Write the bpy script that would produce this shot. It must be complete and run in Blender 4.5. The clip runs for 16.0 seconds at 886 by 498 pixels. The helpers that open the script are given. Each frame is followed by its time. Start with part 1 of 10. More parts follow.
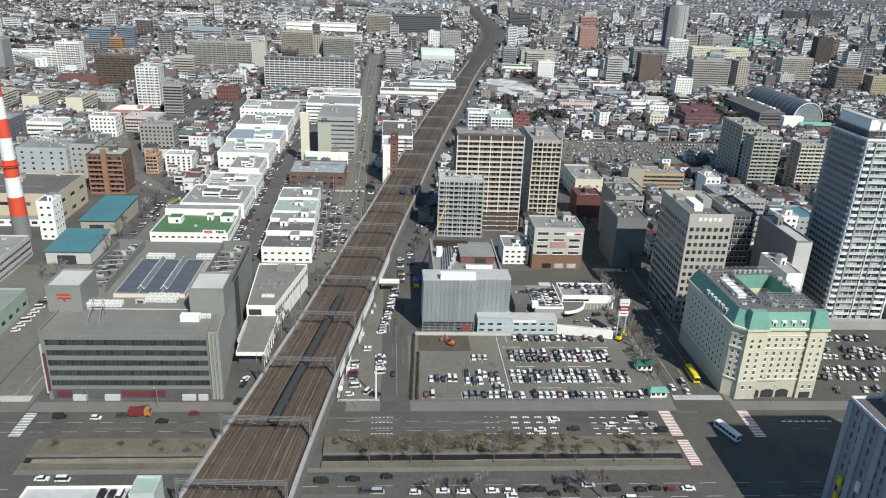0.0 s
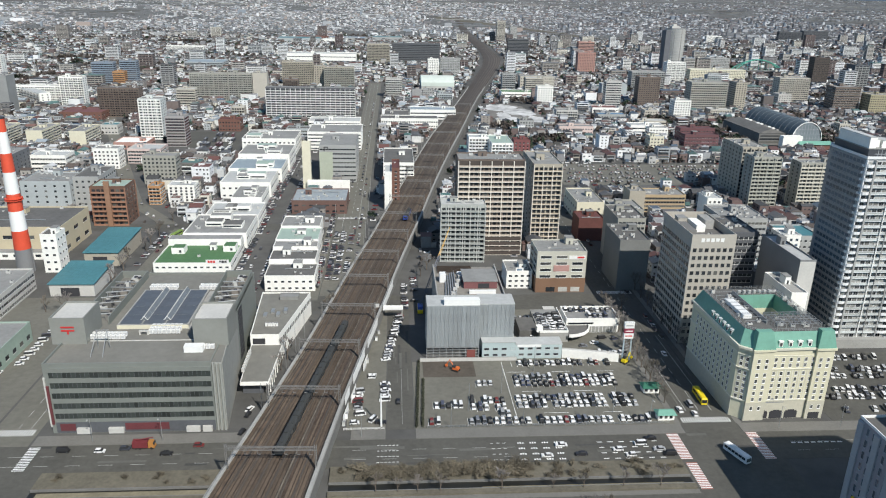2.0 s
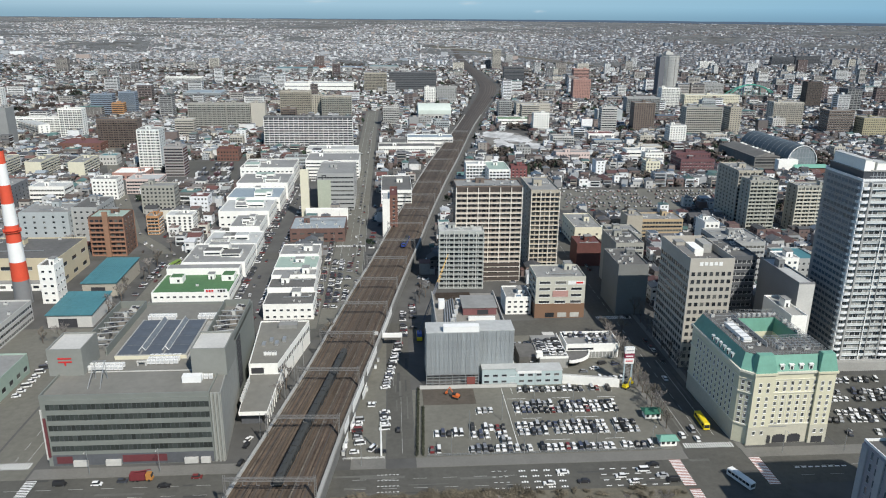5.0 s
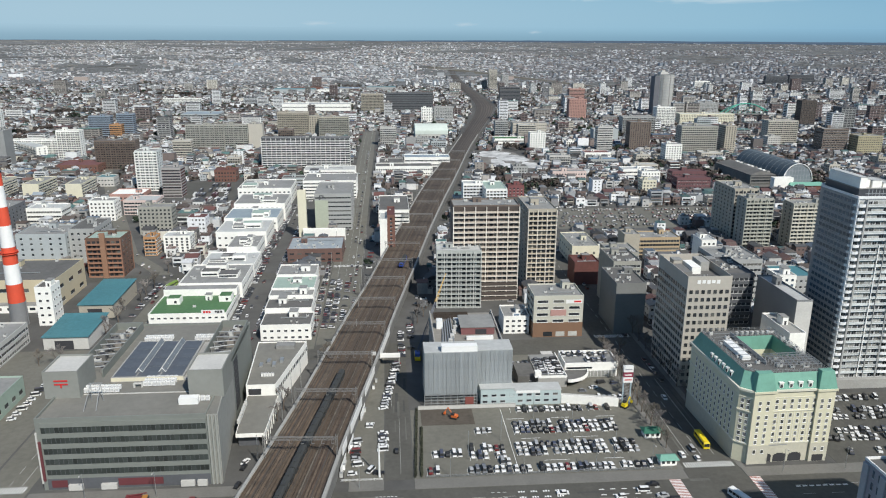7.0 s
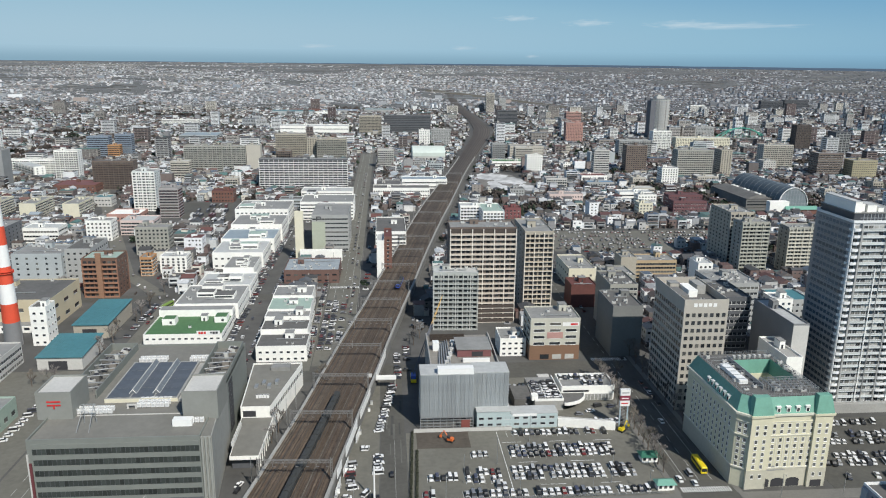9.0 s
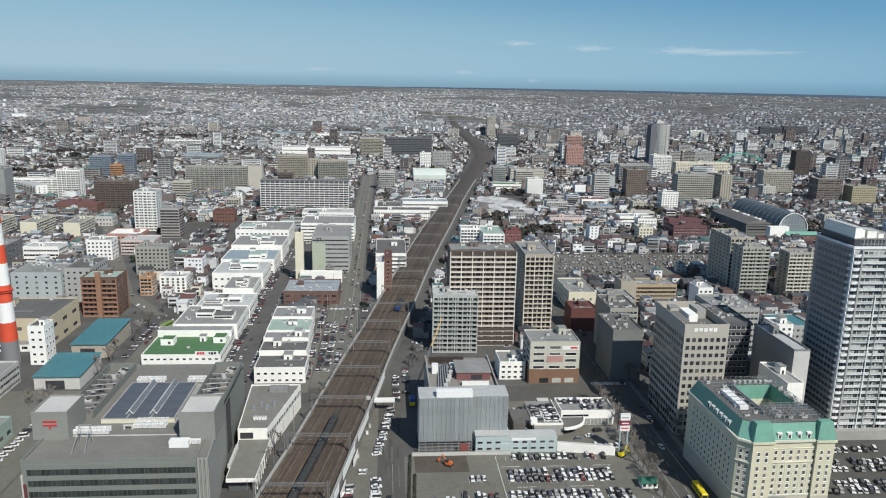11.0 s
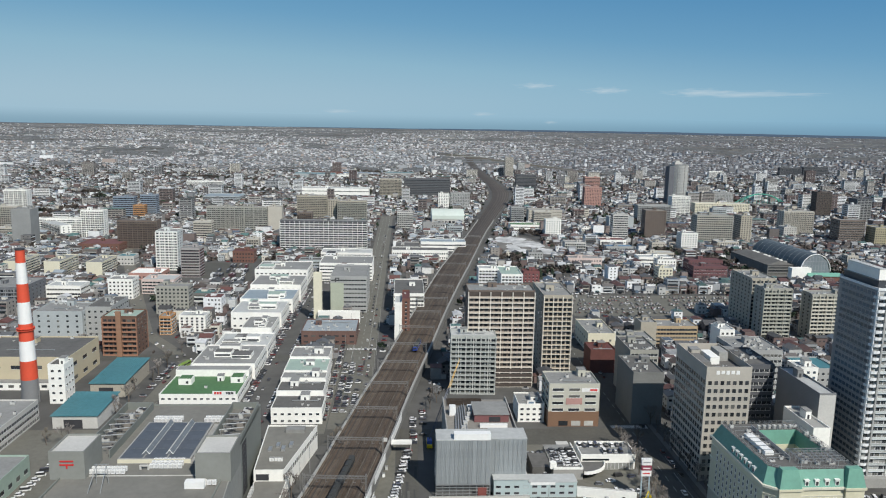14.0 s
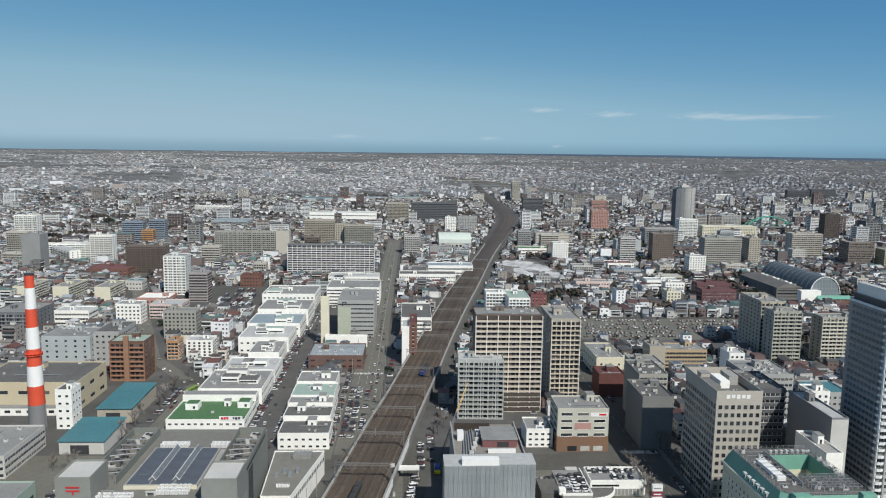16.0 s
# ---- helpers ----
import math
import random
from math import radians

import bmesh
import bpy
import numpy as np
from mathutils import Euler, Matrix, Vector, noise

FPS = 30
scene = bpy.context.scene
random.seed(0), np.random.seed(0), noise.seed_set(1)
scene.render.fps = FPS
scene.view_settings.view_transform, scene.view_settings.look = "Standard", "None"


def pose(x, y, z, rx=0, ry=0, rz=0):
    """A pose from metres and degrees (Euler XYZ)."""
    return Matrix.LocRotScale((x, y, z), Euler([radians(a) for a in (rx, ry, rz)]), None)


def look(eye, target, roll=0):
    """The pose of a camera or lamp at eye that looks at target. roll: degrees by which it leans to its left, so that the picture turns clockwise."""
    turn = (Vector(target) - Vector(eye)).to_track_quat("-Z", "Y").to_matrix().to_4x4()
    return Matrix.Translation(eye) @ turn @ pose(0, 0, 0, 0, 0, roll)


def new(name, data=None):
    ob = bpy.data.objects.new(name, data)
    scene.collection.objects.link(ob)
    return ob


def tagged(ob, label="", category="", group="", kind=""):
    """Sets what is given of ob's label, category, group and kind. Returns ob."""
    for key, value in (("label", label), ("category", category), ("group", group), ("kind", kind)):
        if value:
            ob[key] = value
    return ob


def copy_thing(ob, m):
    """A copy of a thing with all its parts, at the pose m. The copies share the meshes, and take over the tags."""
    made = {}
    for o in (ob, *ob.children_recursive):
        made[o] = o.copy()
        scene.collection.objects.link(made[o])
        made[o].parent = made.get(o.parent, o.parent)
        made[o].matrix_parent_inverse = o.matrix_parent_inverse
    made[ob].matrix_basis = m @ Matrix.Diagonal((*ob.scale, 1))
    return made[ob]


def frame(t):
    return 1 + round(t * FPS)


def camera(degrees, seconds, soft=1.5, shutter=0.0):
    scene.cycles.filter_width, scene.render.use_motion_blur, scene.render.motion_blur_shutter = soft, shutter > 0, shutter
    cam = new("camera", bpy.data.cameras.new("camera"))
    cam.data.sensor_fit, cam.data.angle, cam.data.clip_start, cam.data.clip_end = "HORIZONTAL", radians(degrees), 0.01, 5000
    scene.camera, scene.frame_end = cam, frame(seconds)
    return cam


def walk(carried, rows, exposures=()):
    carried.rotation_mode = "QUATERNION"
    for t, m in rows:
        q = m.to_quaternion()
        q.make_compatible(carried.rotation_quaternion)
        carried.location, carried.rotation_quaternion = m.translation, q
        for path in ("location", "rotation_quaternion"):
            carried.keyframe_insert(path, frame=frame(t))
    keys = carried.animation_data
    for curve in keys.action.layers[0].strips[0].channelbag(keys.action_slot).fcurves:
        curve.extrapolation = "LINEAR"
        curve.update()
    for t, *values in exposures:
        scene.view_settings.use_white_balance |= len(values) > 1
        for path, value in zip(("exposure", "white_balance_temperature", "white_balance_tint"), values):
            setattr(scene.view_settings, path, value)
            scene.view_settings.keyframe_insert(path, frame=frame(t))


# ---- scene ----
# ---- the camera stands still at a high window and tilts up ----
cam = camera(62.0, 16.0, 1.1)
EYE = 160.0
ROWS = [
    (0.0, 68.368, -2.229, -3.541),
    (0.5, 69.051, -1.991, -3.564),
    (1.0, 69.586, -1.751, -3.615),
    (1.5, 70.027, -1.353, -3.690),
    (2.0, 70.360, -1.153, -3.709),
    (2.5, 70.810, -1.063, -3.675),
    (3.0, 71.208, -0.966, -3.719),
    (3.5, 71.541, -0.876, -3.758),
    (4.0, 71.845, -0.771, -3.825),
    (6.5, 73.507, -0.375, -4.261),
    (7.0, 73.953, -0.337, -4.298),
    (7.5, 74.384, -0.332, -4.387),
    (8.0, 74.830, -0.202, -4.545),
    (8.5, 75.282, -0.468, -4.543),
    (9.0, 75.650, -0.698, -4.456),
    (11.5, 77.815, -1.419, -4.180),
    (12.0, 78.270, -1.673, -3.965),
    (12.5, 78.855, -1.510, -3.669),
    (13.0, 79.392, -1.548, -3.414),
    (13.5, 79.953, -1.067, -3.164),
    (14.0, 80.479, -1.073, -2.924),
    (14.5, 80.908, -0.765, -2.799),
    (15.0, 81.338, -0.750, -2.662),
    (15.5, 81.816, -0.751, -2.529),
    (16.0, 82.318, -0.797, -2.405),
]
walk(cam, [(t, pose(0, 0, EYE, rx, ry, rz)) for t, rx, ry, rz in ROWS], [(0, 0.0), (4, -0.06), (8, -0.12), (12, -0.2), (16, -0.25)])

# ---- daylight ----
SUN_DIR = Vector((0.457 * math.cos(radians(44)), -0.889 * math.cos(radians(44)), math.sin(radians(44))))
world = bpy.data.worlds.new("sky_world")
scene.world = world
world.use_nodes = True
wn = world.node_tree
bg = wn.nodes["Background"]
sky = wn.nodes.new("ShaderNodeTexSky")
sky.sky_type = "NISHITA"
sky.sun_disc = False
sky.sun_elevation = radians(44)
sky.sun_rotation = math.atan2(0.457, -0.889)
sky.altitude = 160
sky.air_density = 1.0
sky.dust_density = 0.25
sky.ozone_density = 2.5
lum = wn.nodes.new("ShaderNodeRGBToBW")
dim = wn.nodes.new("ShaderNodeMath")
dim.operation = "MULTIPLY"
dim.inputs[1].default_value = 0.0515
hues = wn.nodes.new("ShaderNodeValToRGB")
el = hues.color_ramp.elements
el[0].position, el[0].color = 0.06, (0.04, 0.13, 0.32, 1)
el[1].position, el[1].color = 1.0, (1.0, 1.0, 0.95, 1)
for pos, c in ((0.205, (0.105, 0.31, 0.56, 1)), (0.28, (0.18, 0.41, 0.63, 1)), (0.36, (0.31, 0.54, 0.70, 1))):
    e = el.new(pos)
    e.color = c
wn.links.new(sky.outputs[0], lum.inputs[0])
wn.links.new(lum.outputs[0], dim.inputs[0])
wn.links.new(dim.outputs[0], hues.inputs[0])
# paler towards the zenith, as a hazy spring sky is
geo = wn.nodes.new("ShaderNodeTexCoord")
sep = wn.nodes.new("ShaderNodeSeparateXYZ")
high = wn.nodes.new("ShaderNodeMapRange")
high.inputs["From Min"].default_value, high.inputs["From Max"].default_value = 0.2, 0.6
high.inputs["To Min"].default_value, high.inputs["To Max"].default_value = 1.0, 0.71
pale = wn.nodes.new("ShaderNodeHueSaturation")
wn.links.new(geo.outputs["Generated"], sep.inputs[0])
wn.links.new(sep.outputs[2], high.inputs["Value"])
wn.links.new(high.outputs[0], pale.inputs["Saturation"])
wn.links.new(hues.outputs[0], pale.inputs["Color"])
wn.links.new(pale.outputs[0], bg.inputs[0])
bg.inputs[1].default_value = 1.0
sun = new("sun", bpy.data.lights.new("sun", "SUN"))
sun.data.energy = 5.0
sun.data.angle = radians(0.53)
sun.data.color = (0.985, 0.95, 0.88)
sun.matrix_world = look(SUN_DIR * 400, (0, 0, 0))

# ---- materials ----
MATS = {}


def nodes_of(name):
    m = bpy.data.materials.new(name)
    m.use_nodes = True
    return m, m.node_tree, m.node_tree.nodes["Principled BSDF"]


def add(nt, kind, **values):
    n = nt.nodes.new(kind)
    for k, v in values.items():
        n.inputs[k].default_value = v
    return n


def surf(name, col, rough=0.8, var=0.18, grain=1.5, stain=0.08, bump=0.05, metal=0.0, spread=0.0):
    """A painted, mineral or metal surface: base colour with fine grain and wide stains; spread varies it from object to object."""
    if name in MATS:
        return MATS[name]
    m, nt, p = nodes_of(name)
    tc = add(nt, "ShaderNodeTexCoord")
    g = add(nt, "ShaderNodeTexNoise", Scale=grain, Detail=6.0, Roughness=0.65)
    s = add(nt, "ShaderNodeTexNoise", Scale=stain, Detail=4.0, Roughness=0.6)
    nt.links.new(tc.outputs["Object"], g.inputs["Vector"])
    nt.links.new(tc.outputs["Object"], s.inputs["Vector"])
    mx = add(nt, "ShaderNodeMath")
    mx.operation = "ADD"
    nt.links.new(g.outputs[0], mx.inputs[0])
    nt.links.new(s.outputs[0], mx.inputs[1])
    rng = add(nt, "ShaderNodeMapRange")
    rng.inputs["From Min"].default_value, rng.inputs["From Max"].default_value = 0.6, 1.4
    rng.inputs["To Min"].default_value, rng.inputs["To Max"].default_value = 1 - var, 1 + var
    nt.links.new(mx.outputs[0], rng.inputs["Value"])
    hsv = add(nt, "ShaderNodeHueSaturation", Color=(*col, 1))
    last = rng.outputs[0]
    if spread:
        oi = add(nt, "ShaderNodeObjectInfo")
        r2 = add(nt, "ShaderNodeMapRange")
        r2.inputs["To Min"].default_value, r2.inputs["To Max"].default_value = 1 - spread, 1 + spread
        nt.links.new(oi.outputs["Random"], r2.inputs["Value"])
        mul = add(nt, "ShaderNodeMath")
        mul.operation = "MULTIPLY"
        nt.links.new(last, mul.inputs[0])
        nt.links.new(r2.outputs[0], mul.inputs[1])
        last = mul.outputs[0]
    nt.links.new(last, hsv.inputs["Value"])
    nt.links.new(hsv.outputs[0], p.inputs["Base Color"])
    p.inputs["Roughness"].default_value = rough
    p.inputs["Metallic"].default_value = metal
    if bump:
        b = add(nt, "ShaderNodeBump", Strength=0.4, Distance=bump)
        nt.links.new(g.outputs[0], b.inputs["Height"])
        nt.links.new(b.outputs[0], p.inputs["Normal"])
    MATS[name] = m
    return m


def choice(name, cols, rough=0.75, island=True, var=0.12, grain=0.6, metal=0.0, both=False):
    """One of several colours for each joined piece (island) or for each object."""
    if name in MATS:
        return MATS[name]
    m, nt, p = nodes_of(name)
    src = add(nt, "ShaderNodeNewGeometry") if island else add(nt, "ShaderNodeObjectInfo")
    ramp = add(nt, "ShaderNodeValToRGB")
    ramp.color_ramp.interpolation = "CONSTANT"
    el = ramp.color_ramp.elements
    el[0].position, el[0].color = 0, (*cols[0], 1)
    el[1].position, el[1].color = 1 / len(cols), (*cols[1], 1)
    for i in range(2, len(cols)):
        e = el.new(i / len(cols))
        e.color = (*cols[i], 1)
    pick = src.outputs["Random Per Island" if island else "Random"]
    if both:
        oi = add(nt, "ShaderNodeObjectInfo")
        total = add(nt, "ShaderNodeMath")
        total.operation = "ADD"
        nt.links.new(pick, total.inputs[0])
        nt.links.new(oi.outputs["Random"], total.inputs[1])
        part_of = add(nt, "ShaderNodeMath")
        part_of.operation = "FRACT"
        nt.links.new(total.outputs[0], part_of.inputs[0])
        pick = part_of.outputs[0]
    nt.links.new(pick, ramp.inputs[0])
    tc = add(nt, "ShaderNodeTexCoord")
    g = add(nt, "ShaderNodeTexNoise", Scale=grain, Detail=5.0)
    nt.links.new(tc.outputs["Object"], g.inputs["Vector"])
    rng = add(nt, "ShaderNodeMapRange")
    rng.inputs["From Min"].default_value, rng.inputs["From Max"].default_value = 0.3, 0.7
    rng.inputs["To Min"].default_value, rng.inputs["To Max"].default_value = 1 - var, 1 + var
    nt.links.new(g.outputs[0], rng.inputs["Value"])
    hsv = add(nt, "ShaderNodeHueSaturation")
    nt.links.new(ramp.outputs[0], hsv.inputs["Color"])
    nt.links.new(rng.outputs[0], hsv.inputs["Value"])
    nt.links.new(hsv.outputs[0], p.inputs["Base Color"])
    p.inputs["Roughness"].default_value = rough
    p.inputs["Metallic"].default_value = metal
    MATS[name] = m
    return m


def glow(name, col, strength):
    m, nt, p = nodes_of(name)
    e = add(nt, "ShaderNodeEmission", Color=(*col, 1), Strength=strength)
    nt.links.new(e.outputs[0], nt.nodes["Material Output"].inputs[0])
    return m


asphalt = surf("asphalt", (0.088, 0.085, 0.074), 0.9, 0.3, 0.5, 0.05)
asphalt_lot = surf("asphalt_lot", (0.148, 0.143, 0.12), 0.9, 0.22, 0.4, 0.05)
pavement_mat = surf("paving", (0.165, 0.16, 0.145), 0.9, 0.2, 1.0, 0.1)
ground_mat = surf("town_ground", (0.092, 0.090, 0.085), 0.95, 0.45, 0.06, 0.012)
dry_grass = surf("dry_grass", (0.135, 0.122, 0.092), 0.95, 0.35, 0.8, 0.12)
soil = surf("bare_soil", (0.085, 0.072, 0.058), 0.95, 0.35, 0.6, 0.1)
far_ballast = surf("far_ballast", (0.066, 0.056, 0.049), 0.95, 0.35, 0.2, 0.02)
ballast = surf("ballast", (0.088, 0.066, 0.048), 0.95, 0.45, 0.9, 0.06, 0.06)
track_bed = surf("track_bed", (0.11, 0.081, 0.058), 0.95, 0.5, 0.5, 0.05, 0.06, spread=0.3)
rail_steel = surf("rail_steel", (0.085, 0.066, 0.052), 0.6, 0.3, 2.0, 0.2, 0.0, 0.5)
concrete = surf("concrete", (0.33, 0.325, 0.305), 0.85, 0.2, 1.2, 0.12)
concrete_dark = surf("concrete_dark", (0.17, 0.168, 0.16), 0.88, 0.25, 1.0, 0.1)
concrete_light = surf("concrete_light", (0.52, 0.51, 0.48), 0.85, 0.15, 1.0, 0.1)
white_wall = surf("white_wall", (0.86, 0.85, 0.80), 0.75, 0.1, 0.8, 0.1)
cream_wall = surf("cream_wall", (0.68, 0.64, 0.50), 0.75, 0.1, 0.8, 0.1)
hotel_wall = surf("hotel_wall", (0.64, 0.612, 0.455), 0.7, 0.08, 0.8, 0.1)
beige_wall = surf("beige_wall", (0.48, 0.45, 0.39), 0.8, 0.12, 0.8, 0.1)
tan_wall = surf("tan_wall", (0.40, 0.365, 0.30), 0.8, 0.12, 0.8, 0.1)
brown_wall = surf("brown_wall", (0.16, 0.125, 0.105), 0.8, 0.18, 0.8, 0.1)
dark_brown = surf("dark_brown", (0.075, 0.06, 0.052), 0.75, 0.2, 0.8, 0.1)
brick_wall = surf("brick_wall", (0.17, 0.085, 0.065), 0.85, 0.2, 1.5, 0.1)
orange_wall = surf("orange_wall", (0.47, 0.25, 0.11), 0.75, 0.12, 0.8, 0.1)
rust_tile = surf("rust_tile", (0.29, 0.165, 0.105), 0.7, 0.15, 0.8, 0.1)
grey_wall = surf("grey_wall", (0.36, 0.365, 0.355), 0.75, 0.14, 0.8, 0.08)
bluegrey_wall = surf("bluegrey_wall", (0.40, 0.43, 0.435), 0.75, 0.14, 0.8, 0.08)
green_grey = surf("green_grey_wall", (0.42, 0.435, 0.41), 0.75, 0.14, 0.8, 0.08)
olive_wall = surf("olive_wall", (0.34, 0.335, 0.295), 0.8, 0.14, 0.8, 0.08)
post_panel = surf("post_panel", (0.195, 0.208, 0.19), 0.6, 0.1, 0.4, 0.06)
post_roof = surf("post_roof", (0.185, 0.18, 0.16), 0.9, 0.2, 0.35, 0.05)
dark_wall = surf("dark_wall", (0.10, 0.105, 0.115), 0.6, 0.2, 0.8, 0.08)
pink_wall = surf("pink_wall", (0.42, 0.24, 0.2), 0.8, 0.12, 0.8, 0.1)
yellow_wall = surf("yellow_wall", (0.5, 0.43, 0.24), 0.8, 0.12, 0.8, 0.1)
roof_grey = surf("roof_grey", (0.25, 0.25, 0.24), 0.85, 0.25, 0.4, 0.06)
roof_dark = surf("roof_dark", (0.125, 0.122, 0.115), 0.85, 0.3, 0.4, 0.06)
roof_light = surf("roof_light", (0.44, 0.45, 0.44), 0.8, 0.2, 0.4, 0.06)
roof_blue = surf("roof_blue", (0.27, 0.325, 0.36), 0.6, 0.2, 0.4, 0.06)
roof_teal = surf("roof_teal", (0.07, 0.20, 0.225), 0.5, 0.2, 0.5, 0.06)
roof_palegreen = surf("roof_palegreen", (0.33, 0.42, 0.36), 0.6, 0.15, 0.5, 0.06)
roof_green = surf("roof_green", (0.075, 0.165, 0.07), 0.8, 0.25, 0.5, 0.08)
roof_red = surf("roof_red", (0.13, 0.05, 0.042), 0.7, 0.2, 0.5, 0.06)
copper_green = surf("copper_green", (0.155, 0.345, 0.27), 0.6, 0.16, 0.6, 0.1)
white_paint = surf("white_paint", (0.8, 0.8, 0.78), 0.6, 0.06, 1.0, 0.2, 0.0)
red_paint = surf("red_paint", (0.55, 0.03, 0.03), 0.55, 0.1, 1.0, 0.2, 0.0)
chimney_red = surf("chimney_red", (0.66, 0.085, 0.04), 0.6, 0.12, 0.4, 0.06, 0.0)
orange_paint = surf("orange_paint", (0.6, 0.14, 0.035), 0.5, 0.12, 1.0, 0.2, 0.0)
yellow_paint = surf("yellow_paint", (0.78, 0.60, 0.02), 0.45, 0.08, 1.0, 0.2, 0.0)
green_paint = surf("green_paint", (0.03, 0.14, 0.09), 0.55, 0.1, 1.0, 0.2, 0.0)
blue_paint = surf("blue_paint", (0.05, 0.10, 0.42), 0.4, 0.1, 1.0, 0.2, 0.0)
mint_paint = surf("mint_paint", (0.08, 0.36, 0.27), 0.5, 0.1, 1.0, 0.2, 0.0)
steel_grey = surf("steel_grey", (0.36, 0.37, 0.38), 0.5, 0.12, 1.0, 0.2, 0.0, 0.4)
galvanised = surf("galvanised", (0.42, 0.43, 0.43), 0.5, 0.15, 1.0, 0.2, 0.0, 0.6)
shed_metal = surf("shed_metal", (0.36, 0.385, 0.395), 0.55, 0.12, 0.5, 0.1, 0.0, 0.3, spread=0.08)
machine_grey = surf("machine_grey", (0.5, 0.5, 0.48), 0.6, 0.15, 1.0, 0.2, 0.0)
louvre_dark = surf("louvre_dark", (0.04, 0.04, 0.045), 0.7, 0.2, 2.0, 0.2, 0.0)
glass_dark = choice("glass_dark", [(0.02, 0.023, 0.027), (0.035, 0.04, 0.046), (0.05, 0.055, 0.06), (0.03, 0.034, 0.04), (0.07, 0.073, 0.075), (0.026, 0.03, 0.034), (0.045, 0.05, 0.056), (0.13, 0.13, 0.12)], 0.18, True, 0.2, both=True)
band_glass = surf("band_glass", (0.045, 0.053, 0.05), 0.2, 0.25, 0.6, 0.2, 0.0, spread=0.35)
glass_blue = surf("glass_blue", (0.07, 0.10, 0.13), 0.12, 0.25, 0.6, 0.2, 0.0, spread=0.35)
glass_curtain = surf("glass_curtain", (0.32, 0.32, 0.30), 0.25, 0.25, 0.8, 0.3, 0.0, spread=0.5)
car_glass = surf("car_glass", (0.03, 0.031, 0.033), 0.4, 0.2, 0.8, 0.3, 0.0)
solar_glass = surf("solar_glass", (0.095, 0.105, 0.12), 0.45, 0.25, 0.5, 0.1, 0.0)
rubber = surf("rubber", (0.02, 0.02, 0.02), 0.85, 0.2, 3.0, 0.5, 0.0)
train_dark = surf("train_dark", (0.042, 0.045, 0.045), 0.85, 0.15, 1.0, 0.1, 0.0)
water_mat = surf("canal_water", (0.02, 0.02, 0.017), 0.35, 0.3, 0.3, 0.05, 0.02)
bark = surf("bark", (0.13, 0.105, 0.085), 0.9, 0.25, 3.0, 0.4)
twig = surf("twig", (0.215, 0.195, 0.18), 0.9, 0.25, 3.0, 0.4, spread=0.2)
far_twig = surf("far_twig", (0.085, 0.07, 0.06), 0.9, 0.3, 0.5, 0.05)
scrub_twig = surf("scrub_twig", (0.165, 0.145, 0.12), 0.9, 0.3, 2.0, 0.3, spread=0.25)
shrub_leaf = surf("shrub_leaf", (0.135, 0.116, 0.083), 0.9, 0.35, 1.5, 0.3, spread=0.3)
conifer_leaf = surf("conifer_leaf", (0.03, 0.05, 0.028), 0.9, 0.3, 1.5, 0.3)
car_paint = choice("car_paint", [(0.75, 0.75, 0.74)] * 8 + [(0.02, 0.02, 0.022)] * 4 + [(0.38, 0.39, 0.4)] * 3
                   + [(0.75, 0.75, 0.74)] * 3 + [(0.05, 0.055, 0.07)] * 2 + [(0.06, 0.07, 0.11), (0.17, 0.03, 0.03), (0.17, 0.18, 0.2), (0.3, 0.31, 0.32), (0.7, 0.7, 0.68), (0.03, 0.03, 0.035)], 0.3, False, 0.05)
# whites and greys cooled a little to stand for haze over the town
town_wall = choice("town_wall", [(0.74, 0.75, 0.75), (0.56, 0.57, 0.57), (0.30, 0.30, 0.295), (0.62, 0.585, 0.51), (0.17, 0.165, 0.16),
                                 (0.78, 0.79, 0.80), (0.30, 0.275, 0.25), (0.40, 0.42, 0.43), (0.70, 0.70, 0.68), (0.15, 0.11, 0.105), (0.72, 0.73, 0.73), (0.24, 0.24, 0.245), (0.42, 0.40, 0.37), (0.17, 0.135, 0.125)])
town_roof = choice("town_roof", [(0.13, 0.132, 0.135), (0.06, 0.06, 0.06), (0.36, 0.363, 0.365), (0.10, 0.08, 0.07), (0.20, 0.207, 0.215),
                                 (0.13, 0.06, 0.053), (0.095, 0.135, 0.185), (0.5, 0.51, 0.52), (0.08, 0.083, 0.088), (0.19, 0.175, 0.16), (0.11, 0.115, 0.12), (0.09, 0.17, 0.16), (0.085, 0.065, 0.055), (0.07, 0.072, 0.078), (0.17, 0.10, 0.085), (0.30, 0.34, 0.37)])
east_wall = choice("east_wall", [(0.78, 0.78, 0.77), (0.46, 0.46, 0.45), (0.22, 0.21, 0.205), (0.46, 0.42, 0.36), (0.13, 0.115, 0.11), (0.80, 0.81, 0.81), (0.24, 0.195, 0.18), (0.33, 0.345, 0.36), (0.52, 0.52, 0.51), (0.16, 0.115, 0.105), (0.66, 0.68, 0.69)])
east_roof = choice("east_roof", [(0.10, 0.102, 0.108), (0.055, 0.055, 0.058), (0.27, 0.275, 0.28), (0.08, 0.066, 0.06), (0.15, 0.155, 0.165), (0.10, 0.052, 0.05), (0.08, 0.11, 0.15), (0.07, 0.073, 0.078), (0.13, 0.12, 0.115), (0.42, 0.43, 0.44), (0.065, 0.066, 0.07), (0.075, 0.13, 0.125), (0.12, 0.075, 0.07)])
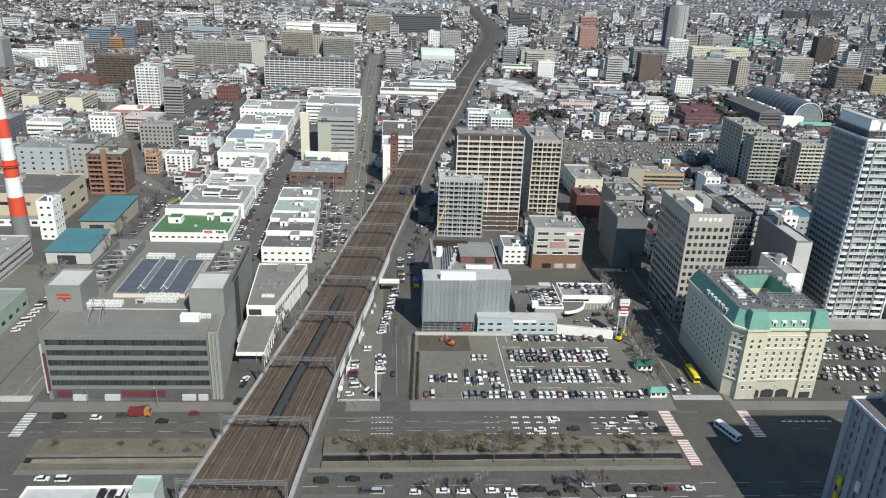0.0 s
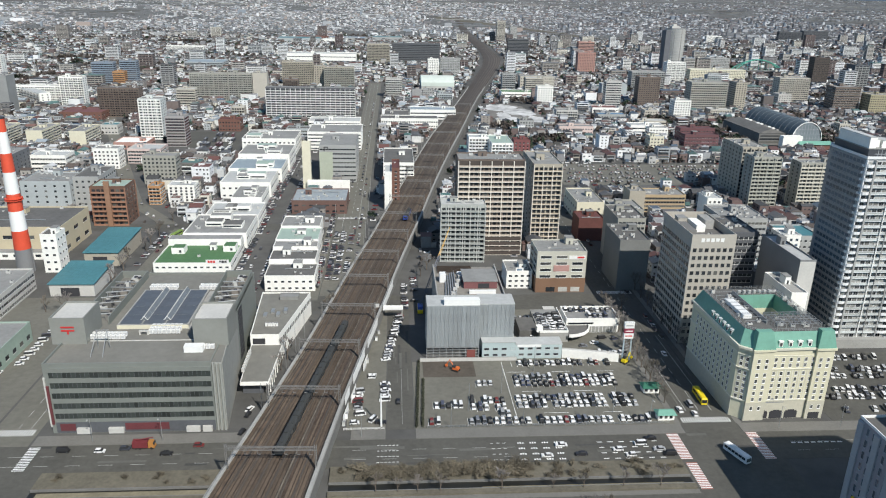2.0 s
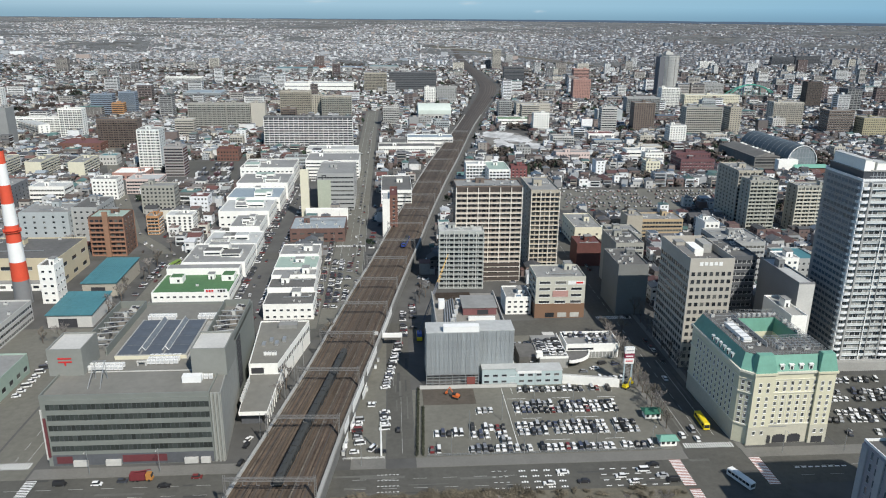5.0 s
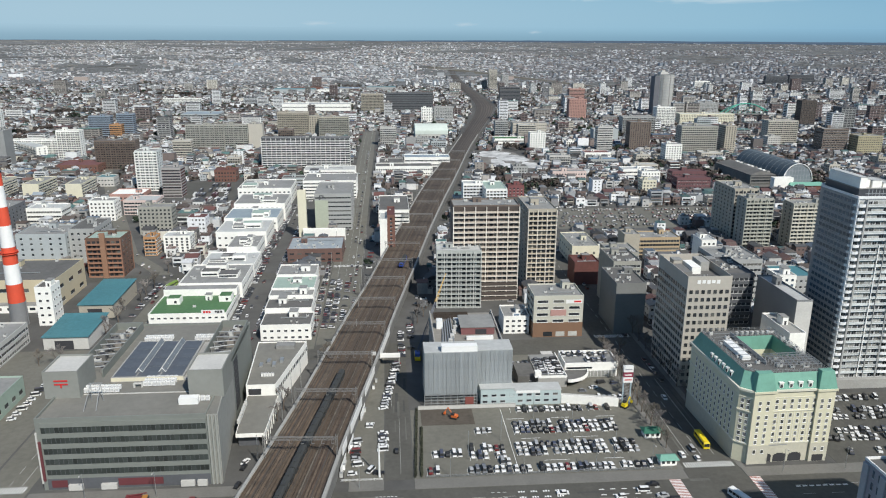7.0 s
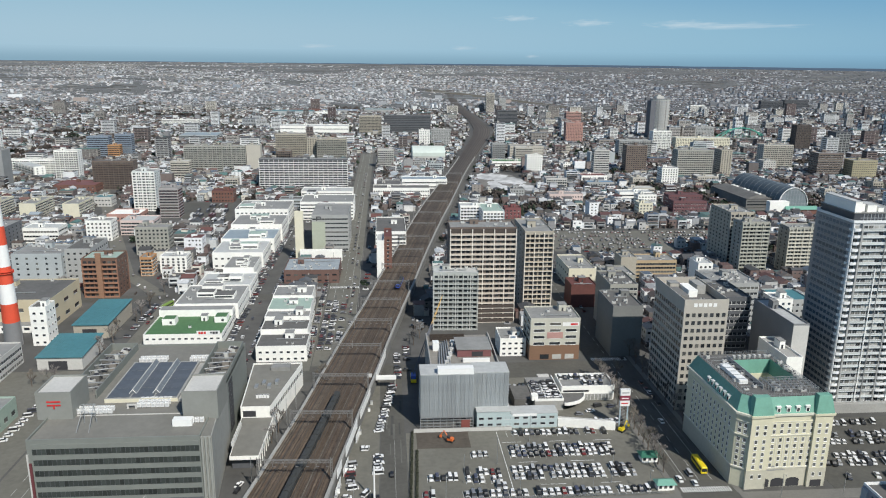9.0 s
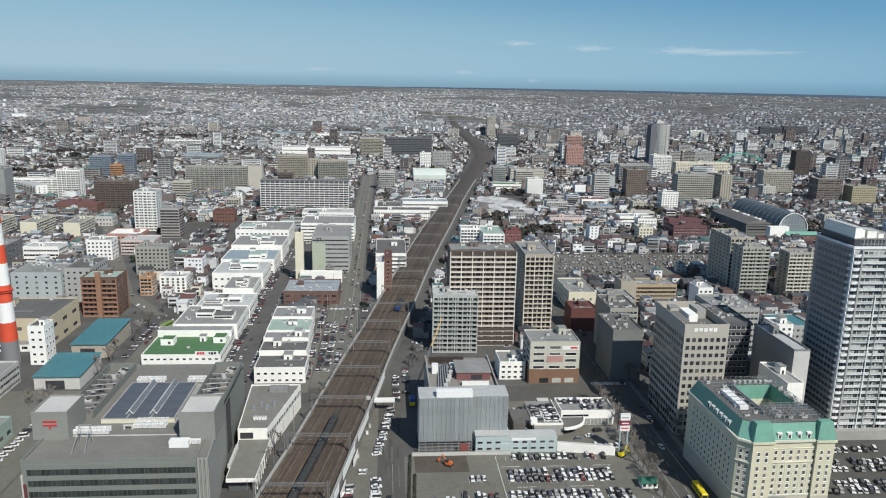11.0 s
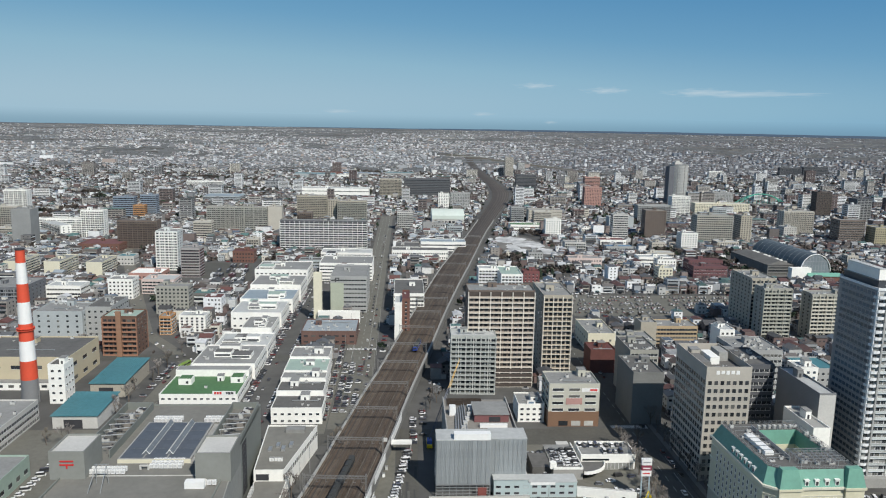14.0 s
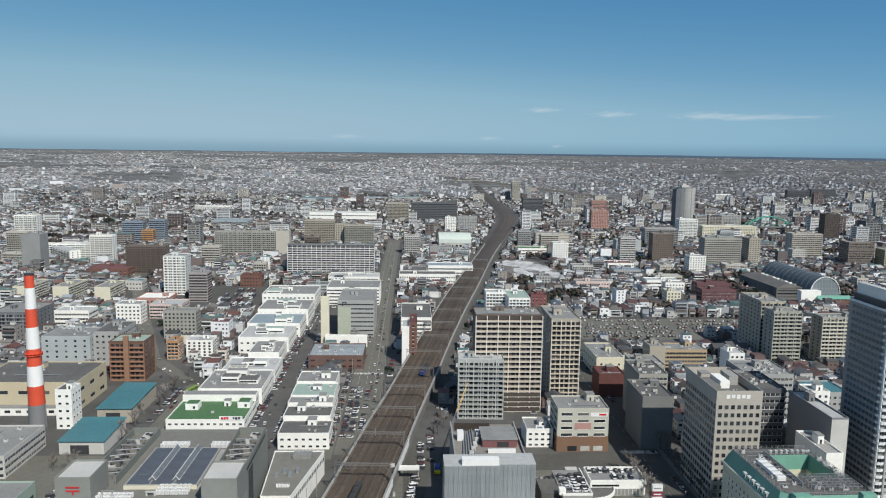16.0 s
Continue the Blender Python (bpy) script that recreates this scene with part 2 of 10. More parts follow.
house_wall = choice("house_wall", [(0.74, 0.75, 0.75), (0.56, 0.57, 0.57), (0.30, 0.30, 0.295), (0.62, 0.585, 0.51), (0.17, 0.165, 0.16),
                                 (0.78, 0.79, 0.80), (0.30, 0.275, 0.25), (0.40, 0.42, 0.43), (0.70, 0.70, 0.68), (0.15, 0.11, 0.105), (0.72, 0.73, 0.73), (0.24, 0.24, 0.245), (0.42, 0.40, 0.37), (0.17, 0.135, 0.125)], 0.75, False)
house_roof = choice("house_roof", [(0.13, 0.132, 0.135), (0.06, 0.06, 0.06), (0.36, 0.363, 0.365), (0.10, 0.08, 0.07), (0.20, 0.207, 0.215),
                                 (0.13, 0.06, 0.053), (0.095, 0.135, 0.185), (0.5, 0.51, 0.52), (0.08, 0.083, 0.088), (0.19, 0.175, 0.16), (0.11, 0.115, 0.12), (0.09, 0.17, 0.16), (0.085, 0.065, 0.055), (0.07, 0.072, 0.078), (0.17, 0.10, 0.085), (0.30, 0.34, 0.37)], 0.7, False)


# blue-grey, low-contrast palettes: distance haze is mixed into these base colours
hazed_wall = choice("hazed_wall", [(0.34, 0.355, 0.37), (0.22, 0.225, 0.235), (0.15, 0.155, 0.165), (0.46, 0.47, 0.48), (0.30, 0.285, 0.27), (0.72, 0.73, 0.74), (0.18, 0.175, 0.18), (0.66, 0.67, 0.68), (0.36, 0.30, 0.27), (0.26, 0.30, 0.34)])
hazed_roof = choice("hazed_roof", [(0.13, 0.14, 0.155), (0.10, 0.105, 0.115), (0.21, 0.225, 0.24), (0.14, 0.125, 0.115), (0.16, 0.18, 0.205), (0.44, 0.45, 0.46), (0.10, 0.16, 0.165), (0.12, 0.15, 0.21), (0.18, 0.10, 0.09), (0.52, 0.53, 0.54), (0.11, 0.11, 0.115)])
hazed_east = choice("hazed_east", [(0.24, 0.25, 0.27), (0.15, 0.155, 0.17), (0.11, 0.113, 0.123), (0.36, 0.37, 0.385), (0.20, 0.185, 0.18), (0.66, 0.67, 0.69), (0.13, 0.125, 0.13), (0.5, 0.51, 0.53), (0.21, 0.17, 0.16), (0.18, 0.21, 0.25)])
hazed_wood = surf("hazed_wood", (0.12, 0.125, 0.13), 0.95, 0.3, 0.05, 0.01)


# ---- mesh tools ----
class Solid:
    """Gathers boxes, prisms and tubes into one mesh; each face has a material number."""

    def __init__(self):
        self.v, self.f, self.m = [], [], []

    def face(self, pts, mi=0):
        n = len(self.v)
        self.v += [tuple(p) for p in pts]
        self.f.append(tuple(range(n, n + len(pts))))
        self.m.append(mi)

    def box(self, x0, y0, z0, x1, y1, z1, mi=0, top=None):
        n = len(self.v)
        self.v += [(x0, y0, z0), (x1, y0, z0), (x1, y1, z0), (x0, y1, z0), (x0, y0, z1), (x1, y0, z1), (x1, y1, z1), (x0, y1, z1)]
        for q in ((0, 1, 5, 4), (1, 2, 6, 5), (2, 3, 7, 6), (3, 0, 4, 7), (3, 2, 1, 0)):
            self.f.append(tuple(n + i for i in q))
            self.m.append(mi)
        self.f.append((n + 4, n + 5, n + 6, n + 7))
        self.m.append(mi if top is None else top)
        return self

    def prism(self, poly, z0, z1, mi=0, top=None, poly2=None):
        """poly: outline seen from above, counter-clockwise; poly2: another outline at the top."""
        n, k = len(self.v), len(poly)
        self.v += [(x, y, z0) for x, y in poly] + [(x, y, z1) for x, y in (poly2 or poly)]
        for i in range(k):
            j = (i + 1) % k
            self.f.append((n + i, n + j, n + k + j, n + k + i))
            self.m.append(mi)
        self.f.append(tuple(n + k + i for i in range(k)))
        self.m.append(mi if top is None else top)
        self.f.append(tuple(n + i for i in reversed(range(k))))
        self.m.append(mi)
        return self

    def extrude_x(self, prof, x0, x1, mi=0):
        """prof: outline in (y, z), counter-clockwise seen from +x."""
        n, k = len(self.v), len(prof)
        self.v += [(x0, y, z) for y, z in prof] + [(x1, y, z) for y, z in prof]
        for i in range(k):
            j = (i + 1) % k
            self.f.append((n + i, n + k + i, n + k + j, n + j)[::-1])
            self.m.append(mi)
        self.f.append(tuple(n + k + i for i in range(k)))
        self.m.append(mi)
        self.f.append(tuple(n + i for i in reversed(range(k))))
        self.m.append(mi)
        return self

    def tube(self, a, b, r0, r1=None, k=6, mi=0):
        a, b = Vector(a), Vector(b)
        r1 = r0 if r1 is None else r1
        w = (b - a).normalized()
        u = w.orthogonal().normalized()
        s = w.cross(u)
        n = len(self.v)
        for c, r in ((a, r0), (b, r1)):
            for i in range(k):
                t = 2 * math.pi * i / k
                self.v.append(tuple(c + u * (r * math.cos(t)) + s * (r * math.sin(t))))
        for i in range(k):
            j = (i + 1) % k
            self.f.append((n + i, n + j, n + k + j, n + k + i))
            self.m.append(mi)
        self.f.append(tuple(n + k + i for i in range(k)))
        self.m.append(mi)
        self.f.append(tuple(n + i for i in reversed(range(k))))
        self.m.append(mi)
        return self

    def mesh(self, name, mats):
        me = bpy.data.meshes.new(name)
        me.from_pydata(self.v, [], self.f)
        for m in (mats if isinstance(mats, (list, tuple)) else [mats]):
            me.materials.append(m)
        me.polygons.foreach_set("material_index", self.m)
        me.update()
        return me


def part(name, solid, mats, parent=None, label="", at=(0, 0, 0), turn=0):
    """One mesh object, as a part of parent; solid may be a mesh that is shared."""
    ob = new(name, solid if isinstance(solid, bpy.types.Mesh) else solid.mesh(name, mats))
    ob.matrix_basis = pose(*at, 0, 0, turn)
    ob.parent = parent
    if label:
        tagged(ob, label)
    return ob


def thing(name, label, category, x, y, z=0, turn=0, group=""):
    ob = new(name)
    ob.matrix_basis = pose(x, y, z, 0, 0, turn)
    ob.empty_display_size = 0.5
    return tagged(ob, label, category, group)


def setting(name, solid, mats, label="", category=""):
    return tagged(part(name, solid, mats), label, category, kind="structure")


def stuff(ob, label, category):
    return tagged(ob, label, category, kind="stuff")


OCCUPIED = []  # plan rectangles that fillers keep clear of


def keep(x0, y0, x1, y1, m=3):
    OCCUPIED.append((x0 - m, y0 - m, x1 + m, y1 + m))


SHARED = {}


def window_mesh(w, h, frame_mat, glass, depth=0.12):
    """A window with a proud frame, a sill and a mullion; it looks to -y."""
    key = ("win", round(w, 2), round(h, 2), frame_mat.name, glass.name)
    if key not in SHARED:
        s, f, a = Solid(), 0.09, w / 2
        ring = lambda x, z0, z1, y: [(-x, y, z0), (x, y, z0), (x, y, z1), (-x, y, z1)]
        s.v = ring(a, 0.02, h, 0.02) + ring(a, 0.02, h, -depth) + ring(a - f, f, h - f, -depth) + ring(a - f, f, h - f, -0.03)
        s.v += [(-a - 0.06, -depth - 0.08, -0.1), (a + 0.06, -depth - 0.08, -0.1)]
        for i in range(4):
            j = (i + 1) % 4
            s.f += [(i, j, 4 + j, 4 + i), (4 + i, 4 + j, 8 + j, 8 + i), (8 + i, 8 + j, 12 + j, 12 + i)]
            s.m += [0, 0, 0]
        s.f += [(12, 13, 14, 15), (16, 17, 5, 4)]
        s.m += [1, 0]
        SHARED[key] = s.mesh("window", [frame_mat, glass])
    return SHARED[key]


def facade_sides(w, d, sides):
    """Centre, width and turn of each side of a block centred on its origin."""
    table = {"F": (0, -d / 2, w, 0), "R": (w / 2, 0, d, 90), "B": (0, d / 2, w, 180), "L": (-w / 2, 0, d, -90)}
    return [table[s] for s in sides]


def on_side(side, u, z, out=0.0):
    """The place u metres along a side, z up and out metres proud, with its turn."""
    cx, cy, _, turn = side
    a = radians(turn)
    return (cx + u * math.cos(a) + out * math.sin(a), cy + u * math.sin(a) - out * math.cos(a), z)


def oriented_box(s, side, u0, u1, o0, o1, z0, z1, mi=0):
    """A box from u0 to u1 along a side, o0 to o1 proud of it."""
    p = [on_side(side, u, 0, o)[:2] for u, o in ((u0, o1), (u1, o1), (u1, o0), (u0, o0))]
    s.prism(p, z0, z1, mi)


def roof_gear(parent, w, d, h, seed, rich=1.0, wall=None):
    """A stair house, fan units, ducts and a tank on a flat roof."""
    rnd = random.Random(seed)
    if min(w, d) > 7:
        pw, pd, ph = min(w * 0.35, rnd.uniform(3.5, 6)), min(d * 0.4, rnd.uniform(3.5, 6)), rnd.uniform(2.6, 4.2)
        px, py = rnd.uniform(-0.28, 0.28) * w, rnd.uniform(-0.1, 0.28) * d
        s = Solid().box(px - pw / 2, py - pd / 2, h, px + pw / 2, py + pd / 2, h + ph)
        s.box(px - pw / 2 - 0.2, py - pd / 2 - 0.2, h + ph, px + pw / 2 + 0.2, py + pd / 2 + 0.2, h + ph + 0.25, 1)
        s.box(px - 0.5, py - pd / 2 - 0.05, h, px + 0.5, py - pd / 2, h + 2.0, 2)
        part("stair_house", s, [wall or concrete_light, roof_grey, louvre_dark], parent)
    for i in range(int(rich * max(1, min(5, w * d / 140)))):
        bx, by = rnd.uniform(-0.42, 0.42) * w, rnd.uniform(-0.42, 0.42) * d
        bw, bd, bh = rnd.uniform(0.8, 2.4), rnd.uniform(0.8, 1.6), rnd.uniform(0.8, 1.6)
        s = Solid().box(bx - bw / 2, by - bd / 2, h + 0.15, bx + bw / 2, by + bd / 2, h + bh)
        s.tube((bx, by, h + bh), (bx, by, h + bh + 0.18), min(bw, bd) * 0.36, k=8, mi=1)
        s.box(bx - bw / 2, by - bd / 2 + 0.1, h, bx - bw / 2 + 0.2, by + bd / 2 - 0.1, h + 0.15, 1)
        s.box(bx + bw / 2 - 0.2, by - bd / 2 + 0.1, h, bx + bw / 2, by + bd / 2 - 0.1, h + 0.15, 1)
        part("air_conditioner", s, [machine_grey, louvre_dark], parent)
    if w * d > 260 and rich > 0.6:
        a, b = rnd.uniform(-0.4, 0) * w, rnd.uniform(0.1, 0.42) * w
        c = rnd.uniform(-0.35, 0.35) * d
        s = Solid().box(a, c, h + 0.3, b, c + 0.5, h + 0.75)
        for t in (a + 0.3, (a + b) / 2, b - 0.5):
            s.box(t, c + 0.1, h, t + 0.15, c + 0.4, h + 0.3)
        part("duct", s, [galvanised], parent)


def flat_roof(parent, w, d, h, roof, edge, high=0.8, thick=0.3):
    top = part("roof", Solid().box(-w / 2 + thick, -d / 2 + thick, h - 0.3, w / 2 - thick, d / 2 - thick, h + 0.03), [roof], parent)
    s = Solid()
    s.box(-w / 2, -d / 2, h, w / 2, -d / 2 + thick, h + high)
    s.box(-w / 2, d / 2 - thick, h, w / 2, d / 2, h + high)
    s.box(-w / 2, -d / 2 + thick, h, -w / 2 + thick, d / 2 - thick, h + high)
    s.box(w / 2 - thick, -d / 2 + thick, h, w / 2, d / 2 - thick, h + high)
    part("parapet", s, [edge], parent)
    return top


def block(label, x, y, w, d, h, wall, roof=None, name="office_building", category="building", turn=0, storeys=None, style="grid", pitch=3.2,
          win=(1.6, 1.5), glass=None, sides="FLRB", single="", base=0.0, trim=None, gear=1.0, edge=None, group="", fins=4, first=0, parapet=0.8, blank_top=0.8, joined_rows=False, panel=None):
    """A flat-roofed building whose front left corner stands at (x, y). style: grid, band, balcony, gallery or blank.
    Windows on the sides named in single are objects of their own, the others are joined storey by storey."""
    glass, roof, trim, edge = glass or glass_dark, roof or roof_grey, trim or white_paint, edge or wall
    a = radians(turn)
    cx, cy = x + (w / 2) * math.cos(a) - (d / 2) * math.sin(a), y + (w / 2) * math.sin(a) + (d / 2) * math.cos(a)
    keep(min(x, cx - w / 2), min(y, cy - d / 2), max(x + w, cx + w / 2), max(y + d, cy + d / 2))
    b = thing(name, label, category, cx, cy, base, turn, group)
    s = Solid().box(-w / 2, -d / 2, 0, w / 2, d / 2, h - 0.02)
    part("wall", s, [wall], b)
    top = flat_roof(b, w, d, h, roof, edge, parapet)
    roof_gear(top, w, d, h, int(x * 7 + y), gear * (1.4 if y < 600 else 0.3), wall)
    n = storeys or max(1, int(round(h / 3.3)))
    sh = (h - blank_top) / n
    if style == "blank":
        return b
    far = y > 850 or joined_rows
    rows_all, slabs_all = Solid(), Solid()
    for i in range(first, n):
        z = i * sh + sh * 0.3
        row = rows_all if far else Solid()
        for key, side in zip(sides, facade_sides(w, d, sides)):
            span = side[2]
            front = key in ("F", "B")
            if style == "grid" or (style in ("balcony", "gallery") and not front):
                p = pitch if style == "grid" else pitch * 1.8
                k = max(1, int((span - 1.2) / p))
                for j in range(k):
                    u = (j - (k - 1) / 2) * ((span - 1.0) / k)
                    if key in single:
                        m = window_mesh(win[0], win[1], trim, glass)
                        part("window", m, None, b, at=on_side(side, u, z), turn=side[3])
                    else:
                        oriented_box(row, side, u - win[0] / 2, u + win[0] / 2, -0.05, 0.05, z, z + win[1], 0)
                        oriented_box(row, side, u - win[0] / 2 - 0.05, u + win[0] / 2 + 0.05, -0.05, 0.14, z - 0.14, z, 1)
            elif style == "band":
                if key in single:
                    k = max(2, int(span / 2.2))
                    for j in range(k):
                        u = (j - (k - 1) / 2) * ((span - 1.0) / k)
                        m = window_mesh((span - 1.0) / k - 0.06, win[1], trim, glass)
                        part("window", m, None, b, at=on_side(side, u, z), turn=side[3])
                else:
                    oriented_box(row, side, -span / 2 + 0.5, span / 2 - 0.5, -0.05, 0.04, z, z + win[1], 0)
                    k = max(2, int(span / 2.4))
                    for j in range(k + 1):
                        u = -span / 2 + 0.5 + j * (span - 1.0) / k
                        oriented_box(row, side, u - 0.07, u + 0.07, -0.05, 0.12, z, z + win[1], 1)
                    oriented_box(row, side, -span / 2 + 0.45, span / 2 - 0.45, -0.05, 0.16, z - 0.12, z, 1)
            else:
                # balcony: dark doors set behind a slab with a solid front
                k = max(2, int(span / 3.0))
                for j in range(k):
                    u = (j - (k - 1) / 2) * ((span - 0.8) / k)
                    oriented_box(row, side, u - 1.05, u + 1.05, -0.05, 0.04, i * sh + 0.15, i * sh + sh * 0.78, 0)
        if row.v and not far:
            tagged(part("window_strip", row, [glass, trim], b), kind="stuff")
        if style in ("balcony", "gallery"):
            for key, side in zip(sides, facade_sides(w, d, sides)):
                if key not in ("F", "B"):
                    continue
                span = side[2]
                s = slabs_all if far else Solid()
                oriented_box(s, side, -span / 2, span / 2, 0.0, 1.26, i * sh - 0.12, i * sh + 0.2, 0)
                oriented_box(s, side, -span / 2, span / 2, 1.13, 1.25, i * sh + 0.2, i * sh + (1.15 if style == "balcony" else 0.8), 1)
                if not far:
                    part("balcony", s, [trim, panel or trim], b)
    if rows_all.v:
        tagged(part("window_grid", rows_all, [glass, trim], b), kind="stuff")
    if slabs_all.v:
        tagged(part("balcony_facing", slabs_all, [trim, panel or trim], b), kind="stuff")
    if style in ("balcony", "gallery") and fins:
        for key, side in zip(sides, facade_sides(w, d, sides)):
            if key in ("F", "B"):
                span = side[2]
                s = Solid()
                for j in range(fins + 1):
                    u = -span / 2 + 0.15 + j * (span - 0.3) / fins
                    oriented_box(s, side, u - 0.24, u + 0.24, 0, 1.36, 0, h - 0.3)
                    if not far:
                        part("fin_wall", s, [trim], b)
                        s = Solid()
                if far:
                    tagged(part("fin_facing", s, [trim], b), kind="stuff")
    return b


# ---- ground, roads and water ----
def far_distance(r):
    s = max(0.0, (r - 2500) / 2400)
    return r + max(0.0, r - 2500) * 9.2 * s * s


def land(x, y):
    """Height of the land: flat by the town, rising slowly towards the far hills."""
    r = math.hypot(x, y)
    return 0.0 if r <= 2500 else EYE * (1 - r / far_distance(r))


def ground_sheet():
    rings = [0, 60, 120, 200, 300, 420, 560, 720, 900, 1150, 1450, 1800, 2150, 2500] + [2500 + 80 * i for i in range(1, 30)] + [4890]
    k, v, f = 120, [(0.0, 0.0, 0.0)], []
    for r in rings[1:]:
        z = land(0, r)
        v += [(r * math.sin(2 * math.pi * i / k), r * math.cos(2 * math.pi * i / k), z) for i in range(k)]
    f += [(0, 1 + (i + 1) % k, 1 + i) for i in range(k)]
    for j in range(len(rings) - 2):
        a, b = 1 + j * k, 1 + (j + 1) * k
        f += [(a + i, a + (i + 1) % k, b + (i + 1) % k, b + i) for i in range(k)]
    me = bpy.data.meshes.new("ground")
    me.from_pydata(v, [], f)
    me.materials.append(ground_mat)
    tagged(new("ground", me), "grey-brown town ground reaching the horizon", "ground", kind="structure")


ground_sheet()

ROADS = []  # x0, y0, x1, y1


def road(name, x0, y0, x1, y1, mat=None, z=0.03, label="worn grey asphalt street"):
    ROADS.append((x0, y0, x1, y1))
    OCCUPIED.append((x0 - 1.5, y0 - 1.5, x1 + 1.5, y1 + 1.5))
    s = Solid().box(x0, y0, -0.4, x1, y1, z)
    return setting(name, s, [mat or asphalt], label, "road")


road("road_1", -420, 219, 420, 236.2, label="wide worn grey asphalt avenue with lane lines")
road("road_2", -420, 166, 420, 201, label="wide worn grey asphalt avenue beside the canal")
road("road_3", 112.5, 236.2, 134.5, 820, z=0.032, label="shaded asphalt street with crosswalks")
road("road_4", 104, 201, 143, 219, z=0.034, label="asphalt crossing over the canal")
road("road_5", -149, 236.2, -132, 490, asphalt_lot, 0.032)
road("road_6", -2.5, 242.5, 8, 372, z=0.033, label="narrow asphalt street beside the railway")
road("road_7", -40, 372, -19, 1300, asphalt_lot, 0.031, label="long straight asphalt street with white lines")
road("road_8", -170, 352, 420, 372, z=0.028)
road("road_9", -420, 486, -76, 500, z=0.027)
slant = [(-141, 480), (-170, 520), (-197, 555), (-233.5, 646), (-262, 715), (-292, 792), (-346, 933), (-392, 1060)]
for (xa, ya), (xb, yb) in zip(slant[:-1], slant[1:]):
    for t in range(24):
        q = (xa + (xb - xa) * t / 24, ya + (yb - ya) * t / 24)
        OCCUPIED.append((q[0] - 8.5, q[1] - 1, q[0] + 8.5, q[1] + 6))
setting("road_10", Solid().prism([(x - 6.5, y) for x, y in slant][::-1] + [(x + 6.5, y) for x, y in slant], -0.4, 0.026), [asphalt_lot], "worn grey asphalt street running aslant", "road")
road("road_11", 120, 585, 420, 597, z=0.027)
road("road_12", -149, 201, -120, 219, z=0.034, label="asphalt crossing over the canal")
road("road_13", -420, 768, 500, 778, z=0.024)
for i, (x0, x1) in enumerate(((-420, -150), (-131, -52), (-16, -3), (8.5, 112), (135, 420))):
    setting("pavement_%d" % (i + 1), Solid().box(x0, 236.2, -0.3, x1, 242.5, 0.15), [pavement_mat], "light grey paved footway with a kerb", "pavement")
setting("pavement_6", Solid().box(-120, 201, -0.3, 104, 203.2, 0.15), [pavement_mat], "narrow light footway along the canal", "pavement")
setting("pavement_7", Solid().box(134.5, 242.5, -0.3, 137, 420, 0.15), [pavement_mat], "footway in front of the hotel", "pavement")
setting("pavement_8", Solid().box(110, 242.5, -0.3, 112.5, 352, 0.15), [pavement_mat], "footway beside the parking lot", "pavement")
setting("parking_ground_1", Solid().box(8.5, 242.5, -0.3, 110, 296, 0.05), [asphalt_lot], "pale worn asphalt of a large parking lot", "parking lot")
setting("parking_ground_2", Solid().box(-18, 242.5, -0.3, -3, 352, 0.05), [asphalt_lot], "pale asphalt strip beside the railway", "parking lot")
setting("parking_ground_3", Solid().box(174.5, 242.5, -0.3, 330, 300, 0.05), [asphalt], "asphalt parking lot behind the hotel", "parking lot")
setting("parking_ground_4", Solid().box(56, 296.2, -0.3, 110, 352, 0.06), [asphalt_lot], "asphalt yard of a car dealer", "parking lot")
setting("parking_ground_5", Solid().box(-46, 366, -0.3, -40.5, 560, 0.05), [asphalt_lot], "asphalt parking strip by the warehouses", "parking lot")
setting("parking_ground_6", Solid().box(148, 612, -0.3, 258, 690, 0.05), [asphalt_lot], "large asphalt parking lot full of cars", "parking lot")
setting("parking_ground_7", Solid().box(262, 632, -0.3, 330, 690, 0.05), [asphalt_lot], "asphalt parking lot full of cars", "parking lot")
setting("parking_ground_8", Solid().box(-205, 240, -0.3, -150, 372, 0.05), [asphalt_lot], "pale asphalt yard beside the sorting office", "parking lot")
gr = random.Random(6)
# brightened gravel stands for the snow heaps on the plot
gravel = surf("snow_white_gravel", (0.5, 0.5, 0.49), 0.95, 0.8, 0.08, 0.03)
mud = surf("gravel_mud", (0.17, 0.16, 0.145), 0.95, 0.6, 0.1, 0.03)
for k, (px, py, rx, ry, m) in enumerate(((160, 985, 36, 84, mud), (152, 1040, 24, 30, gravel), (172, 1000, 22, 34, gravel), (160, 940, 28, 20, gravel), (186, 945, 12, 26, gravel), (147, 975, 9, 22, gravel), (166, 966, 7, 12, mud))):
    plot = [(px + rx * (0.8 + 0.35 * gr.random()) * math.cos(t * 0.2618), py + ry * (0.8 + 0.35 * gr.random()) * math.sin(t * 0.2618)) for t in range(24)]
    setting("bare_ground_%d" % (k + 1), Solid().prism(plot, -0.3, 0.06 + 0.012 * k), [m], "bare plot of gravel and snow patches", "ground")
setting("soil_patch", Solid().box(13, 282, 0.0, 36, 296, 0.09), [soil], "brown dug-up soil beside the metal shed", "ground")
for r in ((8, 242, 112, 360), (-52, 240, -3, 352), (174, 242, 330, 300), (-46, 366, -18, 565), (148, 612, 258, 690), (262, 632, 330, 690), (126, 900, 194, 1068), (-12, 352, 78, 424), (9, 296, 112, 372)):
    OCCUPIED.append(r)

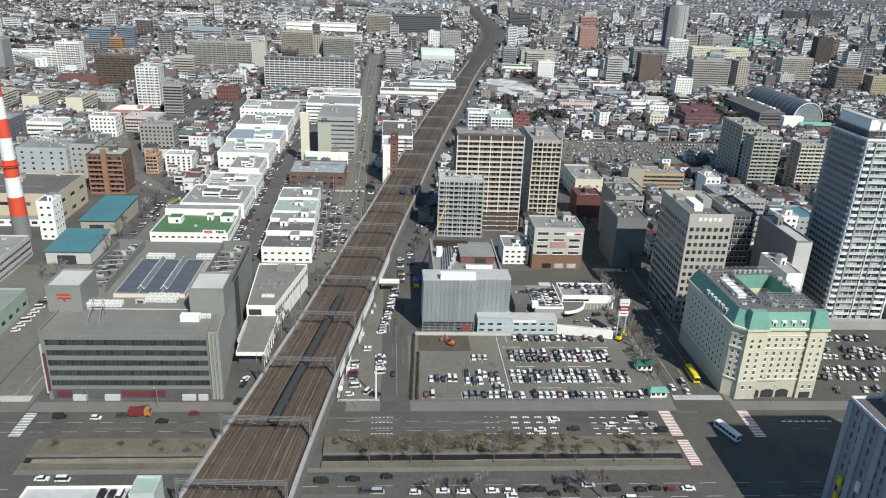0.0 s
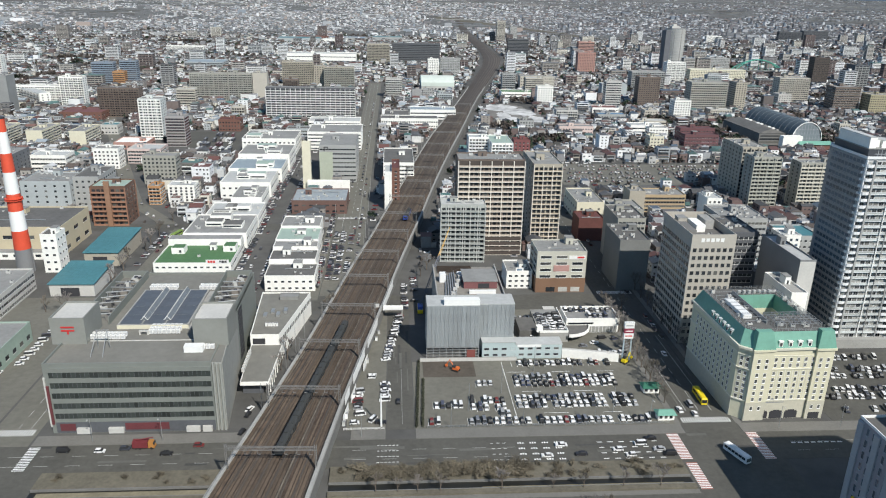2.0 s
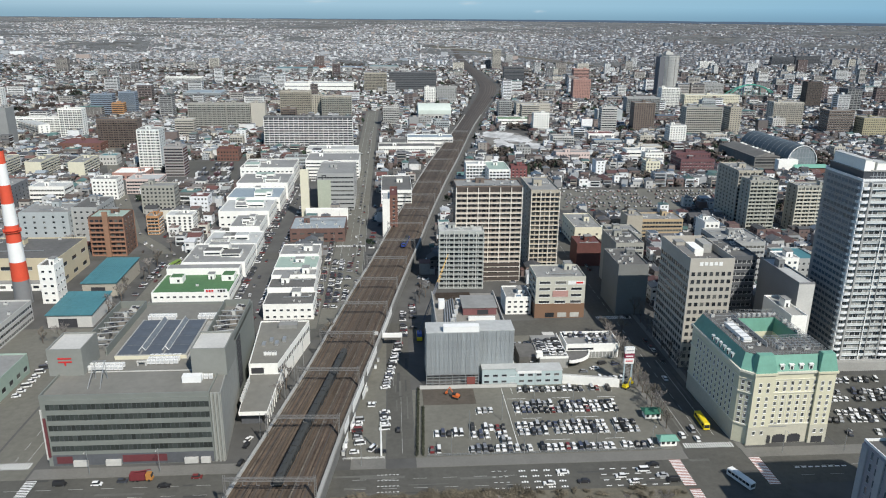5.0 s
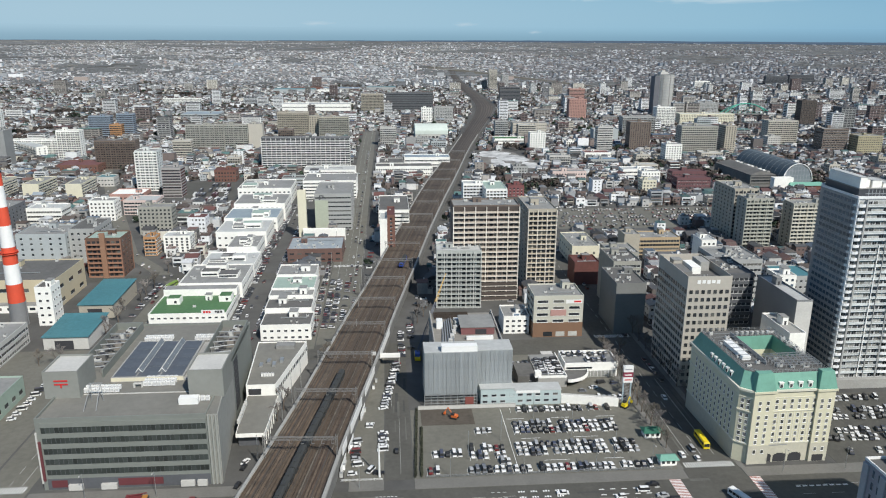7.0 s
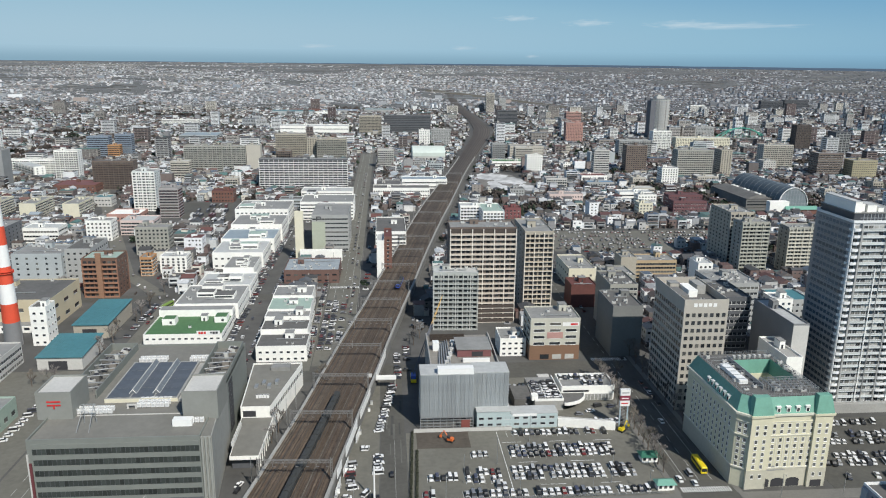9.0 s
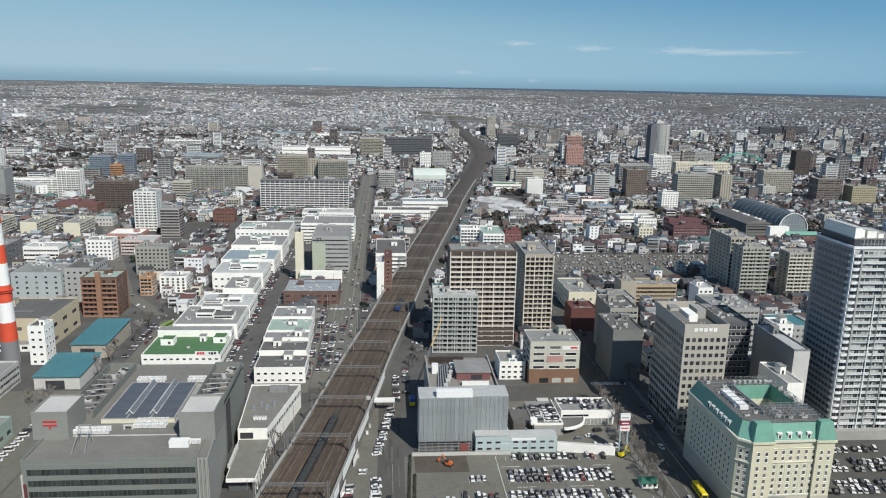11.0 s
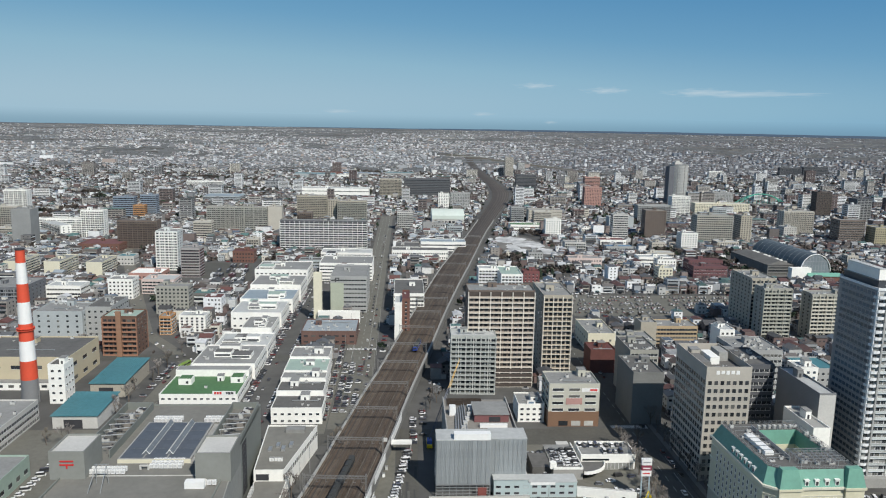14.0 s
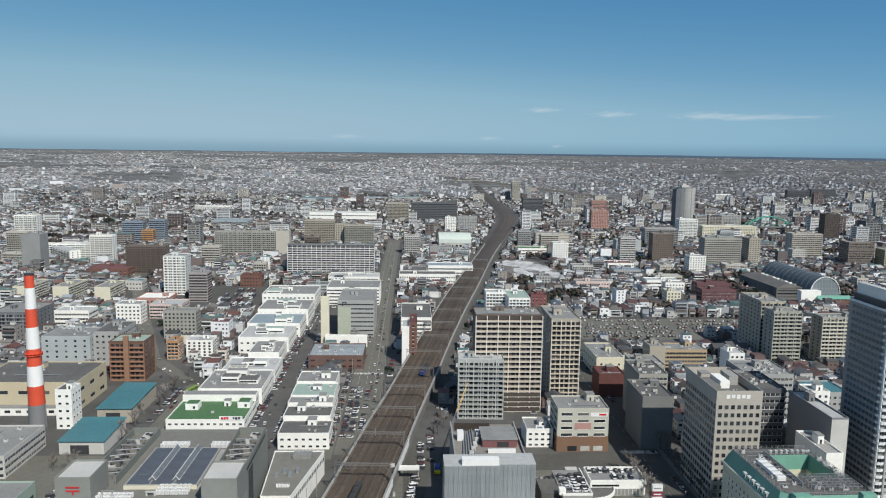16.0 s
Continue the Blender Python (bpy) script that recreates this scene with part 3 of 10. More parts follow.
# canal between raised banks of dry grass
for x0, x1 in ((-119.5, -58), (-22, 103.5)):
    s = Solid().box(x0, 210.2, -0.3, x1, 219, 0.9)
    s.box(x0, 203.2, -0.3, x1, 205.4, 0.9)
    setting("canal_bank", s, [dry_grass], "bank of dry yellowish grass", "bank")
    s = Solid().box(x0, 209.9, -0.3, x1, 210.2, 1.0).box(x0, 205.4, -0.3, x1, 205.7, 1.0)
    setting("canal_wall", s, [concrete_dark], "dark concrete canal wall", "wall")
    setting("water", Solid().box(x0, 205.7, -0.3, x1, 209.9, 0.08), [water_mat], "dark still canal water", "water")
for x0, x1, y0, y1 in ((-117, -60, 205.75, 208.9), (30, 100, 205.75, 207.0)):
    setting("canal_shelf", Solid().box(x0, y0, 0, x1, y1, 0.3), [surf("pale_grass", (0.21, 0.185, 0.125), 0.95, 0.35, 0.9, 0.15)], "pale dry grass shelf in the canal", "bank")


def lines(name, rects, label, z=0.045, mat=None):
    s = Solid()
    for x0, y0, x1, y1 in rects:
        s.box(x0, y0, z - 0.02, x1, y1, z)
    return tagged(part(name, s, [mat or white_paint]), label, "road marking", kind="structure")


worn_line = surf("worn_line", (0.42, 0.42, 0.40), 0.8, 0.3, 1.2, 0.3, 0.0)
r = []
for y in (224.0, 229.6):
    r += [(x, y, x + 5, y + 0.14) for x in range(-400, 400, 11) if not 104 < x < 140 and not -60 < x < -22 and not 40 < x < 102]
r += [(x, 219.6, x + 2, 219.75) for x in range(0, 46, 3)]
for y in (171, 176.5, 187.5, 194):
    r += [(x, y, x + 6, y + 0.2) for x in range(-400, 400, 12)]
r += [(x, 181.8, x + 3.2, 182.1) for x in range(-400, 400, 4)]
lines("lane_lines", r, "faded white lane lines on the avenues", mat=worn_line)
r = []
for y in (221, 224.4, 227.8, 231.2):
    r += [(-6 + k * 1.4, y + 1, -5.2 + k * 1.4, y + 1.3) for k in range(6)]
    r += [(46 + k * 4.6 + q * 0.9, y + 0.5, 46.6 + k * 4.6 + q * 0.9, y + 1.3 + 0.2 * (q % 2)) for k in range(4) for q in range(3)]
    r += [(36 + q * 2.2, y + 1.0, 37.2 + q * 2.2, y + 1.2) for q in range(3)]
    r += [(76 + k * 4.2, y + 0.3, 78.0 + k * 4.2, y + 0.7) for k in range(6)]
r += [(150 + k * 2.6, 228.5, 151.8 + k * 2.6, 229.2) for k in range(8)]
lines("lane_letters", r, "faded white arrows and block markings in the lanes")
r = [(-30, y, -29.8, y + 6) for y in range(490, 1290, 12)] + [(-24.5, 490, -24.3, 1290), (-35.5, 490, -35.3, 1290)]
r += [(123.3, y, 123.5, y + 5) for y in range(252, 800, 10)] + [(118, 252, 118.2, 320), (128.6, 252, 128.8, 320)]
r += [(3.4, 246, 3.5, 290), (0.2, 300, 0.3, 345)] + [(-140.6, y, -140.4, y + 5) for y in range(246, 500, 10)] + [(-136, 246, -135.8, 330)]
lines("street_lines", r, "thin white lines along the side streets", mat=worn_line)


def crosswalk(x0, y0, x1, y1, along, mat=None, red=False):
    b = thing("crosswalk", "red and white striped crosswalk on the asphalt" if red else "white striped crosswalk on the asphalt", "crosswalk", (x0 + x1) / 2, (y0 + y1) / 2, 0.036)
    w, d = x1 - x0, y1 - y0
    if red:
        part("red_surface", Solid().box(-w / 2, -d / 2, 0, w / 2, d / 2, 0.006), [surf("red_road", (0.36, 0.15, 0.12), 0.85, 0.2, 1.0, 0.2)], b)
    n = int((d if along else w) / 0.95)
    me = (Solid().box(-w / 2, -0.22, 0, w / 2, 0.22, 0.014) if along else Solid().box(-0.22, -d / 2, 0, 0.22, d / 2, 0.014)).mesh("stripe", [white_paint])
    if y0 > 370:
        s = Solid()
        for i in range(n):
            t = (i - (n - 1) / 2) * 0.95
            s.box(t - 0.22, -d / 2, 0, t + 0.22, d / 2, 0.014)
        tagged(part("stripes", s, [white_paint], b), kind="stuff")
        return
    for i in range(n):
        t = (i - (n - 1) / 2) * 0.95
        part("stripe", me, None, b, at=(0, t, 0) if along else (t, 0, 0))


crosswalk(104.2, 220, 108.6, 239, True, red=True)
crosswalk(135.4, 219, 139.6, 239, True, red=True)
crosswalk(105, 203, 109, 218, True, red=True)
crosswalk(113.5, 243.5, 133.5, 247, False)
crosswalk(-148, 243, -133, 247, False)
crosswalk(-131, 221, -127, 236, True)

# mended patches and wheel marks on the avenues
pr = random.Random(21)
for name, mat, label in (("road_patch_1", surf("patch_dark", (0.062, 0.061, 0.057), 0.9, 0.3), "dark mended patches in the asphalt"), ("road_patch_2", surf("patch_pale", (0.12, 0.117, 0.105), 0.92, 0.3), "pale worn streaks in the asphalt")):
    s = Solid()
    for k in range(46):
        if k % 2:
            x, y = pr.uniform(-150, 200), pr.choice((pr.uniform(168, 199), pr.uniform(220, 235)))
            a, b_ = pr.uniform(3, 26), pr.uniform(0.4, 1.6)
        else:
            x, y = pr.choice((pr.uniform(114, 132), pr.uniform(-39, -21), pr.uniform(-1, 6))), pr.uniform(246, 366)
            a, b_ = pr.uniform(0.4, 1.4), pr.uniform(3, 20)
            if x < -10:
                y += 130
        z = 0.037 + 0.0002 * k
        s.box(x, y, 0.0, x + a, y + b_, z)
    setting(name, s, [mat], label, "road")

# ---- railway on its viaduct ----
RAIL = [(-50, 140, 18.5), (-44.5, 184, 16.2), (-34, 250, 14.2), (-25.6, 300, 13.4), (-17.6, 350, 13.4), (-9.8, 400, 13.2), (-1.2, 450, 12.8), (7.0, 500, 13.2), (15, 550, 13.1), (23.2, 600, 13.1),
        (39.9, 700, 13.9), (58, 800, 14.6), (76.6, 900, 13.6), (95, 1000, 12.4), (113.6, 1100, 12.2), (132.7, 1200, 13), (151, 1300, 14.2), (170, 1400, 15.6), (189, 1500, 17), (208, 1600, 18.5), (222, 1690, 20), (236, 1800, 21),
        (246, 2000, 17), (252, 2200, 15), (256, 2500, 15), (268, 2910, 13), (288, 3500, 11)]


def rail_at(y):
    """Centre, half width and deck height of the railway at y, smooth between its stations."""
    for i in range(len(RAIL) - 1):
        if y <= RAIL[i + 1][1] or i == len(RAIL) - 2:
            break
    p0, p1, p2, p3 = RAIL[max(0, i - 1)], RAIL[i], RAIL[i + 1], RAIL[min(len(RAIL) - 1, i + 2)]
    t = (y - p1[1]) / (p2[1] - p1[1])
    m1 = (p2[0] - p0[0]) / (p2[1] - p0[1]) * (p2[1] - p1[1])
    m2 = (p3[0] - p1[0]) / (p3[1] - p1[1]) * (p2[1] - p1[1])
    x = (2 * t**3 - 3 * t**2 + 1) * p1[0] + (t**3 - 2 * t**2 + t) * m1 + (-2 * t**3 + 3 * t**2) * p2[0] + (t**3 - t**2) * m2
    z = 7.0 if y < 800 else max(1.0, 7.0 - (y - 800) * 0.0085)
    return x, p1[2] + (p2[2] - p1[2]) * t, max(z, land(x, y) + 0.8)


STATIONS = [140 + 8 * i for i in range(110)] + [1020 + 30 * i for i in range(83)]


def rail_strip(s, u0, u1, z0, z1, y0=140, y1=3480, mi=0, scale=True):
    """A long bar that follows the railway from u0 to u1 (fractions of the half width) and from z0 to z1 over the deck."""
    prev = None
    for y in STATIONS:
        if y < y0 or y > y1:
            continue
        x, w, z = rail_at(y)
        a, b = (x + u0 * w, x + u1 * w) if scale else (x + u0, x + u1)
        lo = z + z0 if z0 is not None else -0.3
        n = len(s.v)
        s.v += [(a, y, lo), (b, y, lo), (b, y, z + z1), (a, y, z + z1)]
        if prev is not None:
            for i in range(4):
                j = (i + 1) % 4
                s.f.append((prev + i, prev + j, n + j, n + i)[::-1])
                s.m.append(mi)
        else:
            s.f.append((n, n + 1, n + 2, n + 3))
            s.m.append(mi)
        prev = n
    s.f.append((prev + 3, prev + 2, prev + 1, prev))
    s.m.append(mi)


viaduct = thing("railway_viaduct", "long raised railway with brown ballast and concrete side walls", "railway", -42, 184)
viaduct.matrix_basis = Matrix.Identity(4)
s = Solid()
rail_strip(s, -1.0, 1.0, None, -0.55)
part("deck", s, [concrete_dark], viaduct)
s = Solid()
rail_strip(s, -0.985, 0.985, -0.55, 0.0, 140, 560)
part("ballast_bed", s, [ballast], viaduct)
s = Solid()
rail_strip(s, -0.985, 0.985, -0.55, -0.003, 556, 900)
part("ballast_bed", s, [surf("mid_ballast", (0.076, 0.06, 0.048), 0.95, 0.4, 0.4, 0.04)], viaduct)
s = Solid()
rail_strip(s, -0.985, 0.985, -0.55, 0.0, 890)
part("ballast_bed", s, [far_ballast], viaduct, "paler grey ballast of the far tracks")
for u0, u1 in ((-1.02, -0.985), (0.985, 1.02)):
    s = Solid()
    rail_strip(s, u0, u1, -0.9, 1.1, 140, 1250)
    part("side_wall", s, [concrete_light if u0 < 0 else concrete], viaduct)
    s = Solid()
    rail_strip(s, u0 - 0.025, u1 + 0.025, 1.1, 1.25, 140, 1250)
    part("coping", s, [concrete], viaduct)
for ya, yb, hi in ((246, 264, 2.0), (268, 292, 2.6), (298, 330, 1.9), (340, 372, 2.4)):
    s = Solid()
    rail_strip(s, 1.05, 1.065, -1.6, hi, ya, yb)
    part("white_screen", s, [white_paint], viaduct, "white painted screen on the outer wall")
TRACKS = (-0.84, -0.57, -0.28, 0.02, 0.3, 0.56, 0.82)
for u in TRACKS:
    s = Solid()
    rail_strip(s, u - 0.085, u + 0.085, 0.0, 0.06, 140, 560)
    bed = part("track_bed", s, [track_bed], viaduct)
    s = Solid()
    rail_strip(s, u - 0.085, u + 0.085, 0.0, 0.057, 556, 1020)
    part("track_bed", s, [surf("mid_track", (0.092, 0.073, 0.057), 0.95, 0.45, 0.3, 0.04, spread=0.3)], viaduct)
    s = Solid()
    rail_strip(s, u - 0.07, u + 0.07, 0.0, 0.12, 1010)
    part("track_bed", s, [surf("far_track", (0.085, 0.072, 0.062), 0.95, 0.4, 0.1, 0.02, spread=0.3)], viaduct)
    for o in (-0.045, 0.045):
        s = Solid()
        rail_strip(s, u + o - 0.006, u + o + 0.006, 0.06, 0.2, 140, 1500)
        part("rail", s, [rail_steel], bed)
streak = choice("ballast_streak", [(0.13, 0.105, 0.08), (0.075, 0.052, 0.038), (0.10, 0.085, 0.07), (0.055, 0.045, 0.038), (0.115, 0.08, 0.055), (0.15, 0.13, 0.105)], 0.95, False, 0.4, 0.25)
rnd = random.Random(12)
for k in range(30):
    # spilled ballast and worn walkways run along the tracks in uneven stretches
    u, half, ya = rnd.uniform(-0.94, 0.94), rnd.uniform(0.012, 0.035), rnd.uniform(140, 520)
    s = Solid()
    rail_strip(s, u - half, u + half, 0.02, 0.064 + 0.001 * k / 10, ya, ya + rnd.uniform(60, 320))
    part("ballast_strip", s, [streak], viaduct)
for u in (-0.7, -0.43, -0.13, 0.16, 0.44, 0.69):
    s = Solid()
    rail_strip(s, u - 0.016, u + 0.016, 0.0, 0.22, 140, 1000)
    part("cable_trough", s, [surf("trough_brown", (0.085, 0.07, 0.058), 0.9, 0.3, 1.0, 0.1)], viaduct)


gantry_steel = surf("gantry_steel", (0.24, 0.235, 0.225), 0.6, 0.2, 1.0, 0.2, 0.0, 0.2)


def gantry(y):
    x, w, z = rail_at(y)
    dx = (rail_at(y + 4)[0] - x) / 4
    g = thing("catenary_gantry", "grey steel lattice gantry over the railway tracks", "gantry", x, y, z, -math.degrees(math.atan(dx)) * 0.3, "gantries over the railway")
    for e in (-w + 0.6, w - 0.6):
        s = Solid()
        for ox in (-0.28, 0.28):
            s.box(e + ox - 0.07, -0.3, 0, e + ox + 0.07, 0.3, 9.6)
        for k in range(8):
            s.box(e - 0.28, -0.06, 0.7 + k * 1.15, e + 0.28, 0.06, 0.84 + k * 1.15)
        part("post", s, [gantry_steel], g)
    s = Solid()
    for oz in (7.6, 8.7):
        for oy in (-0.35, 0.35):
            s.box(-w + 0.3, oy - 0.07, oz, w - 0.3, oy + 0.07, oz + 0.14)
    n = int(2 * w / 1.4)
    for k in range(n):
        xa, xb = -w + 0.6 + k * (2 * w - 1.2) / n, -w + 0.6 + (k + 1) * (2 * w - 1.2) / n
        s.tube((xa, -0.35, 7.65 if k % 2 else 8.75), (xb, -0.35, 8.75 if k % 2 else 7.65), 0.05, k=4)
        s.tube((xa, 0.35, 7.65 if k % 2 else 8.75), (xb, 0.35, 8.75 if k % 2 else 7.65), 0.05, k=4)
    for u in TRACKS:
        s.box(u * w - 0.05, -0.05, 5.9, u * w + 0.05, 0.05, 7.6)
        s.box(u * w - 0.05, -0.06, 5.9, u * w + 1.1, 0.06, 6.02)
    part("beam", s, [gantry_steel], g)


for y in (178, 210, 249, 288, 326, 364, 402, 440, 478, 520, 565, 610, 660, 710, 770, 830, 900, 980):
    gantry(y)
s = Solid()
for u in TRACKS:
    rail_strip(s, u - 0.0022, u + 0.0022, 5.8, 5.85, 140, 900)
stuff(part("contact_wires", s, [louvre_dark]), "thin dark contact wires over the tracks", "wire")


def train(label, y0, cars, track, paint, roofm, length=20.0):
    """Coaches along one track; the first coach's front is at y0."""
    for i in range(cars):
        y = y0 + i * (length + 0.35)
        xa, w, za = rail_at(y)
        xb, wb, zb = rail_at(y + length)
        xa, xb = xa + track * w, xb + track * wb
        turn = -math.degrees(math.atan2(xb - xa, length))
        t = thing("train_coach", label, "train", (xa + xb) / 2, y + length / 2, za + 0.2, turn, "coaches of the train")
        h = length / 2
        s = Solid()
        prof = [(-1.4, 1.0), (1.4, 1.0), (1.42, 3.1), (1.15, 3.7), (0.5, 3.95), (-0.5, 3.95), (-1.15, 3.7), (-1.42, 3.1)]
        n = len(s.v)
        for yy in (-h, h):
            s.v += [(a, yy, b) for a, b in prof]
        for q in range(8):
            j = (q + 1) % 8
            s.f.append((n + q, n + 8 + q, n + 8 + j, n + j)[::-1])
            s.m.append(1 if 2 <= q <= 6 else 0)
        s.f += [tuple(range(n, n + 8)), tuple(reversed(range(n + 8, n + 16)))]
        s.m += [0, 0]
        body = part("body", s, [paint, roofm], t)
        for k in range(3):
            part("roof_unit", Solid().box(-0.8, -h + 3 + k * 6, 3.9, 0.8, -h + 5.4 + k * 6, 4.3), [train_dark], body)
        for sx in (-1, 1):
            s = Solid()
            for k in range(9):
                s.box(sx * 1.41 - 0.03, -h + 1.2 + k * 2, 2.0, sx * 1.41 + 0.03, -h + 2.6 + k * 2, 2.9)
            tagged(part("window_strip", s, [glass_dark], t), kind="stuff")
        if i == 0:
            part("windscreen", Solid().box(-1.1, -h - 0.05, 2.1, 1.1, -h, 3.2), [glass_dark], t)
        for yy in (-h + 3.2, h - 3.2):
            part("bogie", Solid().box(-1.1, yy - 1.4, 0.0, 1.1, yy + 1.4, 1.0), [rubber], t)


train("dark grey express train coach on the railway", 216, 5, 0.02, train_dark, train_dark)
train("deep blue railcar standing on the railway", 484, 1, 0.3, blue_paint, train_dark)


# ---- markings of the farther streets ----
crosswalk(-149, 476, -132, 480, False)
crosswalk(-40, 512, -19, 516, False)
crosswalk(113.5, 372, 133.5, 376, False)


# ---- the post office with its two rooftop towers ----
def post_office():
    x0, x1, y0, y1, h = -126.4, -66.5, 244.5, 334.0, 28.2
    w, d = x1 - x0, y1 - y0
    keep(x0, y0, -58, y1)
    b = thing("post_office", "large grey sorting office with five dark window bands", "building", (x0 + x1) / 2, (y0 + y1) / 2)
    s = Solid().box(-w / 2, -d / 2, 0, w / 2, d / 2, h)
    part("wall", s, [post_panel], b)
    flat_roof(b, w, d, h, post_roof, post_panel, 0.9, 0.5)
    # window bands, pane by pane, between proud spandrels
    pane = Solid().box(-0.78, -0.06, 0, 0.78, 0.02, 2.3).box(0.74, -0.14, 0, 0.82, 0.02, 2.3, 1).mesh("pane", [band_glass, dark_wall])
    for i in range(5):
        z = 6.2 + i * 4.25
        s = Solid().box(-w / 2 + 1.5, -d / 2 - 0.32, z + 2.35, w / 2 - 0.3, -d / 2 + 0.01, z + 4.1)
        part("spandrel", s, [post_panel], b)
        for j in range(36):
            part("pane", pane, None, b, at=(-w / 2 + 2.6 + j * 1.6, -d / 2 - 0.02, z))
    for i in range(6):
        z = 5.0 + i * 4.0
        s = Solid()
        for j in range(14):
            s.box(-w / 2 - 0.05, -d / 2 + 6 + j * 6, z, -w / 2, -d / 2 + 8.4 + j * 6, z + 1.5)
        tagged(part("window_strip", s, [glass_dark], b), kind="stuff")
    s = Solid().box(-w / 2 + 1.5, -d / 2 - 0.1, 0.2, w / 2 - 0.3, -d / 2 + 0.01, 4.6)
    part("ground_floor_glazing", s, [dark_wall], b)
    for xa, wd in ((-w / 2 + 9, 5), (-w / 2 + 20.5, 5.5), (w / 2 - 11, 5), (w / 2 - 5, 3.5)):
        part("entrance_panel", Solid().box(xa, -d / 2 - 1.2, 0.2, xa + wd, -d / 2 - 0.12, 2.4), [concrete_light], b)
    for xa, wd in ((-w / 2 + 3, 5.5), (-w / 2 + 26.5, 16)):
        part("red_panel", Solid().box(xa, -d / 2 - 0.3, 1.2, xa + wd, -d / 2 - 0.11, 4.0), [surf("post_red", (0.13, 0.035, 0.04), 0.7)], b)
    s = Solid().box(-w / 2 - 0.25, -d / 2 - 0.5, 3, -w / 2 + 0.3, -d / 2 + 0.8, 23.5)
    part("corner_pier", s, [concrete_light], b)
    part("red_stripe", Solid().box(-w / 2 + 0.3, -d / 2 - 0.5, 4, -w / 2 + 1.2, -d / 2 - 0.02, 20), [surf("post_red", (0.13, 0.035, 0.04), 0.7)], b, "red vertical sign strip")
    # grooved stair tower at the right
    sx = w / 2
    s = Solid().prism([(sx, -d / 2 + 0.6), (sx + 3.9, -d / 2 + 0.6), (sx + 0.1, -d / 2 + 46), (sx, -d / 2 + 46)], 0, h + 0.2)
    post_side = surf("post_side", (0.31, 0.31, 0.285), 0.8, 0.14, 0.4, 0.05)
    stair = part("stair_tower", s, [post_side], b)
    for k in range(3):
        part("rib", Solid().box(sx + 0.2 + k * 1.35, -d / 2 - 0.1, 0, sx + 0.95 + k * 1.35, -d / 2 + 0.598, h + 0.2), [surf("rib_grey", (0.30, 0.305, 0.28), 0.7, 0.15)], stair)
    part("tower_roof", Solid().prism([(sx, -d / 2 + 1), (sx + 3.5, -d / 2 + 1), (sx + 0.3, -d / 2 + 40), (sx, -d / 2 + 40)], h + 0.2, h + 0.35), [post_roof], b)
    s = Solid()
    for k in range(9):
        s.box(sx, -d / 2 + 49, 4 + k * 2.6, sx + 0.12, -d / 2 + 57, 6.2 + k * 2.6)
    part("louvre", s, [louvre_dark], b)
    # rooftop towers
    towers = []
    for cx, cy, pw, pd, ph in ((-w / 2 + 3.2, -d / 2 + 25, 12.8, 16, 10.2), (w / 2 - 3.0, -d / 2 + 22.5, 13, 16, 10.6)):
        s = Solid().box(cx - pw / 2, cy - pd / 2, h, cx + pw / 2, cy + pd / 2, h + ph)
        s.box(cx - pw / 2, cy - pd / 2, h + ph, cx + pw / 2, cy - pd / 2 + 0.4, h + ph + 0.8)
        s.box(cx - pw / 2, cy + pd / 2 - 0.4, h + ph, cx + pw / 2, cy + pd / 2, h + ph + 0.8)
        s.box(cx - pw / 2, cy - pd / 2 + 0.4, h + ph, cx - pw / 2 + 0.4, cy + pd / 2 - 0.4, h + ph + 0.8)
        s.box(cx + pw / 2 - 0.4, cy - pd / 2 + 0.4, h + ph, cx + pw / 2, cy + pd / 2 - 0.4, h + ph + 0.8)
        towers.append(part("rooftop_tower", s, [surf("post_tower", (0.235, 0.24, 0.22), 0.7, 0.12, 0.4, 0.06)], b))
        part("tower_roof", Solid().box(cx - pw / 2 + 0.4, cy - pd / 2 + 0.4, h + ph, cx + pw / 2 - 0.4, cy + pd / 2 - 0.4, h + ph + 0.1), [concrete_light], towers[-1])
    lx, ly = -w / 2 + 3.2, -d / 2 + 17
    s = Solid().box(lx - 2.5, ly - 0.2, h + 6.9, lx + 2.5, ly - 0.02, h + 7.45).box(lx - 2.5, ly - 0.2, h + 5.5, lx + 2.5, ly - 0.02, h + 6.05)
    s.box(lx - 0.28, ly - 0.2, h + 4.3, lx + 0.28, ly - 0.02, h + 5.5)
    part("emblem", s, [red_paint], towers[0], "plain red emblem of two bars and a stem")
    # open pits with pipes and coolers behind each tower
    for cx in (-w / 2 + 6, w / 2 - 6):
        cy0, cy1 = -d / 2 + 34, d / 2 - 4
        s = Solid()
        s.box(cx - 6, cy0, h, cx - 5.6, cy1, h + 3.4).box(cx + 5.6, cy0, h, cx + 6, cy1, h + 3.4).box(cx - 5.6, cy1 - 0.4, h, cx + 5.6, cy1, h + 3.4)
        part("pit_wall", s, [post_panel], b)
        rnd = random.Random(int(cx))
        for k in range(20):
            px, py = cx + rnd.uniform(-4.4, 4.4), rnd.uniform(cy0 + 2, cy1 - 3)
            a, q, z = rnd.uniform(0.6, 1.8), rnd.uniform(0.6, 2.2), rnd.uniform(0.8, 2.8)
            s = Solid().box(px - a, py - q, h, px + a, py + q, h + z)
            s.tube((px, py, h + z), (px, py, h + z + 0.3), a * 0.6, k=8, mi=1)
            part("cooling_unit", s, [(surf("pit_brown", (0.22, 0.2, 0.175), 0.85, 0.3), concrete_dark, machine_grey, roof_dark)[k % 4], louvre_dark], b)
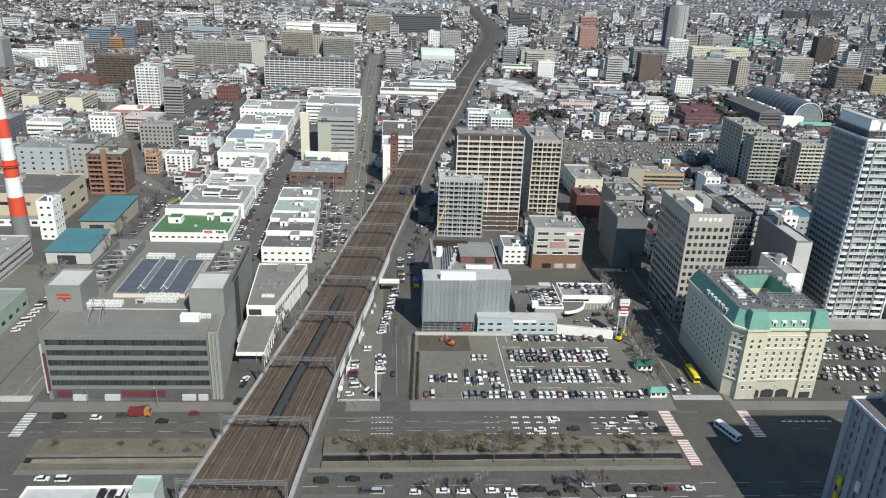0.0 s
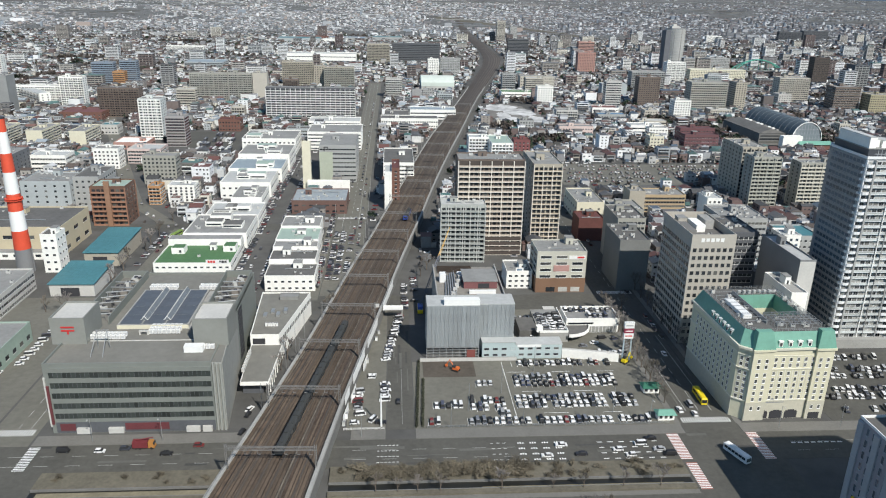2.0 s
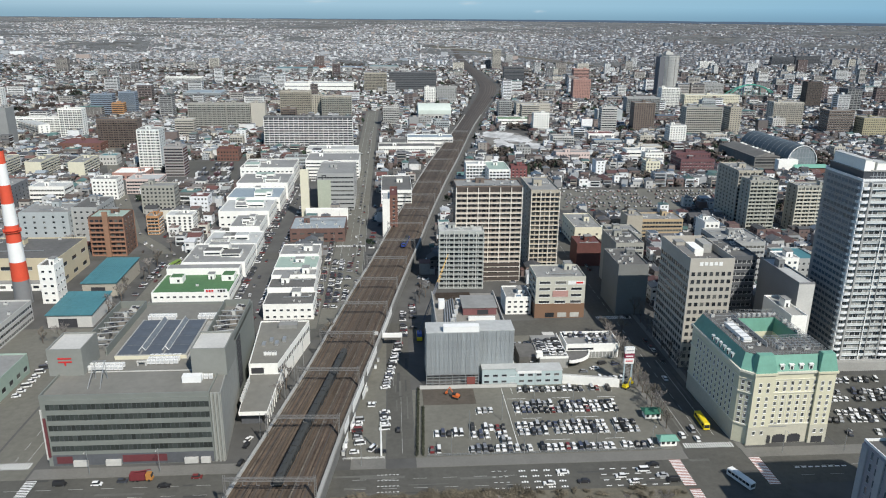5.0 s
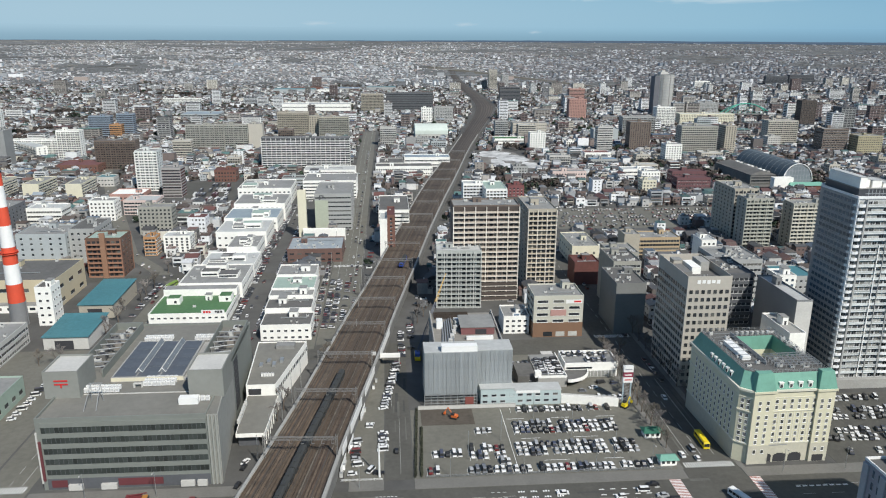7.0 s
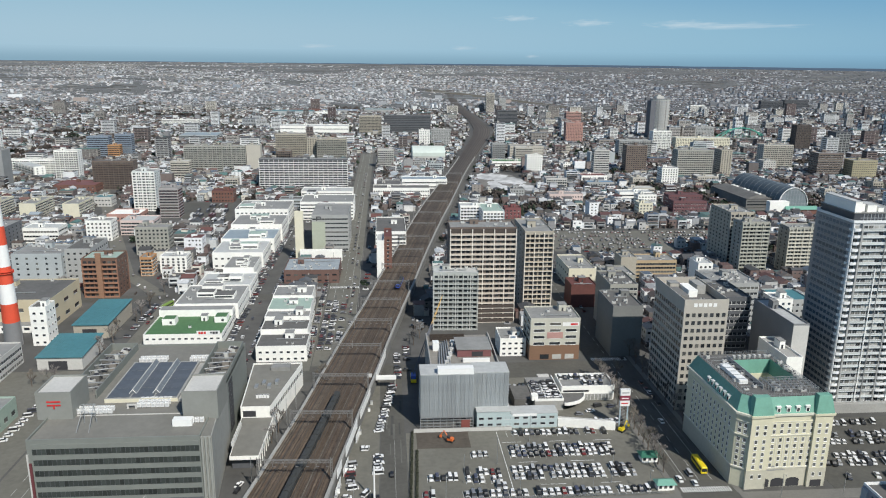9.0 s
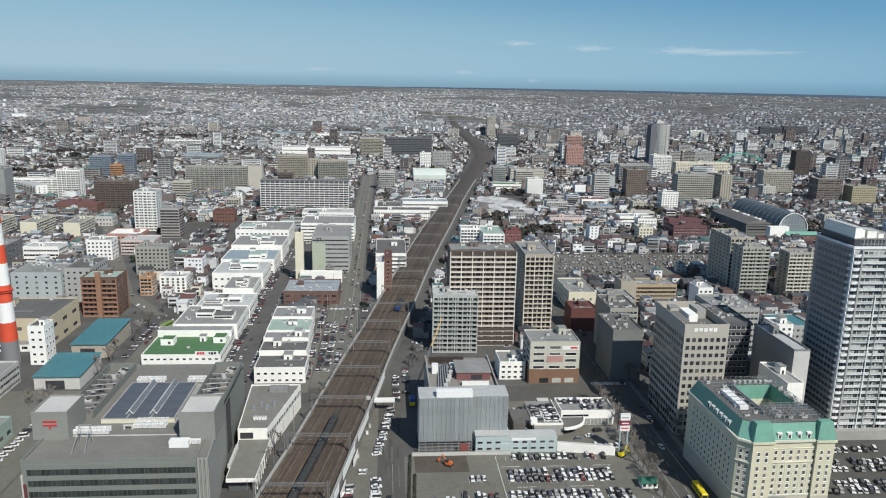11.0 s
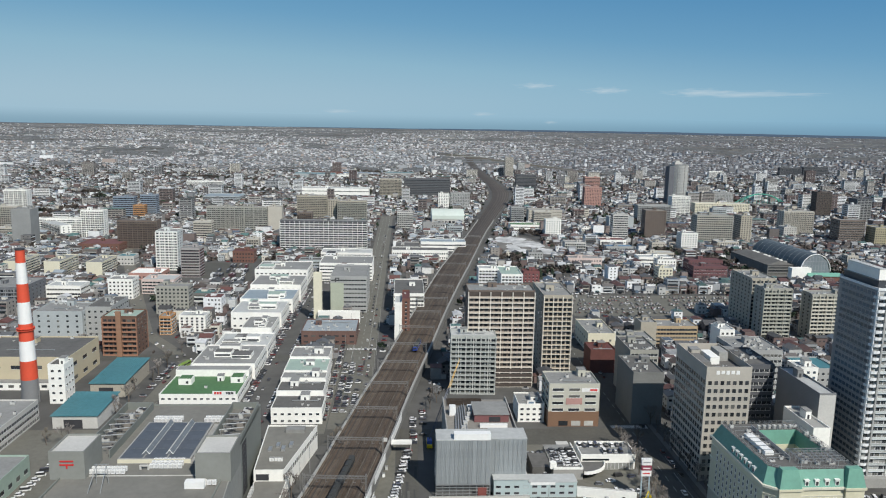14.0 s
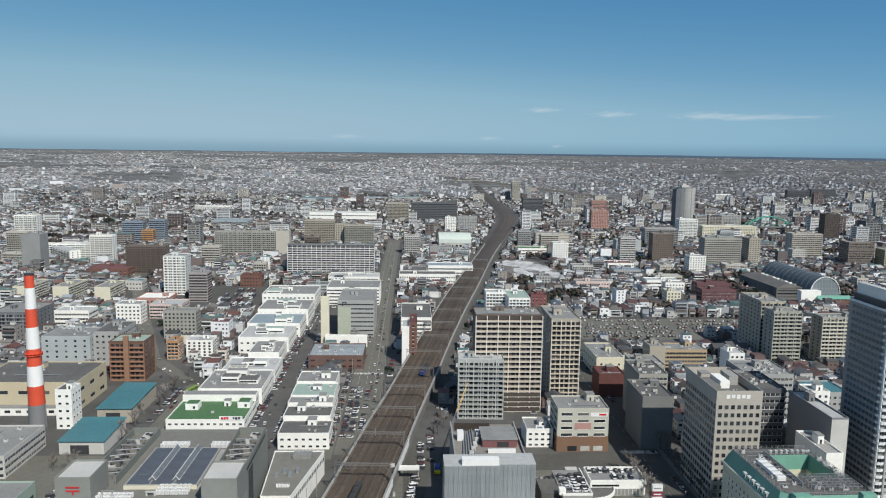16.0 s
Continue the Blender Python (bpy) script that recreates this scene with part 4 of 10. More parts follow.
        for k in range(7):
            py = cy0 + 4 + k * 6
            s = Solid().tube((cx - 5, py, h + 2.4), (cx + 5, py + rnd.uniform(-3, 3), h + 2.8), 0.28, k=6)
            s.box(cx - 4.6, py - 0.1, h, cx - 4.4, py + 0.1, h + 2.4)
            part("pipe", s, [galvanised], b)
    # raised skylight of dark panels with two white ridges
    ax0, ax1, ay0, ay1 = -w / 2 + 16.5, -w / 2 + 44.5, -d / 2 + 29.5, -d / 2 + 66
    part("skylight_base", Solid().box(ax0, ay0, h, ax1, ay1, h + 1.9), [concrete], b)
    part("base_front", Solid().box(ax0, ay0 - 0.06, h + 0.3, ax1, ay0, h + 1.88), [cream_wall], b)
    pm = Solid().box(-4.2, -4.2, 0, 4.2, 4.2, 0.12).mesh("solar_panel", [solar_glass])
    for i in range(3):
        for j in range(4):
            part("solar_panel", pm, None, b, at=(ax0 + 4.9 + i * 9.1, ay0 + 5.2 + j * 8.7, h + 1.9))
    ridge_glass = surf("ridge_glass", (0.15, 0.165, 0.18), 0.4, 0.2, 0.5, 0.1, 0.0)
    for i in range(2):
        rx, ya, yb, zb = ax0 + 9.45 + i * 9.1, ay0 + 4.5, ay1 - 0.6, h + 1.9
        s = Solid()
        s.prism([(rx - 1.4, ya), (rx + 1.4, ya), (rx + 1.4, yb), (rx - 1.4, yb)], zb, zb + 1.7, 0, None,
                [(rx - 0.06, ya), (rx + 0.06, ya), (rx + 0.06, yb), (rx - 0.06, yb)])
        ridge = part("ridge", s, [ridge_glass], b, "glazed gable-shaped skylight")
        part("ridge_cap", Solid().box(rx - 0.13, ya - 0.1, zb + 1.66, rx + 0.13, yb + 0.1, zb + 1.82), [concrete_light], ridge)
        for q in (-1.4, 1.4):
            part("gable_bar", Solid().tube((rx + q, ya - 0.08, zb + 0.1), (rx, ya - 0.08, zb + 1.78), 0.13, k=5), [white_paint], ridge)
            part("foot_rail", Solid().box(rx + q - 0.1, ya - 0.1, zb, rx + q + 0.1, yb, zb + 0.16), [concrete_light], ridge)
        for k in range(7):
            y = ya + 1.2 + k * (yb - ya - 2) / 6
            for q in (-1.4, 1.4):
                part("glazing_bar", Solid().tube((rx + q, y, zb + 0.06), (rx, y, zb + 1.74), 0.05, k=4), [galvanised], ridge)
    part("roof_step", Solid().box(ax1 + 0.02, ay0, h, ax1 + 2.2, ay1, h + 0.9), [concrete], b)
    for px in (ax0 + 10.5, ax0 + 13.5):
        part("roof_duct", Solid().box(px - 0.3, ay0 - 5.2, h, px + 0.3, ay0 - 4.6, h + 1.5), [concrete_light], b)
    part("roof_duct", Solid().box(ax0 + 10.2, ay0 - 5.3, h + 1.5, ax0 + 13.8, ay0 - 4.5, h + 1.9), [concrete_light], b)
    part("roof_kerb", Solid().box(-w / 2 + 10, -d / 2 + 19.2, h, w / 2 - 10, -d / 2 + 19.5, h + 0.35), [concrete_light], b)
    # white fan units in rows on the roof
    fan = Solid().box(-0.75, -0.5, 0.3, 0.75, 0.5, 2.0).box(-0.7, -0.4, 0, -0.5, 0.4, 0.3, 1).box(0.5, -0.4, 0, 0.7, 0.4, 0.3, 1)
    fan.box(-0.6, -0.52, 0.6, 0.6, -0.5, 1.7, 2)
    fan.tube((0, 0, 2.0), (0, 0, 2.12), 0.42, k=8, mi=2)
    fm = fan.mesh("fan_unit", [white_paint, steel_grey, surf("fan_grille", (0.55, 0.55, 0.55), 0.6)])
    for bx, by, n, rows_ in ((-w / 2 + 9.5, -d / 2 + 21, 8, 2), (-w / 2 + 31, -d / 2 + 25.5, 7, 3), (-w / 2 + 18, -d / 2 + 70, 7, 2), (w / 2 - 20, -d / 2 + 70, 5, 2), (w / 2 - 9, -d / 2 + 12, 5, 1)):
        for q in range(rows_):
            for k in range(n):
                part("fan_unit", fm, None, b, at=(bx + k * 1.75, by + q * 2.4, h))
    s = Solid()
    for k in (-2.2, 2.2):
        s.tube((-w / 2 + 17 + k, -d / 2 + 6, h), (-w / 2 + 17 + k * 0.8, -d / 2 + 14, h + 7.5), 0.14, k=5)
        s.tube((-w / 2 + 17 + k, -d / 2 + 14, h), (-w / 2 + 17 + k * 0.8, -d / 2 + 14, h + 7.5), 0.14, k=5)
    s.box(-w / 2 + 14.5, -d / 2 + 13.9, h + 7.2, -w / 2 + 19.5, -d / 2 + 14.1, h + 7.5)
    part("roof_frame", s, [galvanised], b)
    part("roof_box", Solid().box(w / 2 - 12, -d / 2 + 9, h, w / 2 - 5, -d / 2 + 12, h + 2.6), [white_paint], b)


post_office()


def loading_wing():
    """Low wing with a flat roof beside the sorting office, along the railway."""
    b = thing("loading_wing", "low white loading wing with a flat dark roof by the railway", "building", -56, 300, 0)
    keep(-72, 250, -38, 350)
    # outline follows the railway at its right side
    o = [(-63.5 + 56, 0.5), (-50.8 + 56, 0.5), (-41.8 + 56, 48.5), (-65.9 + 56, 48.5)]
    part("wall", Solid().prism(o, 0, 11.6), [white_wall], b)
    c = [(x * 0.97 + 0.1, y * 0.99 + 0.3) for x, y in o]
    part("roof", Solid().prism(c, 11.6, 11.75), [post_roof], b)
    s = Solid()
    for i in range(4):
        (xa, ya), (xb, yb) = o[i], o[(i + 1) % 4]
        s.prism([(xa, ya), (xb, yb), (xb * 0.97 + 0.1, yb * 0.99 + 0.3), (xa * 0.97 + 0.1, ya * 0.99 + 0.3)], 11.6, 12.4)
    part("parapet", s, [white_wall], b)
    s = Solid()
    for k in range(20):
        t = (k + 0.5) / 20
        xa, ya = o[1][0] + (o[2][0] - o[1][0]) * t, o[1][1] + (o[2][1] - o[1][1]) * t
        s.box(xa - 0.5, ya - 0.9, 7.6, xa + 0.12, ya + 0.9, 9.4)
    tagged(part("window_strip", s, [glass_dark], b), kind="stuff")
    s = Solid().box(-6.5, 0.38, 7.6, -1, 0.5, 10.4)
    part("louvre", s, [louvre_dark], b)
    for k in range(5):
        part("fan_unit", Solid().box(-2.4 + k * 1.2, 10, 11.75, -1.5 + k * 1.2, 11.4, 13.2).tube((-1.95 + k * 1.2, 10.7, 13.2), (-1.95 + k * 1.2, 10.7, 13.3), 0.36, k=8, mi=1), [white_paint, louvre_dark], b)
    part("roof_box", Solid().box(0, 40, 11.75, 9, 45, 13.6), [roof_grey], b)
    for k in range(7):
        part("fan_unit", Solid().box(-7.0, -24 + k * 2.6, 7.12, -5.8, -22.4 + k * 2.6, 8.7).box(-7.04, -23.8 + k * 2.6, 7.4, -7.0, -22.6 + k * 2.6, 8.4, 1), [machine_grey, louvre_dark], b)
    for k in range(4):
        part("roof_duct", Solid().box(-5 + k * 3, 20 + 4 * (k % 2), 11.75, -3.4 + k * 3, 24 + 4 * (k % 2), 12.5 + 0.2 * k), [galvanised], b)
    # lower dock roof in front
    o = [(-62.1 + 56, -32), (-50.6 + 56, -32), (-49.6 + 56, 0.4), (-63.4 + 56, 0.4)]
    part("dock_roof", Solid().prism(o, 5.4, 7.0), [white_wall, roof_dark], b)
    part("dock_top", Solid().prism([(x * 0.95, y * 0.99) for x, y in o], 7.0, 7.12), [post_roof], b)
    # dark wall imitates the shade under the open dock roof
    part("dock_wall", Solid().prism([(o[0][0] + 0.3, o[0][1] + 3), (o[1][0] - 3, o[1][1] + 3), (o[2][0] - 3, o[2][1]), (o[3][0] + 0.3, o[3][1])], 0, 5.4), [dark_wall], b)
    (xa, ya), (xb, yb) = o[1], o[2]
    for k in range(9):
        t = k / 8
        s = Solid().box(xa + (xb - xa) * t - 0.5, ya + (yb - ya) * t - 0.2, 0, xa + (xb - xa) * t - 0.1, ya + (yb - ya) * t + 0.2, 5.4)
        part("dock_post", s, [white_wall], b)


loading_wing()


# ---- the hotel with its copper roof ----
def hotel():
    x0, x1, y0, y1, h = 133.5, 170.0, 245.5, 292.5, 31.0
    w, d = x1 - x0, y1 - y0
    keep(x0, y0, x1, y1)
    b = thing("hotel", "cream hotel with rows of windows and a green copper mansard", "building", (x0 + x1) / 2, (y0 + y1) / 2, 0, 1.5)
    a, c = w / 2, d / 2
    out = [(-a + 4.0, -c), (a, -c), (a, c), (-a, c), (-a, -c + 3.6)]

    def inset(p, k):
        return [(x - math.copysign(k, x), y - math.copysign(k, y)) for x, y in p]

    court = [(-4, -6), (13, -6), (13, 14), (-4, 14)]
    # ring of four wings round the courtyard
    part("front_wing", Solid().prism([(-a + 4.0, -c), (a, -c), (a, -6), (-a, -6), (-a, -c + 3.6)], 0, h), [hotel_wall], b)
    for xa, ya, xb, yb in ((-a, -6, -4, c), (13, -6, a, c), (-4, 14, 13, c)):
        part("wing", Solid().box(xa, ya, 0, xb, yb, h), [hotel_wall], b)
    stone = surf("hotel_stone", (0.5, 0.48, 0.39), 0.8, 0.12, 0.8, 0.1)
    part("stone_base", Solid().box(-a + 3.9, -c - 0.06, 0, a + 0.06, -c + 0.1, 8.1), [stone], b)
    part("stone_base", Solid().box(-a - 0.06, -c + 3.5, 0, -a + 0.1, c, 8.1), [stone], b)
    part("courtyard_floor", Solid().box(-4, -6, 14, 13, 14, 14.4), [roof_grey], b)
    for z, k, t in ((8.1, 0.3, 0.5), (22.0, 0.35, 0.4), (27.7, 0.2, 0.3), (h - 0.5, 0.75, 0.8)):
        s = Solid()
        o = [(x + math.copysign(k, x), y + math.copysign(k, y)) for x, y in out]
        n = len(o)
        for i in range(n):
            j = (i + 1) % n
            s.prism([o[i], o[j], inset([out[j]], 0.5)[0], inset([out[i]], 0.5)[0]], z, z + t)
        part("cornice", s, [surf("hotel_trim", (0.66, 0.64, 0.53), 0.75)], b)
    # mansard: sloping copper outside and inside, flat deck between
    top = [(x - math.copysign(2.4, x), y - math.copysign(2.4, y)) for x, y in out]
    s = Solid()
    n = len(out)
    zt = h + 6.2
    for i in range(n):
        j = (i + 1) % n
        s.face([(*out[i], h + 0.3), (*out[j], h + 0.3), (*top[j], zt), (*top[i], zt)])
    ci = [(x - math.copysign(2.8, x - 4.5), y - math.copysign(2.8, y - 4)) for x, y in court]
    co = [(x + math.copysign(0.6, x - 4.5), y + math.copysign(0.6, y - 4)) for x, y in court]
    for i in range(4):
        j = (i + 1) % 4
        s.face([(*co[j], zt), (*co[i], zt), (*court[i], h - 3), (*court[j], h - 3)])
    mans = part("mansard", s, [copper_green], b)
    s = Solid()
    s.prism([top[0], top[1], (top[1][0], -6.6), (top[3][0], -6.6), top[4]], zt - 0.4, zt, 0)
    s.box(top[3][0], -6.6, zt - 0.4, -4.6, c - 2.4, zt).box(13.6, -6.6, zt - 0.4, a - 2.4, c - 2.4, zt).box(-4.6, 14.6, zt - 0.4, 13.6, c - 2.4, zt)
    part("roof_deck", s, [roof_dark], b)
    # inner wall faces of the court
    s = Solid().box(-4, 13.9, 14.4, 13, 14.02, h - 3)
    for i in range(4):
        for k in range(3):
            s.box(-2.6 + i * 4.2, 13.82, 16 + k * 3.1, -1.2 + i * 4.2, 13.9, 17.6 + k * 3.1, 1)
    part("court_wall", s, [hotel_wall, glass_dark], b)
    # corner pavilions on the front
    for xa, xb in ((-a + 4.0, -a + 12.0), (a - 7.0, a)):
        s = Solid().box(xa - 0.1, -c - 1.0, 0, xb + 0.1, -c + 0.5, h)
        s.box(xa - 0.6, -c - 1.6, h - 0.6, xb + 0.6, -c + 0.5, h + 0.3)
        part("pavilion", s, [hotel_wall], b)
        part("stone_base", Solid().box(xa - 0.14, -c - 1.06, 0, xb + 0.14, -c - 0.9, 8.1), [stone], b)
        s = Solid().prism([(xa - 0.3, -c - 1.3), (xb + 0.3, -c - 1.3), (xb + 0.3, -c + 3), (xa - 0.3, -c + 3)], h + 0.3, zt + 1.0, 0, None,
                          [(xa + 1.0, -c + 0.2), (xb - 1.0, -c + 0.2), (xb - 1.0, -c + 3), (xa + 1.0, -c + 3)])
        part("pavilion_roof", s, [copper_green], b)
    # dormers
    dm = Solid().box(-0.75, -0.7, 0, 0.75, 1.6, 2.2).box(-0.5, -0.76, 0.3, 0.5, -0.7, 1.7, 1).box(-0.95, -0.85, 2.2, 0.95, 1.8, 2.5).mesh("dormer", [white_wall, glass_dark])
    for k in range(4):
        part("dormer", dm, None, mans, at=(-a + 14.8 + k * 3.9, -c + 0.9, h + 0.6))
    for k in range(6):
        part("dormer", dm, None, mans, at=(-a + 0.9, -c + 12 + k * 3.4, h + 0.6), turn=-90)
    # windows
    wm = window_mesh(1.25, 1.7, white_paint, surf("hotel_glass", (0.13, 0.135, 0.13), 0.25, 0.25, 0.8, 0.3, 0.0, spread=0.5))
    for z in (8.75, 11.4, 14.05, 16.7, 19.4, 22.9, 25.4):
        for k in range(6):
            part("window", wm, None, b, at=(-a + 13.8 + k * 3.05, -c, z))
        for k in range(2):
            part("window", wm, None, b, at=(-a + 6.4 + k * 3.2, -c - 1.0, z))
            part("window", wm, None, b, at=(a - 5.0 + k * 3.0, -c - 1.0, z))
        for k in range(11):
            part("window", wm, None, b, at=(-a, -c + 8.2 + k * 3.25, z), turn=-90)
        m = math.degrees(math.atan2(3.6, 4.0))
        for k in (0.3, 0.7):
            part("window", wm, None, b, at=(-a + 4.0 * k, -c + 3.6 * (1 - k), z), turn=-m)
    for k in range(2):
        part("window", wm, None, b, at=(-a + 6.4 + k * 3.2, -c - 1.06, 4.6))
        part("window", wm, None, b, at=(a - 5.0 + k * 3.0, -c - 1.06, 4.6))
    for k in range(7):
        part("pilaster", Solid().box(-a + 12.1 + k * 3.05, -c - 0.1, 8.6, -a + 12.45 + k * 3.05, -c, 22.0), [stone if k in (0, 6) else surf("hotel_trim", (0.66, 0.64, 0.53), 0.75)], b)
    # arcade
    for k in range(4):
        xa, hw = (-a + 11.6 + k * 6.2, 2.7) if k < 3 else (a - 3.5, 2.3)
        s = Solid().box(xa - hw, -c - (0.05 if k < 3 else 1.05), 0.1, xa + hw, -c - 0.02, 3.0, 0)
        for q in range(6 if k < 3 else 0):
            t0, t1 = math.pi * q / 6, math.pi * (q + 1) / 6
            top_z = 3.01 + 1.0 * min(math.sin(t0 + 0.01), math.sin(t1))
            s.extrude_x([(-c - 0.05, 3.0), (-c - 0.02, 3.0), (-c - 0.02, top_z), (-c - 0.05, top_z)], xa - hw * math.cos(t0), xa - hw * math.cos(t1))
        part("arch", s, [louvre_dark], b, at=(0, -0.06, 0))
    s = Solid().box(-8, -c - 0.12, 7.2, 2, -c, 7.6).prism([(-4.4, -c - 0.14), (-1.6, -c - 0.14), (-1.6, -c), (-4.4, -c)], 7.9, 9.4, 0, None, [(-3.2, -c - 0.14), (-2.8, -c - 0.14), (-2.8, -c), (-3.2, -c)])
    part("emblem", s, [steel_grey], b)
    # roof gear: rails, ducts and a white plant box
    s = Solid()
    for p in range(n):
        (xa, ya), (xb, yb) = top[p], top[(p + 1) % n]
        for q in (0.6, 1.2):
            s.tube((xa, ya, zt + q), (xb, yb, zt + q), 0.06, k=4)
        L = int(math.hypot(xb - xa, yb - ya) / 2.5) + 1
        for q in range(L):
            t = q / L
            s.box(xa + (xb - xa) * t - 0.06, ya + (yb - ya) * t - 0.06, zt, xa + (xb - xa) * t + 0.06, ya + (yb - ya) * t + 0.06, zt + 1.2)
    part("roof_rail", s, [galvanised], b)
    part("plant_box", Solid().box(-12.5, -9, zt, -9.0, 8, zt + 1.6), [white_paint], b)
    rnd = random.Random(5)
    for k in range(26):
        px, py = rnd.choice([(rnd.uniform(-14.5, -6), rnd.uniform(-16, 18)), (rnd.uniform(-2, 14.5), rnd.uniform(-19, -8.5)), (rnd.uniform(14.3, 15.2), rnd.uniform(-5, 18))])
        q, z = rnd.uniform(0.5, 1.3), rnd.uniform(0.6, 1.5)
        part("fan_unit", Solid().box(px - q, py - 0.5, zt, px + q, py + 0.5, zt + z).tube((px, py, zt + z), (px, py, zt + z + 0.1), 0.4, k=8, mi=1), [machine_grey, louvre_dark], b)
    for k in range(9):
        ya = -15 + k * 3.6
        s = Solid().tube((-15, ya, zt + 1.9), (-6, ya, zt + 1.9), 0.1, k=4).tube((-15, ya, zt), (-15, ya, zt + 1.9), 0.1, k=4).tube((-6, ya, zt), (-6, ya, zt + 1.9), 0.1, k=4)
        part("pipe_frame", s, [galvanised], b)
    # light steel lattice over the front deck and along the court
    for q in range(6):
        ya = -18.5 + q * 2.2
        s = Solid().tube((-3.5, ya, zt + 1.9), (15.0, ya, zt + 1.9), 0.11, k=4)
        for p in range(6):
            s.box(-3.4 + p * 3.6, ya - 0.09, zt, -3.2 + p * 3.6, ya + 0.09, zt + 1.9)
        part("lattice_bar", s, [galvanised], b)
    for q in range(8):
        part("lattice_bar", Solid().tube((-3.3 + q * 2.6, -18.5, zt + 2.0), (-3.3 + q * 2.6, -7.5, zt + 2.0), 0.09, k=4), [galvanised], b)
    for xa, ya, xb, yb in ((-4.8, -6.8, 13.8, -6.8), (13.8, -6.8, 13.8, 14.8), (-4.8, 14.8, 13.8, 14.8), (-4.8, -6.8, -4.8, 14.8)):
        s = Solid()
        for q in (0.6, 1.25):
            s.tube((xa, ya, zt + q), (xb, yb, zt + q), 0.08, k=4)
        for q in range(10):
            t = q / 9
            s.box(xa + (xb - xa) * t - 0.07, ya + (yb - ya) * t - 0.07, zt, xa + (xb - xa) * t + 0.07, ya + (yb - ya) * t + 0.07, zt + 1.25)
        part("court_rail", s, [galvanised], b)
    for q in range(7):
        part("roof_vent", Solid().box(-2.6 + q * 2.3, 15.6, zt, -1.6 + q * 2.3, 16.6, zt + 1.3).box(-2.7 + q * 2.3, 15.5, zt + 1.3, -1.5 + q * 2.3, 16.7, zt + 1.45), [machine_grey], b)
    part("roof_screen", Solid().box(-5.4, -14, zt, -5.1, 16, zt + 1.7), [steel_grey], b)
    for k in range(7):
        s = Solid().tube((-2 + k * 2.6, -17.5, zt + 1.4), (-2 + k * 2.6, -8, zt + 1.4), 0.14, k=5).box(-2.1 + k * 2.6, -13, zt, -1.9 + k * 2.6, -12.8, zt + 1.4)
        part("pipe", s, [steel_grey], b)


hotel()


